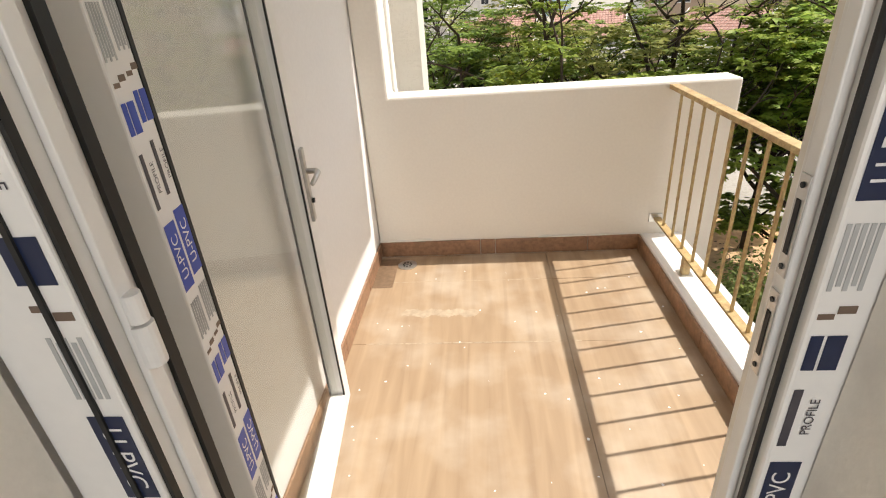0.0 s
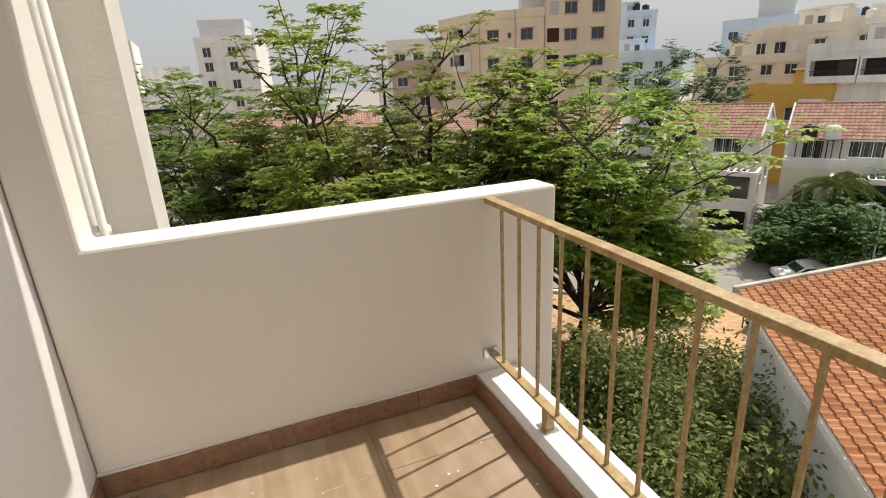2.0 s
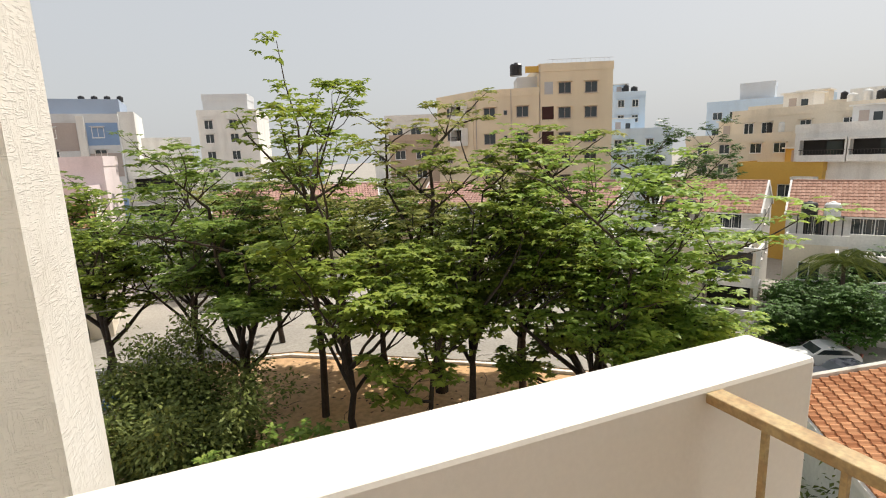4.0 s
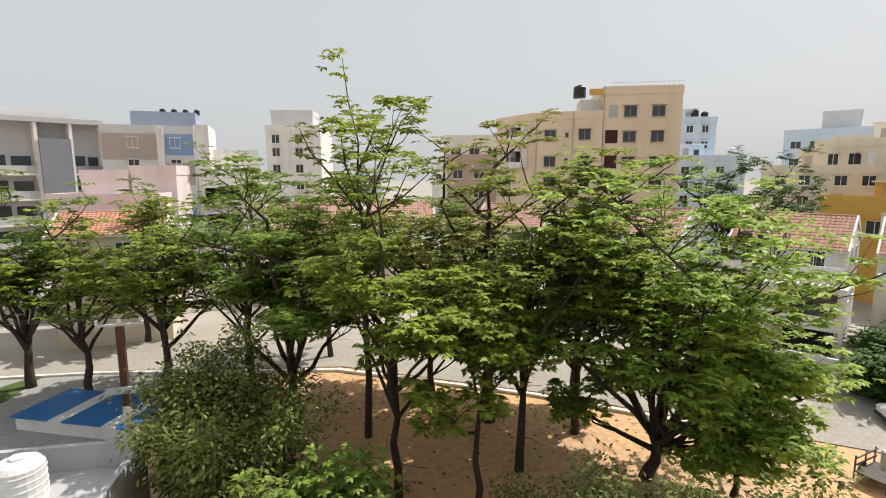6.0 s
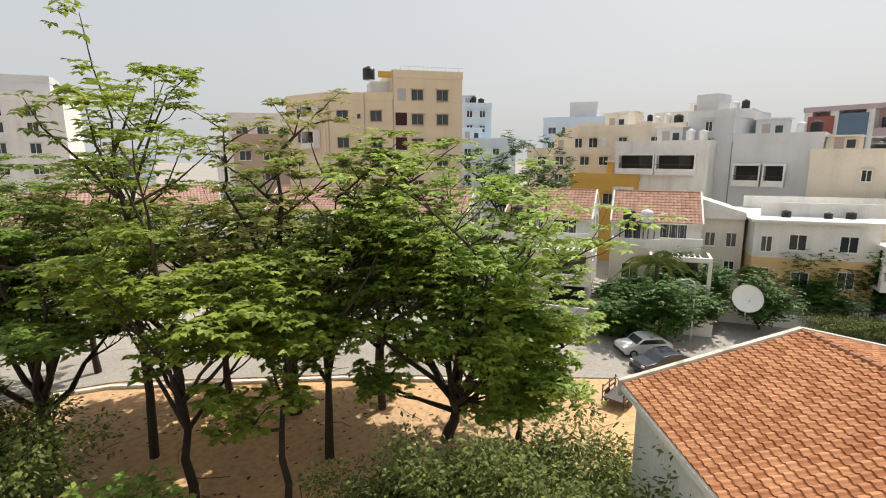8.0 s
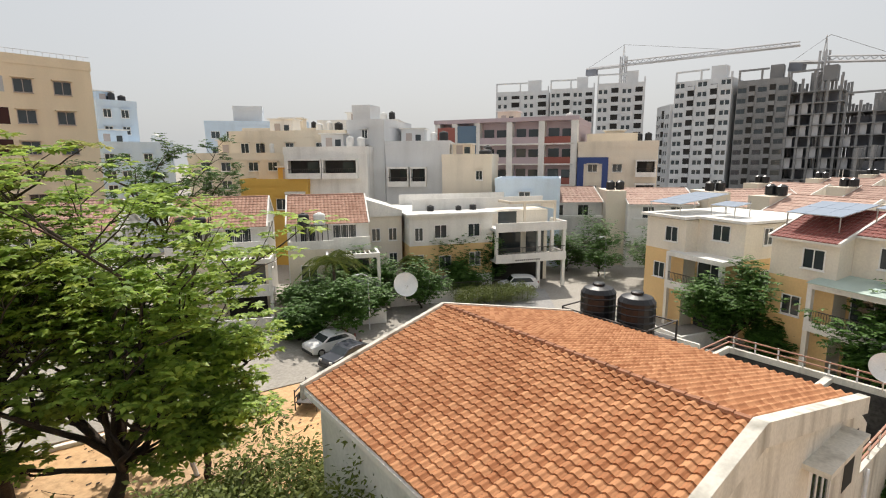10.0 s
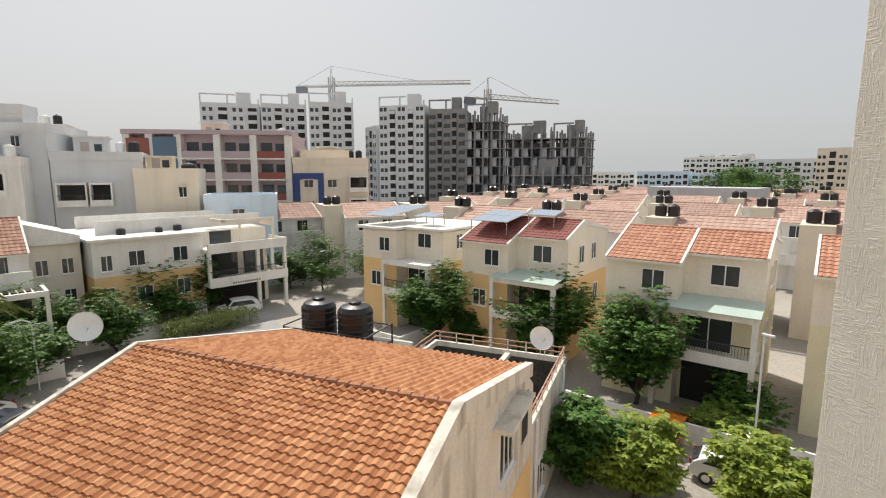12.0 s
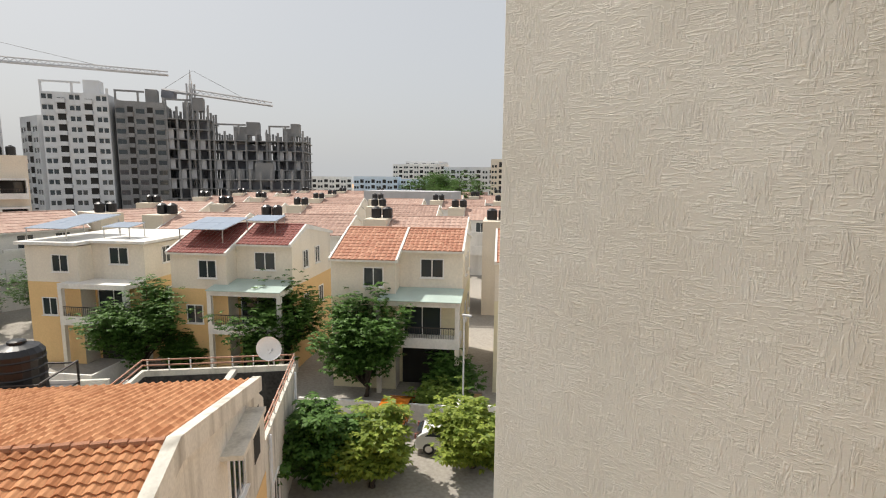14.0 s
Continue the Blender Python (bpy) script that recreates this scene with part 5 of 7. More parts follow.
block("building", "cream upper storey with a long balcony", (58.0, 48.0), (61.0, 33.0), 9, 4.4, CREAM, (2.2,), (2.0, 4.0, 8.0, 12.0), (1.0, 1.5))
block("building", "pale blue and white block with rooftop rooms", (90.9, 80.0), (101.5, 62.0), 14, 8.8, PBLUE, (3.0, 6.2), (2, 5, 8, 12, 16), (1.6, 1.3))
block("building", "white plastered rooftop room with parapet", (95.0, 76.0), (98.0, 71.0), 5, 12.0, LGREY)
hm, _ = block("building", "mustard-painted house with dark arched openings", (53.0, 43.0), (54.0, 34.6), 9, -1.5, MUSTARD, (-4.2,), (5.2,), (1.4, 1.2))
loggia(hm, (6.3, 8.0, -4.3, -2.3))
for u in (2.6,):
    bm = bmesh.new()
    prism(bm, [(u - 1, -7.5), (u + 1, -7.5), (u + 1, -4.0), (u + 0.7, -3.3), (u, -3.0), (u - 0.7, -3.3), (u - 1, -4.0)], -0.03, 0.02)
    part("arch", bm, INSIDESHADE, hm)
hw, _ = block("building", "white house with a wide open terrace storey", (54.0, 37.5), (56.5, 28.0), 8, 2.2, WHITE)
loggia(hw, (0.8, 4.4, -0.4, 1.5), (4.9, 8.6, -0.4, 1.5))
block("building", "grey concrete-toned block with sparse small windows", (60.9, 32.6), (60.9, 27.6), 10, 5.6, LGREY, (-3.8, -0.7, 2.3, 4.2), (2.4,), (0.7, 1.0))
block("building", "grey plastered stair tower room", (61.4, 32.0), (61.4, 29.6), 3, 7.4, LGREY)
hk, _ = block("building", "grey-white block with open utility balconies and washing", (60.9, 27.5), (62.5, 19.6), 10, 2.9, LGREY, (-3.8,), (6.0,), (1.0, 1.0))
loggia(hk, (0.6, 2.8, -1.6, 0.4), (3.4, 5.0, -1.6, 0.4))
block("building", "tan low block with a flat terrace", (60.5, 20.0), (61.0, 14.0), 8, 1.2, CREAM, (-0.9,), (4.5,), (0.7, 1.0))
water_tank((62.0, 15.0, 1.2), 0.8, 1.5)
block("building", "pale blue rooftop wall of a low house", (60.0, 13.4), (60.4, 6.0), 6, -1.6, PBLUE, (-3.0,), (3.4,), (1.2, 0.7))

SLATEB = mat("slate_blue_exterior_paint", (0.11, 0.17, 0.24), 0.7, vary=0.08, scale=0.4, bscale=8)
hm2, _ = balcony_block("apartment_building", "four-storey apartment block with maroon, slate-blue and mauve balconies", (81.4, 26.6), (78.8, 4.6), 14, 6.4, MAUVE, (-7.3, -4.25, -1.25, 1.75, 4.7), (3.4, 3.7, 5.2, 4.9, 5.2), (((MAROON,), (SLATEB,), MAUVE, MAUVE, MAROON),) * 5, fin=0.9)
part("top_panel", boxes((0.5, 3.4, -1.55, -1.45, 3.4, 6.3)), MAROON, hm2)
part("top_panel", boxes((3.9, 6.9, -1.55, -1.45, 0.8, 6.5)), SLATEB, hm2)
hn, Ln = block("apartment_building", "cream block with a navy-blue frame round its windows", (76.8, 4.6), (76.4, -6.0), 12, 2.9, CREAM, (-6.4, -3.4, -0.4), (2.1, 5.4), (1.2, 1.0))
part("navy_frame", boxes((0.0, 0.9, -0.14, -0.02, -9, 1.6), (3.4, 4.2, -0.14, -0.02, -9, 1.6), (0.903, 3.397, -0.14, -0.02, 0.7, 1.6), (0.903, 3.397, -0.14, -0.02, -4.2, -3.5 + 0.0)), NAVY, hn, "navy-blue painted frame")
loggia(hn, (8.0, 10.2, -0.9, 1.0), (8.0, 10.2, -4.2, -2.2))
part("roof_room", boxes((1.0, 8.0, 3.0, 9.0, 2.9, 5.0)), CREAM, hn)


for i, (A_, B_, dd, zz, ww) in enumerate((((53.9, 51.1), (57.8, 39.3), 9, 1.6, CREAM), ((58.0, 48.0), (61.0, 33.0), 9, 4.4, WHITE), ((54.0, 37.5), (56.5, 28.0), 8, 2.2, LGREY), ((60.9, 27.5), (62.5, 19.6), 10, 2.9, LGREY), ((60.5, 20.0), (61.0, 14.0), 8, 1.2, CREAM), ((51.4, 62.6), (59.5, 58.6), 10, 3.2, PBLUE), ((55.9, 67.1), (60.5, 65.2), 10, 9.0, PBLUE), ((76.8, 4.6), (76.4, -6.0), 12, 2.9, CREAM), ((81.4, 26.6), (78.8, 4.6), 14, 6.4, CREAM), ((53.0, 43.0), (54.0, 34.6), 9, -1.5, MUSTARD))):
    rooftop(A_, B_, dd, zz, 400 + i, ww)
block("building", "cream three-storey house with stepped terraces", (70.0, 55.0), (74.0, 44.0), 9, 5.6, CREAM, (-0.6, 2.4), (2.0, 5.0, 8.5), (1.2, 1.1))
hq, _ = block("building", "white four-storey house with open balconies", (72.0, 43.0), (74.5, 31.0), 9, 6.6, WHITE, (0.2, 3.2), (8.4,), (1.2, 1.1))
loggia(hq, (1.0, 4.8, 0.0, 2.2), (1.0, 4.8, 3.2, 5.4))
rooftop((70.0, 55.0), (74.0, 44.0), 9, 5.6, 431, CREAM)
rooftop((72.0, 43.0), (74.5, 31.0), 9, 6.6, 432, WHITE)


def tower(label, A, B, deep, zt, wall, skeleton=False, per=3.0, cols=4, crown=True):
    """A high block: rows of windows and balcony bays with painted recess shade, or a bare concrete frame."""
    yaw = math.degrees(math.atan2(B[1] - A[1], B[0] - A[0]))
    L = math.hypot(B[0] - A[0], B[1] - A[1])
    h = thing("tower_block", label, "apartment tower", (A[0], A[1], G), yaw)
    H = zt - G
    n = int(H / per)
    if skeleton:
        bm = bmesh.new()
        for i in range(cols + 1):
            for y in (0, deep * 0.33, deep * 0.66, deep):
                x = i * (L - 0.6) / cols
                box(bm, x, x + 0.6, y - 0.3, y + 0.3, 0, H + (0.8 if (i * 7 + int(y)) % 3 else 0))
        part("column_grid", bm, wall, h)["kind"] = "stuff"
        for k in range(1, n + 1):
            part("slab", boxes((-0.5, L + 0.5, -0.8, deep + 0.5, k * per - 0.25, k * per)), wall, h)
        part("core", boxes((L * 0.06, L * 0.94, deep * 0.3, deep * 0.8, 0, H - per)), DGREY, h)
        part("lift_core", boxes((L * 0.35, L * 0.6, deep * 0.2, deep * 0.5, H - per, H + 2.6)), wall, h)
        bm = bmesh.new()
        for k in range(n - 1):
            for i in range(cols):
                if (i * 5 + k * 3) % 7 < 4:
                    x = 0.6 + i * (L - 0.6) / cols
                    box(bm, x, x + (L - 0.6) / cols * 0.5, 0.1, 0.3, k * per + 0.02, (k + 1) * per - 0.25)
        part("infill_wall", bm, GREY, h)["kind"] = "stuff"
    else:
        part("wall", boxes((0, L, 0, deep, 0, H)), wall, h)
        bay = L / cols
        for i in range(cols):
            u = (i + 0.5) * bay
            if i % 2 == 1:
                # flat near-black panel paints the bay's shade
                part("recess", boxes((u - bay * 0.30, u + bay * 0.30, -0.05, 0.02, 2.5, H - 1.6)), INSIDESHADE, h)
                bm = bmesh.new()
                for k in range(1, n):
                    box(bm, u - bay * 0.34, u + bay * 0.34, -1.0, -0.053, k * per + 0.0, k * per + 1.15)
                part("balcony_stack", bm, wall, h)["kind"] = "stuff"
            else:
                bm = bmesh.new()
                for k in range(1, n):
                    for s in (-0.22, 0.22):
                        box(bm, u + bay * s - 0.55, u + bay * s + 0.55, -0.04, 0.02, k * per + 1.0, k * per + 2.3)
                part("window_glazing", bm, PANE, h)["kind"] = "stuff"
                bm = bmesh.new()
                for k in range(1, n):
                    box(bm, u - bay * 0.42, u + bay * 0.42, -0.25, -0.041, k * per + 2.45, k * per + 2.6)
                part("ledge_stack", bm, wall, h)["kind"] = "stuff"
    if crown:
        part("roof_frame", boxes((0, 0.5, 0, 0.5, H, H + 2.6), (L * 0.45, L * 0.45 + 0.5, 0, 0.5, H, H + 2.6), (0, L * 0.6, 0, 0.5, H + 2.603, H + 3.1), (L - 0.5, L, 0, 0.5, H, H + 1.6)), wall, h)
        part("lift_room", boxes((L * 0.6, L * 0.85, 2, 6, H, H + 4)), wall, h)
    return h


tower("pale grey high-rise block with a rooftop frame", (197.6, 38.2), (198.2, 18.6), 18, 26.0, LGREY)
tower("pale grey high-rise block with dark balcony bays", (195.2, 17.9), (195.8, 2.4), 18, 26.0, LGREY)
tower("white and grey high-rise block beneath the crane", (190.8, 1.6), (190.1, -13.9), 18, 26.5, LGREY)
tower("white high-rise side wing", (199, -19.0), (186.5, -21.5), 12, 18.5, LGREY, cols=3, crown=False)
tower("nearly finished grey high-rise with dark window columns", (184.5, -22.3), (176.8, -37.0), 20, 25.0, LGREY, cols=5)
tower("bare concrete high-rise with unplastered walls", (176.5, -38.5), (171.3, -50.2), 20, 23.5, CONCRETE, cols=5)
tower("bare concrete high-rise frame with open floors", (171.3, -50.3), (165.4, -61.0), 18, 21.8, CONCRETE, True, cols=4)
tower("unfinished concrete frame building", (165.1, -61.8), (156.9, -75.6), 16, 15.0, CONCRETE, True, cols=5)
tower("unfinished concrete frame building", (156.7, -75.9), (149.9, -84.4), 16, 14.8, CONCRETE, True, cols=4)
tower("low unfinished concrete frame building", (149.0, -58.9), (138.0, -77.0), 10, 3.2, CONCRETE, True, cols=7, crown=False)


def crane(at, zt, yaw, jib, back, tilt=0.0, label="tower crane with a long lattice jib over the high-rise site"):
    c = thing("tower_crane", label, "crane", (at[0], at[1], G), yaw)
    bm = bmesh.new()
    H = zt - G
    for x in (-0.8, 0.8):
        for y in (-0.8, 0.8):
            box(bm, x - 0.2, x + 0.2, y - 0.2, y + 0.2, 0, H + 3)
    z = 0
    while z < H - 2:
        tube(bm, [(-0.8, -0.8, z), (0.8, -0.8, z + 2)], 0.07, 4)
        tube(bm, [(-0.8, 0.8, z + 2), (0.8, 0.8, z)], 0.07, 4)
        z += 2
    part("mast", bm, GREY, c)
    bm = bmesh.new()
    tube(bm, [(-0.6, 0, H), (0, 0, H + 7), (0.6, 0, H)], 0.22, 5)
    part("apex", bm, LGREY, c)
    j = new("jib")
    j.parent = c
    j.location = (0, 0, H)
    j.rotation_euler = (0, -radians(tilt), 0)
    bm = bmesh.new()
    for y in (-0.6, 0.6):
        tube(bm, [(0, y, 0), (jib, y, 0)], 0.3, 4)
        tube(bm, [(0, y, 0), (-back, y, 0)], 0.5, 4)
    tube(bm, [(0, 0, 1.5), (jib, 0, 1.0)], 0.2, 4)
    x = 0
    while x < jib - 2:
        tube(bm, [(x, -0.6, 0), (x + 1, 0, 1.25), (x + 2, 0.6, 0)], 0.13, 4)
        x += 2
    part("lattice", bm, GREY, j)
    bm = bmesh.new()
    tube(bm, [(0, 0, 7), (jib * 0.65, 0, 1.1)], 0.05, 4)
    tube(bm, [(0, 0, 7), (-back, 0, 0.2)], 0.05, 4)
    part("ties", bm, RUSTY, j)
    part("counterweight", boxes((-back, -back + 4, -0.9, 0.9, -2.4, -0.05)), DGREY, j)


crane((199.5, -7.0), 33.5, -117, 52, 14, -1)
crane((171, -58), 27, -140, 26, 9, -8, "small tower crane behind the bare concrete block")

for A, B, z, m in (((272, -235), (250, -246), 13.5, LGREY), ((262, -225), (240, -242), 11.5, WHITE), ((212, -212), (184, -225), 8.5, LGREY), ((229, -160), (212, -177), 2.6, PBLUE), ((211, -178), (195, -193), 1.4, PBLUE), ((260, -149), (246, -171), 2.4, WHITE), ((250, -205), (232, -224), 10.5, WHITE), ((178, -214), (150, -226), 12.5, CREAM)):
    tower("hazy white apartment block on the skyline", A, B, 20, z, m, cols=8, crown=False)

# left side
hl, Ll = balcony_block("apartment_building", "grey apartment block with balconies and slate-coloured stair bay", (-46.0, 66.5), (-24.0, 80.6), 12, 7.4, GREY, (-6.2, -3.2, -0.2, 2.8, 5.0)[0:4], (4, 4, 3, 2, 2), (DGREY, DGREY, GREY, None, DGREY))
part("stair_bay", boxes((Ll * 0.74, Ll * 0.86, -1.9, -1.403, G, 6.0)), DGREY, hl)
part("upper_storey", boxes((4, Ll - 3, 1, 9, 7.45, 9.6)), LGREY, hl)
hl2, Ll2 = block("apartment_building", "apartment block painted in taupe, blue and pale grey panels", (-23.5, 79.0), (-12.6, 79.6), 14, 7.2, LGREY, (-6.2, -3.2, -0.2, 2.4, 5.2), (3.6, 8.6), (1.2, 1.2))
part("panel", boxes((0.1, 6.4, -0.03, -0.005, 3.6, 7.0), (7.4, 10.8, -0.03, -0.005, 0.2, 3.2)), TAUPE, hl2)
part("panel", boxes((7.4, 10.8, -0.03, -0.005, 4.2, 7.0), (7.4, 10.8, -0.03, -0.005, -6.6, -2.3)), BLUE, hl2)
part("fin", boxes((6.5, 7.3, -0.4, -0.005, G, 7.8)), WHITE, hl2)
part("roof_room", boxes((3, 11, 3, 12, 7.25, 10.2)), mat("slate_blue_paint", (0.30, 0.36, 0.46), 0.7, vary=0.1, scale=0.4, bscale=8), hl2, "slate-blue rooftop storey")
for k in range(7):
    water_tank((-22.0 + k * 1.5, 86.0, 10.2 if k > 2 else 7.3), 0.4, 0.8, BLACKP)
part("side_wing", boxes((Ll2 + 0.003, Ll2 + 1.8, 0.6, 12, G, 8.4)), WHITE, hl2)
block("building", "pale pink low house with flat terraces", (-20.5, 54.8), (-11.4, 53.3), 8, -0.9, PINK, (-4.0,), (7.6,), (0.9, 1.1))
block("building", "pale pink rooftop room with a blue sheet roof", (-18.5, 57.0), (-14.5, 56.4), 4, 1.2, PINK)
block("building", "pale pink rooftop room", (-14.3, 56.6), (-10.4, 56.2), 4, 1.6, PINK)
h = thing("gabled_house", "cream house with a low orange roof between trees", "house", (-16.6, 44.4, G), 6)
gable_wall(h, 0, 7.4, 0, 7, 8.4, 9.6, 3.2, CREAM)
gable_roof(h, 0.1, 7.3, 0, 7, 8.45, 9.75, 3.2, TILE_R)
window(h, 4.6, 6.6, 0.9, 1.1)
window(h, 6.6, 6.4, 0.6, 1.1)
window(h, 4.2, 3.6, 0.9, 1.2)
block("building", "white house with a terrace balustrade and dark balcony", (-12.9, 85.6), (-4.9, 86.5), 9, 4.4, WHITE, (-4.0, -0.6), (2.0, 5.0), (1.6, 1.6))
hd, _ = block("building", "white house front with deep open balconies", (-12.4, 80.0), (-6.4, 80.4), 5, 1.0, WHITE)
loggia(hd, (0.8, 5.2, -2.4, -0.2), (0.8, 5.2, -6.0, -3.8))
block("apartment_building", "white five-storey block with paired windows", (-3.7, 86.6), (4.4, 84.6), 10, 8.2, WHITE, (-6, -3.3, -0.7, 1.9, 4.4, 6.4), (1.5, 5.0), (1.1, 1.2))
block("building", "white plastered rooftop rooms with parapets", (-2.8, 88), (3.4, 86.5), 5, 10.6, LGREY)
block("building", "tan house with a yellow-edged terrace", (20.9, 71.6), (28.4, 66.9), 8, 3.4, mat("tan_paint", (0.50, 0.38, 0.28), 0.75, vary=0.1, scale=0.4, bscale=8), (-4.5, -1.6, 1.0), (1.5, 4.5), (1.4, 1.1))
block("building", "white hazy terraces behind the tan house", (24, 84), (34, 80), 8, 7.0, WHITE, (4.6,), (2, 5, 8), (1.6, 1.2))
rng = random.Random(11)
for k in range(16):
    a = radians(18 - k * 8.2)
    d = rng.uniform(150, 260)
    x, y = d * math.sin(-a), d * math.cos(a)
    if 60 < math.degrees(math.atan2(x, y)) < 150:
        continue
    w = rng.uniform(10, 22)
    t = Vector((math.cos(-a), math.sin(a) * 1.0))
    t = Vector((math.cos(math.atan2(x, y)), -math.sin(math.atan2(x, y))))
    block("building", "pale hazy block in the distance", (x, y), (x + t.x * w, y + t.y * w), 10, rng.uniform(1.5, 5.5), (WHITE, LGREY, CREAM, PBLUE)[k % 4], (0.0,), (2, 5, 8), (1.5, 1.3))


# rows of further villas
def far_villa(at, yaw, tiles, w=7.5):
    h = thing("villa", "white villa with a faded red tiled roof in the far rows", "house", (at[0], at[1], G), yaw, group="villa rows")
    gable_wall(h, 0, w, 0, 8, 7.4, 8.8, 4, WHITE)
    gable_roof(h, 0.1, w - 0.1, 0, 8, 7.45, 8.9, 4, tiles, 0.5, 0.6)
    window(h, w * 0.3, 5.8, 1.2, 1.2)
    window(h, w * 0.7, 5.8, 1.2, 1.2)
    part("side_room", boxes((-2.2, -0.003, 1, 6.5, 0, 8.8)), CREAM, h)
    part("balcony", boxes((0.2, w - 0.2, -1.4, -0.003, 2.9, 3.2), (0.2, w - 0.2, -1.4, -1.28, 3.203, 4.1), (0.2, w - 0.2, -1.4, -1.1, 5.6, 5.9)), WHITE, h)
    bm = bmesh.new()
    for k in range(2):
        lathe(bm, [(0.5, 8.85), (0.5, 9.7), (0.2, 9.9)], 10, -1.4 + k * 1.1, 3)
    part("tank", bm, BLACKP, h)
    return h


V1 = far_villa((62.5, 8.5), -75, islands("pale_pinkish_tile", (0.42, 0.27, 0.22), (0.56, 0.40, 0.33), 0.8, 0.2, 0.4))
V2 = far_villa((62.5, 8.5), -75, islands("faded_pinkish_brown_tile", (0.34, 0.22, 0.18), (0.48, 0.33, 0.27), 0.8, 0.2, 0.4))
for k, (x, y) in enumerate(((62.0, -1.5), (61.0, -12.0))):
    copy_thing(V1, pose(x, y, G, 0, 0, -80))
for r_, (x0, y0) in enumerate(((54, -20), (67, -33), (81, -47), (97, -63), (115, -81))):
    n_ = 6 + r_
    for k in range(n_):
        s = 11.2
        x, y = x0 + 4 * r_ + 10 - k * s * 0.79, y0 + 18 - k * s * 0.615 - 4
        if math.hypot(x - 44.2, y + 1.8) < 11 or (r_ == 0 and k == 0):
            continue
        copy_thing(V1 if (k + r_) % 2 else V2, pose(x, y, G, 0, 0, -142))
block("building", "grey-blue sheet-roofed hall beyond the villas", (88, -62), (72, -72), 10, -1.0, GREY, roofs=False)


# ---- trees ----
def leaf_cloud(rng, centres, radii, per, size, flat=0.35, droop=0.3):
    """Leaf blades around twig ends: each a bent blade of one folded quad. Returns vertices and faces."""
    C = np.repeat(np.array(centres), per, axis=0)
    R = np.repeat(np.array(radii), per)
    n = len(C)
    d = rng.normal(size=(n, 3))
    d /= np.linalg.norm(d, axis=1)[:, None]
    off = d * (rng.random(n) ** 0.45 * R)[:, None]
    off[:, 2] *= flat
    out = d.copy()
    out[:, 2] = out[:, 2] * 0.4 - droop + rng.normal(size=n) * 0.35
    return blades(rng, C + off, out, size * rng.uniform(0.6, 1.3, n), 0.24, 0.5)


def blades(rng, P, out, s, wide, rock):
    """A blade at every point P, pointing along out, s long; rock: how far its face leans from the level."""
    n = len(P)
    out = out / np.linalg.norm(out, axis=1)[:, None]
    side = np.cross(out, rng.normal(size=(n, 3)) * rock + np.array([0, 0, 1.0]))
    side /= np.linalg.norm(side, axis=1)[:, None]
    up = np.cross(side, out)
    m = P + out * (s * 0.5)[:, None] + up * (s * 0.10)[:, None]
    l, q = m + side * (s * wide)[:, None], m - side * (s * wide)[:, None]
    V = np.stack([P, l, P + out * s[:, None], q], 1).reshape(-1, 3)
    return V, np.arange(4 * n).reshape(-1, 4)


def rosettes(rng, centres, radii, per, size, flat):
    """Whorls of six drooping leaves on the upper shell of each flattened clump, as twig tips carry them."""
    k = max(3, int(per / 9.5))
    C = np.repeat(np.array(centres), k, axis=0)
    R = np.repeat(np.array(radii), k)
    n = len(C)
    d = rng.normal(size=(n, 3))
    if flat < 0.5:
        d[:, 2] = np.abs(d[:, 2]) * 0.8 - 0.1
    d /= np.linalg.norm(d, axis=1)[:, None]
    off = d * (R * rng.uniform(0.45, 1.1, n))[:, None]
    off[:, 2] *= flat
    hub = np.repeat(C + off, 6, axis=0)
    a = (rng.uniform(0, 6.28, n)[:, None] + np.arange(6) * 1.047 + rng.normal(size=(n, 6)) * 0.2).ravel()
    lean = np.repeat(d * 0.45, 6, axis=0)
    out = np.stack([np.cos(a), np.sin(a), -0.08 - 0.40 * rng.random(6 * n)], 1) + lean * np.array([1, 1, 0.6])
    return blades(rng, hub, out, size * rng.uniform(0.75, 1.45, 6 * n), 0.25, 0.22)


def quick_mesh(name, V, F, material, parent):
    me = bpy.data.meshes.new(name)
    me.vertices.add(len(V))
    me.vertices.foreach_set("co", V.astype(np.float32).ravel())
    me.loops.add(F.size)
    me.loops.foreach_set("vertex_index", F.astype(np.int32).ravel())
    me.polygons.add(len(F))
    me.polygons.foreach_set("loop_start", np.arange(0, F.size, 4, dtype=np.int32))
    me.update(calc_edges=True)
    me.materials.append(material)
    ob = new(name, me)
    ob.parent = parent
    return ob


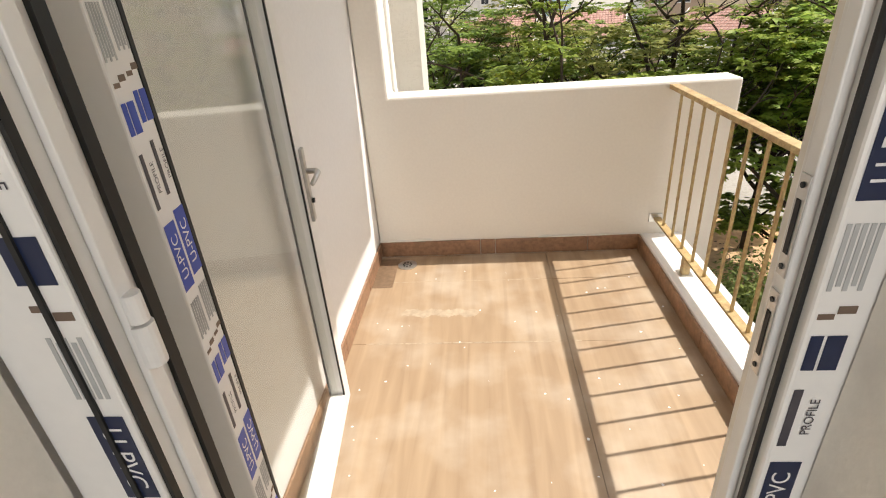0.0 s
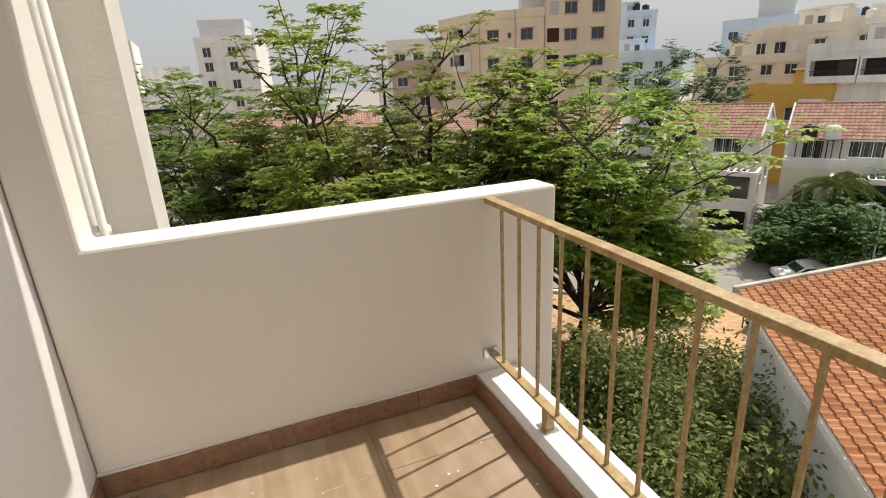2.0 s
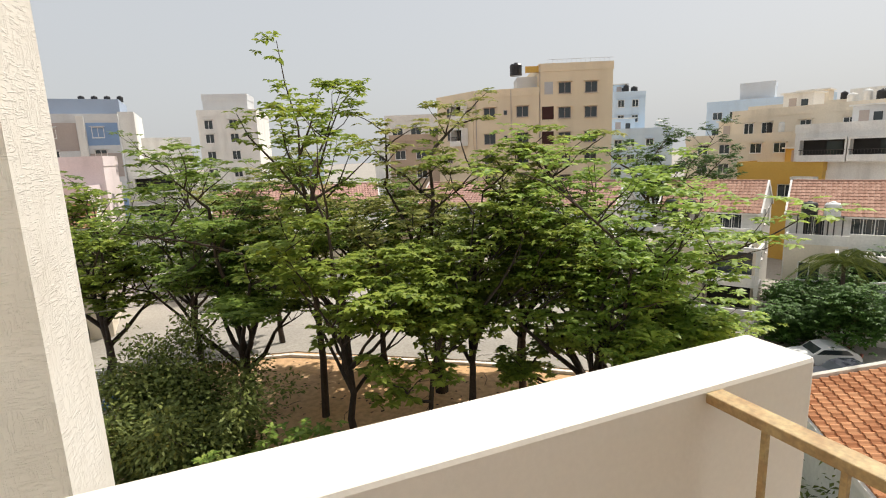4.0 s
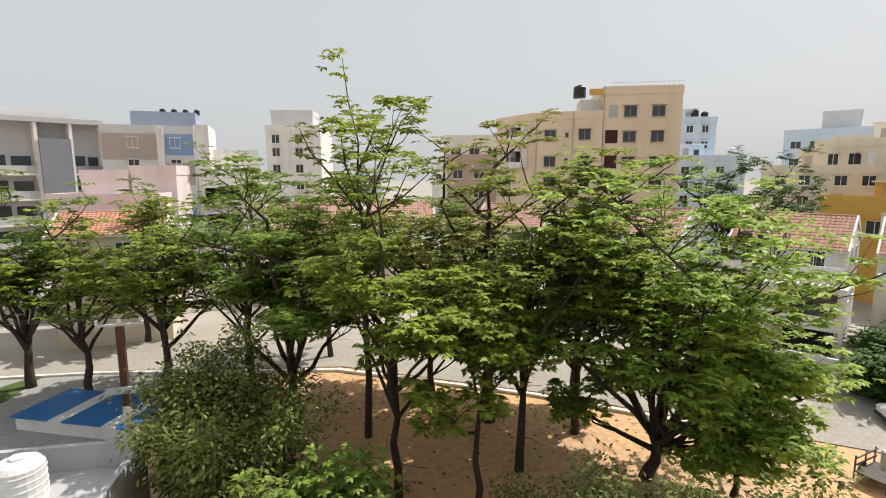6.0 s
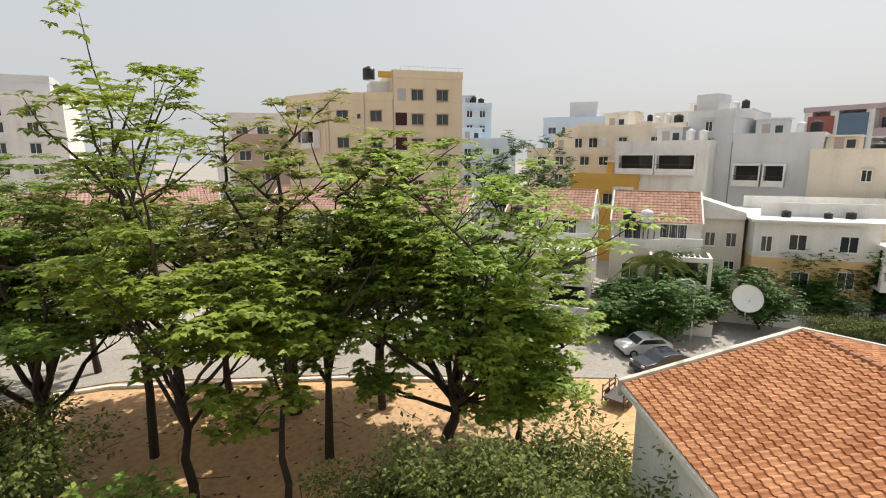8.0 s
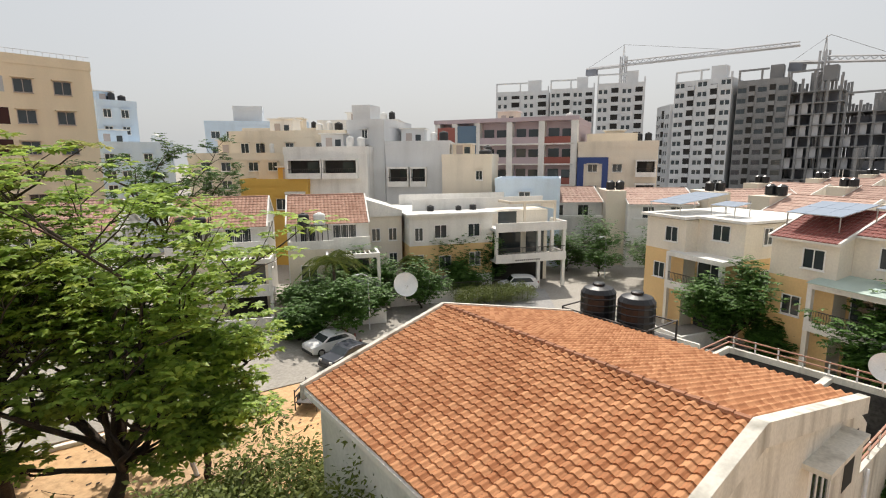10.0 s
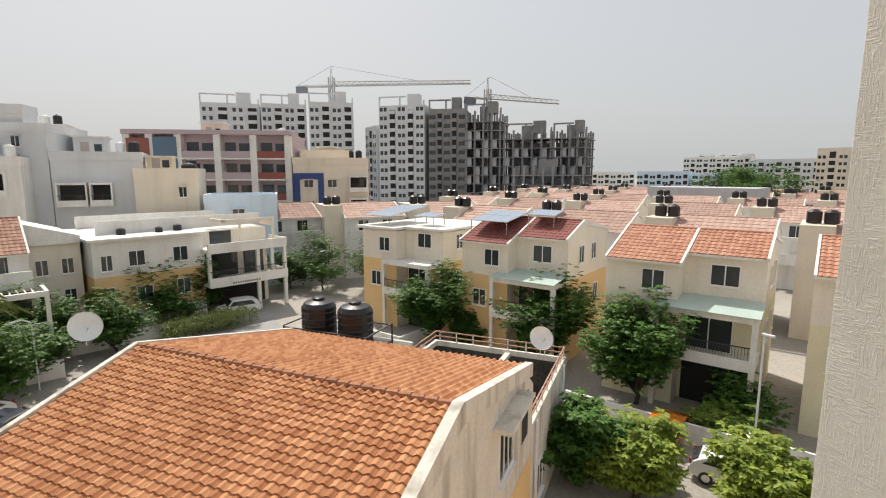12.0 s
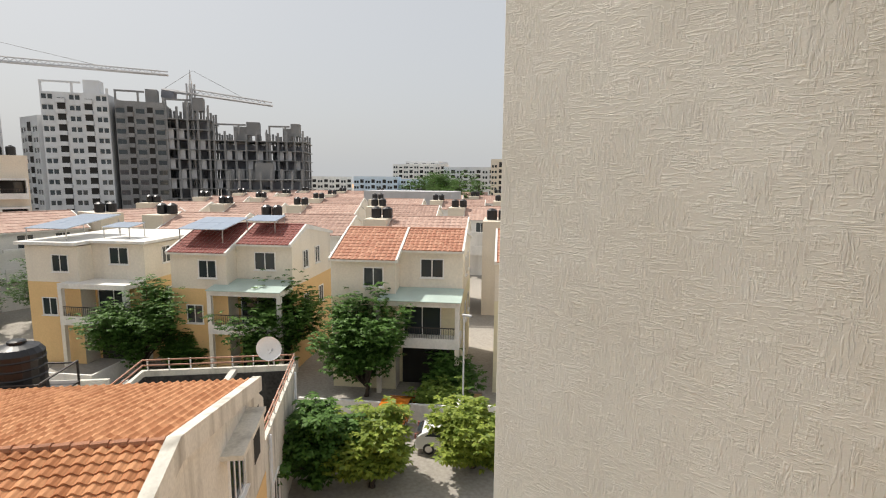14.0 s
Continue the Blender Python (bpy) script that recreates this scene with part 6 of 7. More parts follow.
def tree(at, height, spread, seed, label, leaf=LEAF_A, trunk_r=0.16, first=0.35, tiers=6, limbs=7, per=70, size=0.29, flat=0.30, lean=(0, 0), z0=G, fork=True, clump=0.75, twigs=4, top=None, name="tree", category="tree", low=0.30):
    """A tapered trunk, rising limbs that fork, and leaf clumps in loose tiers."""
    rng = np.random.default_rng(seed)
    t = thing(name, label, category, (at[0], at[1], z0))
    bm = bmesh.new()
    H = height
    ends = []
    base = H * first
    w = [np.array([0, 0, 0.0])]
    for k in range(1, 5):
        w.append(np.array([lean[0] * k / 4 + rng.normal() * 0.08, lean[1] * k / 4 + rng.normal() * 0.08, base * k / 4]))
    tube(bm, [tuple(p) for p in w], [trunk_r * (1.25 - 0.14 * k) for k in range(5)], 8)
    fork_p = w[-1]

    def limb(p, direction, length, r, depth):
        pts, cur, dd = [p], p.copy(), direction.copy()
        n = 4
        for k in range(n):
            dd = dd + rng.normal(size=3) * 0.16 + np.array([0, 0, 0.06])
            dd /= np.linalg.norm(dd)
            cur = cur + dd * length / n
            pts.append(cur.copy())
        tube(bm, [tuple(q) for q in pts], [r * (1 - 0.75 * k / n) for k in range(n + 1)], 5 if depth < 2 else 4, caps=False)
        if depth >= 2:
            ends.append(pts[-1])
            ends.append(pts[-2] + rng.normal(size=3) * 0.25)
            return
        for k in range(twigs if depth else 3):
            q = pts[2 + (k % 3)]
            a = rng.uniform(0, 2 * math.pi)
            side = np.array([math.cos(a), math.sin(a), rng.uniform(-0.05, 0.5)])
            nd = dd * 0.5 + side * 0.9
            nd /= np.linalg.norm(nd)
            limb(q, nd, length * rng.uniform(0.35, 0.6), r * 0.45, depth + 1)
        ends.append(pts[-1])

    for k in range(limbs):
        a = 2 * math.pi * k / limbs + rng.uniform(-0.3, 0.3)
        s = spread * rng.uniform(0.55, 1.0)
        hh = (H - base) * rng.uniform(low, 1.0)
        v = np.array([math.cos(a) * s, math.sin(a) * s, hh])
        start = fork_p if k % 2 == 0 else w[3]
        limb(start.copy(), v / np.linalg.norm(v), np.linalg.norm(v) * 0.92, trunk_r * 0.62, 0)
    limb(fork_p.copy(), np.array([rng.normal() * 0.1, rng.normal() * 0.1, 1.0]), (H - base) * 0.95, trunk_r * 0.8, 0)
    part("trunk", bm, BARK, t, "grey-brown trunk and branches", smooth=True)
    E = np.array(ends)
    rad = rng.uniform(0.6, 1.25, len(E)) * clump
    V, F = leaf_cloud(rng, E, rad, per, size, flat) if leaf is LEAF_C else rosettes(rng, E, rad, per, size, flat)
    quick_mesh("crown", V, F, leaf, t)
    return t


def sprout(at, pts, seed, label):
    """The thin leader that stands above the crowns, with sparse leaf tufts."""
    rng = np.random.default_rng(seed)
    t = thing("tree", label, "tree", (at[0], at[1], G))
    bm = bmesh.new()
    ends = []
    for line in pts:
        tube(bm, line, [0.07 * (1 - 0.8 * k / (len(line) - 1)) for k in range(len(line))], 5)
        for p in line[1:]:
            for k in range(4):
                ends.append(np.array(p) + rng.normal(size=3) * 0.3)
    tube(bm, [(0, 0, 0), (0.1, 0, 3), (0.0, 0.1, 6.5), (0, 0, 10.0)], [0.2, 0.17, 0.14, 0.09], 7)
    part("trunk", bm, BARK, t)
    V, F = rosettes(rng, np.array(ends), np.full(len(ends), 0.46), 30, 0.30, 0.7)
    quick_mesh("crown", V, F, LEAF_A, t)


TL = "park tree with tiers of fine bright green leaves"
tree((3.7, 21.0), 12.4, 3.9, 21, TL, LEAF_A, 0.15, 0.36, per=85, flat=0.26)
tree((9.4, 25.9), 12.9, 4.5, 22, "thick-trunked park tree, its crown flushing reddish", LEAF_D, 0.30, 0.36, per=75, flat=0.26)
tree((9.0, 21.3), 11.4, 3.2, 23, TL, LEAF_A, 0.17, 0.4, per=75)
tree((6.3, 19.1), 8.0, 1.8, 24, "slender young park tree with sparse pale leaves", LEAF_A, 0.12, 0.55, limbs=5, per=40)
tree((-0.2, 27.6), 10.8, 4.2, 25, "forked park tree with a dense mid-green crown", LEAF_B, 0.24, 0.30, per=95)
tree((-7.0, 33.0), 9.2, 4.0, 26, "spreading park tree with a flat bright crown", LEAF_A, 0.22, 0.45, per=70, flat=0.3)
tree((13.8, 19.3), 10.2, 5.3, 27, "broad park tree with dense layered green foliage", LEAF_L, 0.24, 0.16, limbs=17, per=85, clump=0.9, lean=(0.5, -0.1), low=-0.08)
tree((16.0, 16.9), 6.6, 2.6, 28, "small park tree with bright layered foliage", LEAF_L, 0.12, 0.25, limbs=7, per=80, clump=0.8)
tree((13.0, 23.5), 10.4, 3.6, 29, TL, LEAF_A, 0.18, 0.4, per=75)
tree((15.0, 27.0), 9.6, 3.4, 36, TL, LEAF_B, 0.18, 0.4, per=65)
tree((5.2, 31.0), 11.0, 4.0, 30, TL, LEAF_D, 0.2, 0.4, per=70)
tree((-15.4, 37.5), 9.8, 3.8, 31, "dark leafy tree beside the yard lane", LEAF_B, 0.25, 0.3, per=75)
tree((-11.0, 45.0), 8.4, 3.6, 32, TL, LEAF_B, 0.2, 0.4, per=55)
tree((-4.0, 62.0), 13.0, 4.5, 33, "dark tree between the white houses", LEAF_B, 0.25, 0.35, per=60, size=0.26)
tree((43.0, 43.5), 11.8, 3.2, 34, "tall dark tree beside the blue building", LEAF_E, 0.3, 0.2, per=120, size=0.28, flat=0.6)
tree((-11.5, 35.0), 8.6, 3.4, 35, TL, LEAF_A, 0.2, 0.4, per=55)
for i, (x, y, hh, sp, lf) in enumerate(((-2.6, 33.0, 10.6, 3.6, LEAF_B), (7.4, 29.6, 11.8, 3.4, LEAF_B), (2.2, 37.6, 10.2, 3.4, LEAF_D))):
    tree((x, y), hh, sp, 150 + i, TL, lf, 0.16, 0.42, per=62, flat=0.26)
for i, (x, y) in enumerate(((7.5, 57.5), (-2.5, 52.5), (-1.0, 66.0))):
    villa_side("white villa with a faded red roof behind trees", (x, y), -12, TILE_P)
sprout((3.2, 26.0), [[(0, 0, 10), (-0.2, 0, 12), (-0.1, 0, 14.0), (-0.5, 0, 15.8), (-0.7, 0, 17.6)], [(0, 0, 10), (0.6, 0, 12), (1.2, 0, 13.6), (1.9, 0.2, 15.0), (2.9, 0, 16.0)], [(-0.2, 0, 11.0), (-1.2, 0, 12.4), (-2.2, 0, 13.6), (-2.6, 0.2, 14.6)], [(-0.3, 0, 12.4), (0.4, 0, 14.0), (0.9, 0, 15.4)], [(0, 0, 10.6), (1.9, 0, 11.6), (3.3, 0, 12.8)], [(0, 0, 11.0), (-0.7, 0, 13.0), (-0.9, 0.1, 14.8)], [(0, 0, 10), (1.5, 0.5, 11.2), (2.4, 0.3, 13.2)]], 5, "thin leading shoots with leaf tufts standing above the crowns")
for i, (x, y, hh, sp) in enumerate(((-3.1, 21.4, 4.6, 1.0), (-1.9, 18.4, 4.2, 1.4), (-2.6, 22.5, 4.6, 1.2), (0.6, 16.2, 3.2, 1.7))):
    tree((x, y), hh, sp, 50 + i, "dense bamboo-like thicket of dry olive leaves beneath the trees" if i != 3 else "low green thicket below the balcony", LEAF_C if i != 3 else LEAF_B, 0.06, 0.12, limbs=10, per=60, size=0.2, flat=0.9, name="shrub", category="shrub")
for i, (x, y, hh, sp) in enumerate(((10.2, 12.4, 2.5, 2.2), (12.6, 13.4, 1.7, 1.3), (7.4, 9.8, 4.2, 2.2), (10.2, 9.4, 4.4, 2.0), (8.2, 6.2, 4.6, 1.9), (10.6, 7.4, 4.0, 1.7), (6.0, 4.6, 4.8, 1.8), (8.4, 14.0, 2.8, 2.0), (4.8, 11.6, 3.2, 2.0), (11.8, 10.4, 3.2, 1.8))):
    tree((x, y), hh, sp, 60 + i, "feathery yellow-green thicket below the balcony", LEAF_C, 0.05, 0.1, limbs=9, per=70, size=0.17, flat=0.9, name="shrub", category="shrub")
for i, (x, y, hh, sp, lf) in enumerate(((36.9, -6.4, 4.7, 2.1, LEAF_E), (30.6, -12.3, 4.6, 2.2, LEAF_E), (24.0, -14.5, 4.9, 1.6, LEAF_E), (16.8, -9.4, 2.4, 1.3, LEAF_A), (18.2, -7.8, 2.8, 0.9, LEAF_E), (14.8, -13.4, 2.3, 1.1, LEAF_A), (19.7, -16.2, 0.9, 1.0, LEAF_B), (25.6, -15.6, 3.2, 1.2, LEAF_E), (35.4, -8.6, 2.0, 1.0, LEAF_E))):
    tree((x, y), hh, sp, 70 + i, "round-crowned dark green garden tree in front of the villas" if i < 3 else "bright young mango tree beside the lane", lf, 0.12, 0.16, limbs=14, per=80, size=0.22, flat=0.9, clump=0.7 if hh > 3.1 else 0.45)
for i, (x, y, hh, sp) in enumerate(((40.5, 20.5, 4.2, 1.5), (47.0, 15.0, 4.4, 1.6), (49.5, 11.8, 4.2, 1.0), (56.5, 1.5, 5.2, 2.6), (55.0, -4.0, 4.6, 2.2), (37.5, 22.0, 3.4, 1.8), (31.6, 18.9, 3.5, 1.5), (20.5, -17.6, 1.6, 1.1), (33.6, 21.8, 2.6, 1.6), (40.6, 16.2, 3.0, 1.8), (36.0, 19.0, 2.5, 1.6), (38.9, 19.8, 3.0, 1.5), (35.2, 24.0, 2.4, 1.5), (31.0, 22.2, 1.8, 1.3), (45.5, 13.5, 2.2, 1.1), (58.2, 4.8, 3.8, 1.7), (53.0, -6.5, 3.4, 1.6))):
    tree((x, y), hh, sp, 90 + i, "small leafy garden tree in a villa forecourt", LEAF_E, 0.08, 0.2, limbs=8, per=60, size=0.2, flat=0.8)
for i in range(14):
    rr = random.Random(200 + i)
    x, y = 100 + i * 9, -95 - i * 9 + rr.uniform(-8, 8)
    tree((x + rr.uniform(-6, 6), y), rr.uniform(10, 13), 6, 120 + i, "hazy tree mass between the far villa rows", LEAF_E, 0.3, 0.3, limbs=7, per=26, size=0.6, flat=0.7, twigs=3, clump=1.6)


def hedge():
    h = thing("hedge", "clipped yellow-green rounded hedge beside the forecourt", "hedge", (43.8, 10.6, G), -58)
    rng = np.random.default_rng(3)
    C = np.stack([rng.uniform(-3.6, 3.6, 260), rng.uniform(-1.3, 1.3, 260), rng.uniform(0.5, 1.5, 260)], 1)
    V, F = leaf_cloud(rng, C, np.full(260, 0.4), 45, 0.14, 0.8, 0)
    quick_mesh("leaves", V, F, LEAF_C, h)
    bm = bmesh.new()
    for k in range(14):
        tube(bm, [(-3.4 + k * 0.52, 0, 0), (-3.4 + k * 0.52, 0.1, 1.2)], 0.03, 5)
    part("stems", bm, BARK, h)


hedge()


def palm(at, height, label, seed, n=16, L=2.6):
    rng = np.random.default_rng(seed)
    t = thing("palm_tree", label, "palm tree", (at[0], at[1], G))
    bm = bmesh.new()
    tube(bm, [(0, 0, 0), (0.1, 0, height * 0.5), (0.15, 0.1, height)], [0.17, 0.13, 0.11], 8)
    part("trunk", bm, BARK, t)
    Vs, Fs, b = [], [], 0
    bm = bmesh.new()
    for k in range(n):
        a = 2 * math.pi * k / n + rng.uniform(-0.2, 0.2)
        e = rng.uniform(0.1, 1.1)
        pts = []
        for i in range(9):
            s = i / 8
            r = L * s
            pts.append(np.array([0.15 + math.cos(a) * r * math.cos(e) , 0.1 + math.sin(a) * r * math.cos(e), height + r * math.sin(e) - 1.5 * s * s * L * 0.5]))
        tube(bm, [tuple(p) for p in pts], [0.025 * (1 - s / 10) for s in range(9)], 4, caps=False)
        side = np.array([-math.sin(a), math.cos(a), 0])
        for i in range(1, 40):
            s = i / 40 * 8
            j = int(s)
            p = pts[j] + (pts[min(j + 1, 8)] - pts[j]) * (s - j)
            ll = 0.65 * math.sin(math.pi * (0.12 + 0.86 * i / 40)) + 0.1
            for q in (-1, 1):
                d = side * q * 0.8 + (pts[min(j + 1, 8)] - pts[j]) * 1.2 + np.array([0, 0, -0.45 + rng.normal() * 0.1])
                d /= np.linalg.norm(d)
                wv = np.array([0, 0, 0.022]) + (pts[min(j + 1, 8)] - pts[j]) * 0.05
                tip = p + d * ll
                m = p + d * ll * 0.5
                Vs += [p, m + wv, tip, m - wv]
    part("fronds", bm, LEAF_C, t)
    V = np.array(Vs)
    F = np.arange(len(V)).reshape(-1, 4)
    quick_mesh("leaflet_fringe", V, F, LEAF_C, t)["kind"] = "stuff"


palm((33.7, 20.6), 5.2, "coconut palm with arching dusty fronds in front of the villa", 1, 18, 3.1)
palm((42.6, 17.6), 3.6, "small palm with drooping fronds beside the lane", 2, 12, 2.0)
palm((-11.5, 48.0), 7.6, "short palm with grey-green fronds by the pink house", 3, 14, 2.4)


# ---- vehicles, posts and yard things ----
def car(label, at, yaw, body_m, suv=False):
    c = thing("car", label, "car", (at[0], at[1], G + 0.06), yaw)
    h = 1.62 if suv else 1.48
    L = 4.3 if suv else 3.8
    prof = [(0, 0.35), (0.02, 0.72), (0.12, 0.88), (0.95, 1.0), (1.45, h - 0.10), (1.9, h), (L - 1.0, h - 0.02), (L - 0.35, h - 0.35 if not suv else h - 0.2), (L - 0.08, 0.92), (L, 0.72), (L, 0.32), (L - 0.5, 0.26), (0.3, 0.26)]
    bm = bmesh.new()
    prism(bm, prof, -0.82, 0.82)
    part("body", bm, body_m, c, smooth=False, bevel=0.06)
    bm = bmesh.new()
    prism(bm, [(1.12, 1.02), (1.52, h - 0.14), (L - 0.95, h - 0.14), (L - 0.55, 1.02)], -0.832, 0.832)
    part("side_glass", bm, PANE, c)
    bm = bmesh.new()
    prism(bm, [(0.98, 1.03), (1.40, h - 0.12), (1.43, h - 0.10), (1.03, 1.03)], -0.7, 0.7)
    part("windscreen", bm, PANE, c)
    bm = bmesh.new()
    prism(bm, [(L - 0.08, 1.0), (L - 0.36, h - 0.32), (L - 0.33, h - 0.30), (L - 0.05, 1.0)], -0.68, 0.68)
    part("rear_window", bm, PANE, c)
    for x in (0.75, L - 0.75):
        for y in (-0.84, 0.64):
            wh = new("wheel")
            wh.parent = c
            wh.location = (x, y, 0.31)
            bm = bmesh.new()
            tube(bm, [(0, 0, 0), (0, 0.2, 0)], 0.31, 18)
            part("tyre", bm, BLACKP, wh)
            bm = bmesh.new()
            tube(bm, [(0, -0.008, 0), (0, 0.208, 0)], 0.19, 12)
            part("rim", bm, STEEL, wh)
    part("headlight", boxes((-0.01, 0.1, -0.75, -0.45, 0.68, 0.82)), LGREY, c)
    part("headlight", boxes((-0.01, 0.1, 0.45, 0.75, 0.68, 0.82)), LGREY, c)
    part("tail_light", boxes((L - 0.08, L + 0.01, -0.78, -0.6, 0.85, 1.1)), MAROON, c)
    part("tail_light", boxes((L - 0.08, L + 0.01, 0.6, 0.78, 0.85, 1.1)), MAROON, c)
    part("bumper", boxes((-0.05, 0.06, -0.78, 0.78, 0.3, 0.5), (L - 0.04, L + 0.05, -0.78, 0.78, 0.3, 0.5)), BLACKP, c)
    c.scale = (0.86, 0.86, 0.86)
    return c


CARW = mat("white_car_paint", (0.78, 0.78, 0.78), 0.25, vary=0.02)
CARO = mat("orange_car_paint", (0.55, 0.17, 0.02), 0.25, vary=0.05)
CARD = mat("dark_car_paint", (0.06, 0.065, 0.08), 0.25, vary=0.05)
car("white hatchback parked at the lane's edge", (28.4, 19.9), -32, CARW)
car("dark grey car parked at the lane's edge", (26.6, 17.6), -25, CARD)
car("orange hatchback parked before the villas, seen from behind", (21.3, -15.0), 126, CARO)
car("white sport utility car under the large house's balcony", (48.2, 10.8), -70, CARW, True)
car("dark blue car parked under the trees", (9.6, 40.2), -35, CARD)
car("white car half hidden by a young tree", (15.3, -14.9), 40, CARW)


def scooter(at, yaw, m, label):
    s = thing("scooter", label, "scooter", (at[0], at[1], G + 0.055), yaw)
    for x in (0, 1.2):
        bm = bmesh.new()
        tube(bm, [(x, -0.05, 0.22), (x, 0.05, 0.22)], 0.22, 14)
        part("wheel", bm, BLACKP, s)
    bm = bmesh.new()
    prism(bm, [(0.62, 0.3), (0.7, 0.68), (1.55, 0.74), (1.5, 0.45), (1.2, 0.36)], -0.15, 0.15)
    prism(bm, [(0.1, 0.3), (0.16, 0.9), (0.24, 0.9), (0.25, 0.34), (0.7, 0.3), (0.7, 0.22), (0.25, 0.22)], -0.17, 0.17)
    part("body", bm, m, s, bevel=0.03)
    part("seat", boxes((0.68, 1.4, -0.13, 0.13, 0.75, 0.83)), BLACKP, s, bevel=0.03)
    bm = bmesh.new()
    tube(bm, [(0.2, -0.3, 1.0), (0.14, 0, 0.98), (0.2, 0.3, 1.0)], 0.02, 6)
    tube(bm, [(0.15, 0, 0.9), (0.14, 0, 1.0)], 0.03, 6)
    part("handlebar", bm, BLACKP, s)


scooter((22.0, -10.4), -30, LGREY, "pale grey scooter parked in front of the villa row")
scooter((24.2, -9.3), -20, CARD, "dark scooter parked in front of the villa row")
scooter((50.6, 8.8), -60, CARD, "dark motorcycle beside the white car")


def lamp_post(at, h, yaw, label, curved=True):
    l = thing("street_lamp", label, "street lamp", (at[0], at[1], G), yaw)
    bm = bmesh.new()
    pts = [(0, 0, 0), (0, 0, h * 0.85), (0.1, 0, h * 0.95), (0.5, 0, h), (1.0, 0, h)] if curved else [(0, 0, 0), (0, 0, h)]
    tube(bm, pts, 0.05, 8)
    part("pole", bm, LGREY, l)
    part("lamp_head", boxes((0.9 if curved else -0.1, 1.4 if curved else 0.4, -0.09, 0.09, h - 0.07, h + 0.03)), LGREY, l, bevel=0.02)


lamp_post((34.4, 18.2), 4.4, 150, "curved grey street lamp at the lane")
lamp_post((55.5, 0.9), 4.6, 150, "curved grey street lamp beside the villas")
lamp_post((18.4, -16.7), 5.6, 200, "straight white street lamp post in a paved bed", False)


def planter_bed():
    p = thing("planting_bed", "brick-edged planting bed with a lamp post", "planting bed", (20.2, -17.2, G), 38)
    part("edging", boxes((-2.2, 2.2, -1.2, -1.05, 0, 0.3), (-2.2, 2.2, 1.05, 1.2, 0, 0.3), (-2.2, -2.05, -1.047, 1.047, 0, 0.3), (2.05, 2.2, -1.047, 1.047, 0, 0.3)), TAUPE, p)
    part("soil", boxes((-2.047, 2.047, -1.047, 1.047, 0, 0.2)), EARTH, p)


planter_bed()


def utility_pole():
    p = thing("utility_pole", "rusty steel utility pole with insulators and a concrete foot", "utility pole", (-7.2, 27.0, G))
    bm = bmesh.new()
    tube(bm, [(0, 0, 0), (0, 0, 2.6)], 0.2, 8)
    part("foot", bm, WHITE, p)
    part("mast", boxes((-0.14, 0.14, -0.14, 0.14, 2.6, 6.2)), mat("red_oxide_steel", (0.12, 0.045, 0.03), 0.7, vary=0.3, scale=5), p)
    part("crossarm", boxes((-0.9, 0.9, -0.05, 0.05, 6.203, 6.3), (-0.7, 0.7, -0.20, -0.143, 3.2, 3.5)), LGREY, p)
    for x in (-0.85, 0, 0.85):
        bm = bmesh.new()
        lathe(bm, [(0.05, 6.3), (0.09, 6.35), (0.05, 6.4), (0.09, 6.45), (0.03, 6.52)], 10, x, 0)
        part("insulator", bm, WHITEP, p)
    w = thing("wires", "thin overhead wires from the utility pole", "wire", (-7.2, 27.0, G), kind="structure")
    bm = bmesh.new()
    for x, (ex, ey, ez) in ((-0.85, (-40, 14, 6.5)), (0.85, (-38, 16, 6.5)), (0, (30, 14, 6.0))):
        tube(bm, [(x + (ex - x) * k / 8, ey * k / 8, 6.5 + (ez - 6.5) * k / 8 - 0.8 * math.sin(math.pi * k / 8)) for k in range(9)], 0.012, 4)
    part("wire", bm, RUSTY, w)


utility_pole()


def blue_sheets():
    b = thing("sheet_roof", "low shed roof of bright blue corrugated sheets with white gaps", "shed", (-9.9, 31.3, G), -27)
    m = mat("bright_blue_sheet", (0.04, 0.20, 0.50), 0.4, vary=0.15, scale=1)
    part("walls", boxes((-3.4, 3.2, -1.4, 1.6, 0, 0.75)), WHITE, b)
    for k in range(9):
        x = -3.5 + k * 0.76
        bm = bmesh.new()
        n = 6
        for j in range(n):
            box(bm, x + j * 0.12, x + j * 0.12 + 0.07, -1.6, 1.8, 0.80, 0.84)
        box(bm, x, x + 0.70, -1.6, 1.8, 0.77, 0.80)
        part("sheet", bm, m if k % 4 != 3 else WHITEP, b)


blue_sheets()
water_tank((-8.4, 20.8, -8.6), 0.7, 1.5, WHITEP, label="white plastic water tank on a low roof in the yard")
block("building", "low grey yard building with a flat stained roof", (-14.5, 19.0), (-5.6, 18.2), 4, -8.6, GREY)
block("building", "cream compound building at the yard's edge", (-26, 31.0), (-17.5, 35.5), 5, -7.6, CREAM, roofs=True)
strip("verge", [(-19, 33), (-16, 37.5), (-13.5, 40)], 2.4, G + 0.04, GRASSM, "rough green verge along the yard wall")


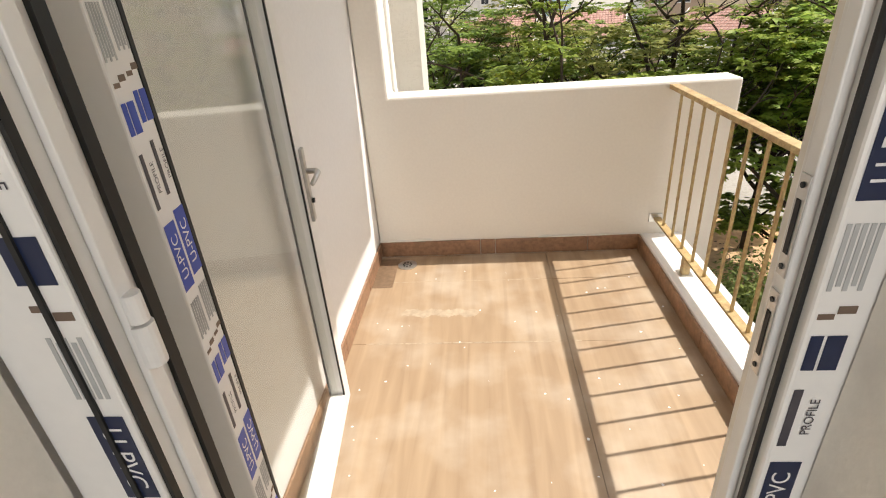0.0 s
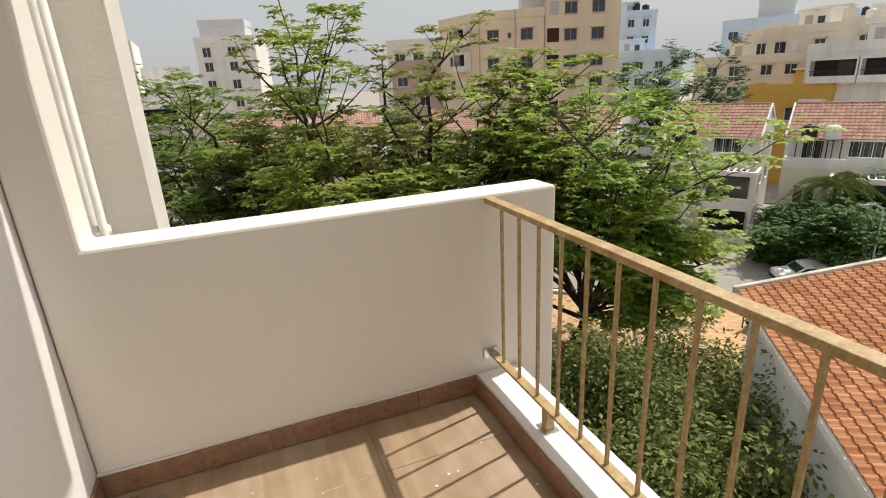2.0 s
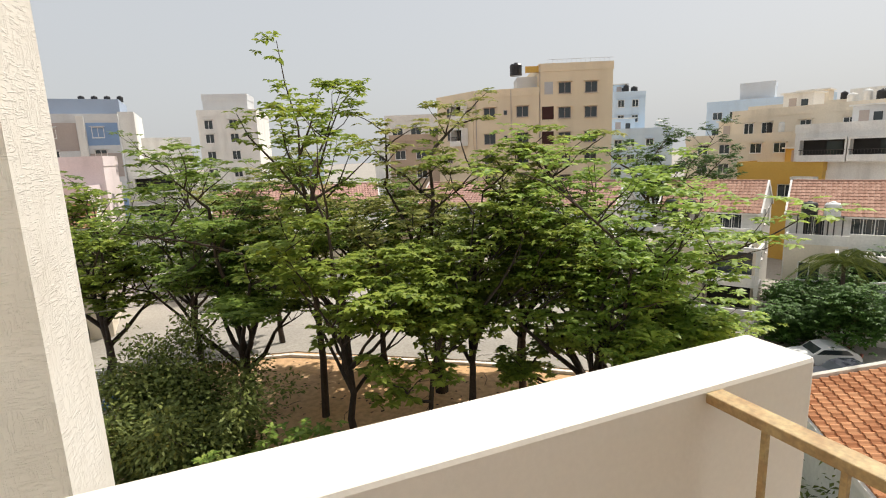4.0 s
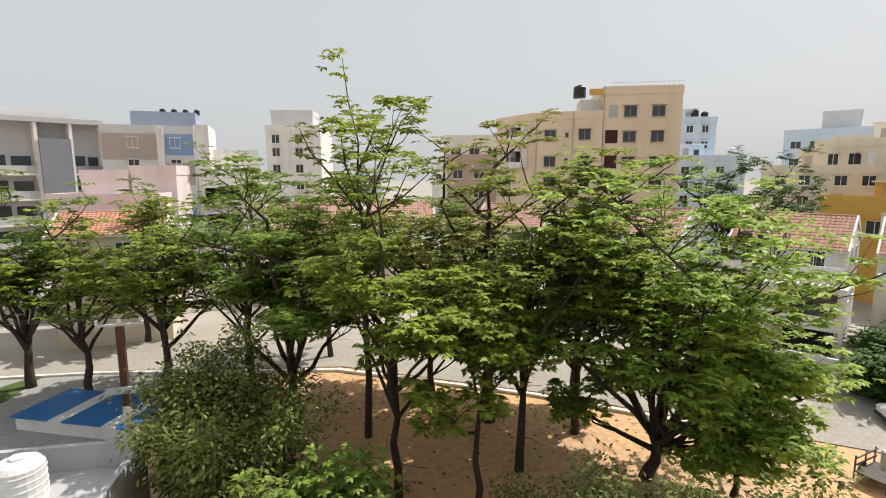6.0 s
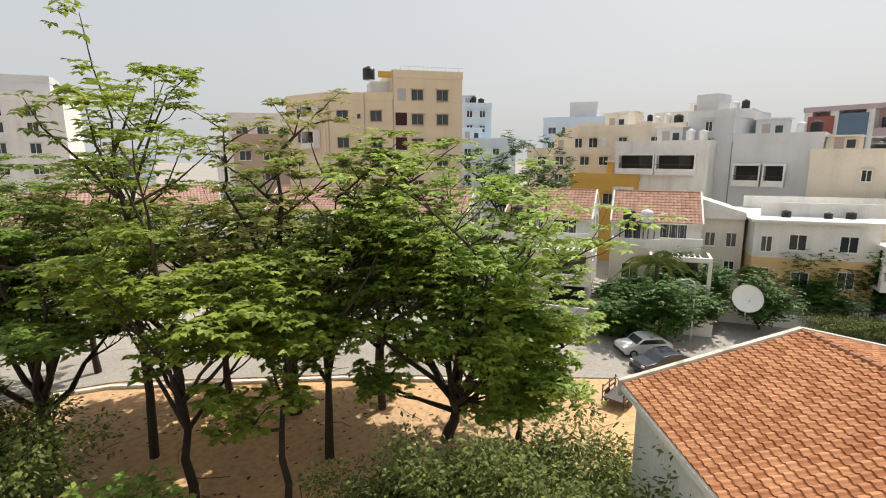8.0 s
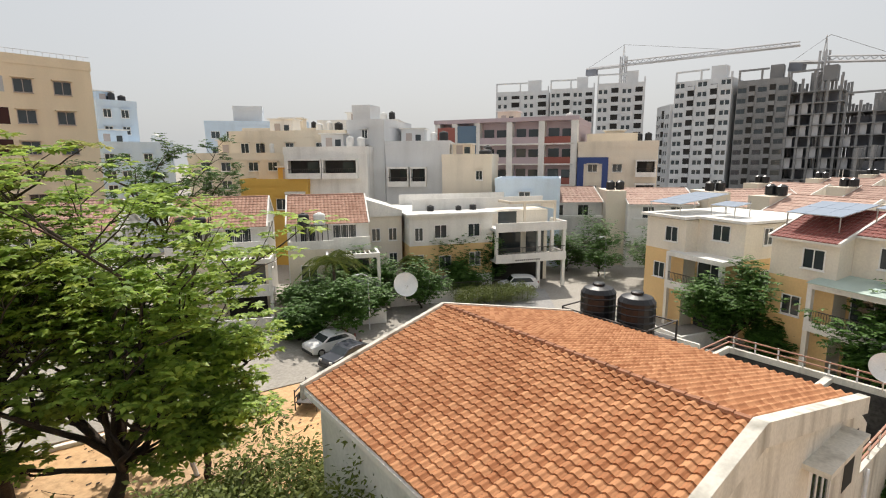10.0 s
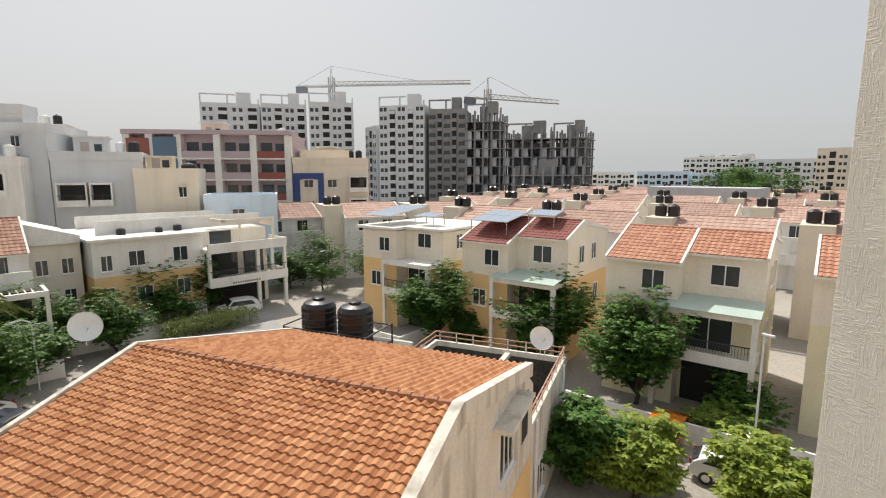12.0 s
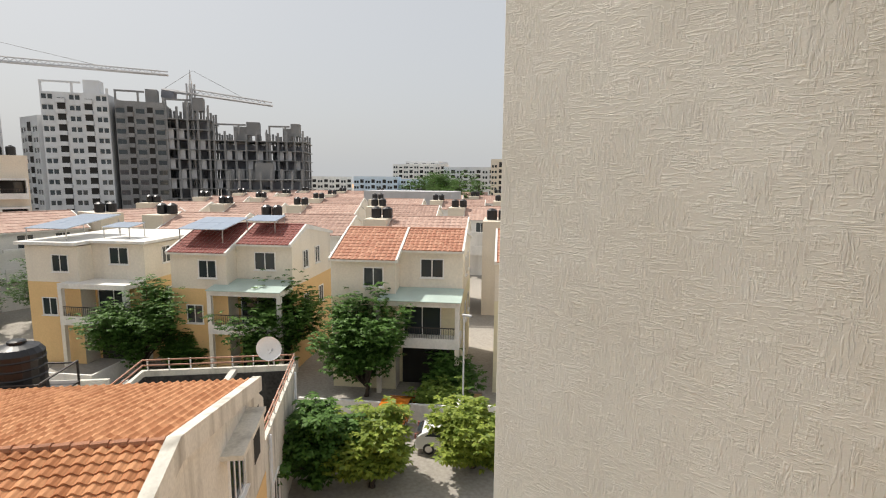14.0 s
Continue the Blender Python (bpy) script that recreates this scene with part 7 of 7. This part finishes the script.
def gate(at, yaw, label):
    g = thing("handcart", label, "cart", (at[0], at[1], G), yaw)
    bm = bmesh.new()
    for z in (0.5, 0.8, 1.1):
        box(bm, 0, 1.6, 0, 0.05, z, z + 0.05)
        box(bm, 0, 1.6, 1.0, 1.05, z, z + 0.05)
    for x in (0, 0.8, 1.55):
        box(bm, x, x + 0.05, -0.053, -0.003, 0.1, 1.2)
        box(bm, x, x + 0.05, 1.053, 1.1, 0.1, 1.2)
    box(bm, 0, 1.6, 0.053, 0.997, 0.5, 0.55)
    part("frame", bm, RUSTY, g)
    for y in (-0.1, 1.12):
        bm = bmesh.new()
        tube(bm, [(0.8, y, 0.35), (0.8, y + 0.05, 0.35)], 0.35, 16)
        part("wheel", bm, RUSTY, g)


gate((22.0, 15.6), 10, "dark steel-framed handcart on the bare ground")
w = thing("post", "leaning white-painted post on the bare earth", "post", (16.2, 17.7, G))
bm = bmesh.new()
tube(bm, [(0, 0, 0), (-0.35, 0.1, 1.5)], 0.09, 8)
part("post", bm, WHITE, w)
w = thing("post", "thin grey pole beside the tiled house", "post", (20.0, 13.6, G))
bm = bmesh.new()
tube(bm, [(0, 0, 0), (0, 0, 3.2)], 0.06, 8)
part("post", bm, LGREY, w)


def litter():
    rng = random.Random(9)
    bm = bmesh.new()
    for i in range(900):
        x, y = rng.uniform(-3, 22), rng.uniform(11, 34)
        r = rng.uniform(0.02, 0.09)
        a = rng.uniform(0, 6)
        vs = [bm.verts.new((x + r * math.cos(a + k * 1.57) * (1 if k % 2 else 1.8), y + r * math.sin(a + k * 1.57), G + 0.01 + 0.02 * (k % 2))) for k in range(4)]
        bm.faces.new(vs)
    for i in range(60):
        x, y, a, l = rng.uniform(-2, 20), rng.uniform(12, 30), rng.uniform(0, 6), rng.uniform(0.5, 1.8)
        tube(bm, [(x, y, G + 0.03), (x + l * 0.5 * math.cos(a), y + l * 0.5 * math.sin(a), G + 0.12), (x + l * math.cos(a + 0.2), y + l * math.sin(a + 0.2), G + 0.04)], 0.015, 4)
    o = part("ground_litter", bm, BARK, None)
    tagged(o, "dry leaves, twigs and small stones scattered on the bare earth", "litter", kind="stuff")


litter()


# ---- floor tiles of the balcony, last ----
def floor_tiles():
    f = thing("floor_tiles", "wood-look ceramic tiles on the balcony floor, dusty with cement", "floor", kind="structure")
    ys = [-2.4, -1.6, -0.4, 0.83, 2.03, 2.64, 2.985]
    xs = [-0.657, 0.45, 1.052]
    for j in range(len(ys) - 1):
        for i in range(2):
            if ys[j] < 0.15 and i == 1 and ys[j] < -0.5:
                pass
            part("tile", boxes((xs[i] + 0.001, xs[i + 1] - 0.001, ys[j] + 0.001, ys[j + 1] - 0.001, -0.010, 0.0 - 0.0006 * ((i + j) % 2))), WOODTILE, f)

    rng = random.Random(21)
    for name, rows in (("dust_line", [(-0.55 + k * 0.05, 2.03, 0.026, 0.006) for k in range(22)] + [(-0.5 + k * 0.05, 2.64, 0.026, 0.005) for k in range(18)]), ("plaster_smudge", [(-0.4 + k * 0.02, 2.30 + 0.012 * math.sin(k), 0.03, 0.035) for k in range(20)])):
        bm = bmesh.new()
        for x, y, a, b in rows:
            vs = [bm.verts.new((x + a * rng.uniform(0.7, 1.3) * math.cos(q * 0.785), y + b * rng.uniform(0.5, 1.3) * math.sin(q * 0.785), 0.0006 + 0.0004 * rng.random())) for q in range(8)]
            bm.faces.new(vs)
        part(name, bm, mat("cement_dust", (0.42, 0.33, 0.235), 0.9, vary=0.15, scale=8), f, "pale dusty cement residue")
    # Corner shadow laid on the tiles as a thin darker sheet.
    part("damp_patch", boxes((-0.655, -0.52, 2.58, 2.95, 0.0004, 0.001)), mat("shaded_tile", (0.20, 0.13, 0.08), 0.4, vary=0.2, scale=6), f, "darker tile colour painting the shadow in the corner")


floor_tiles()
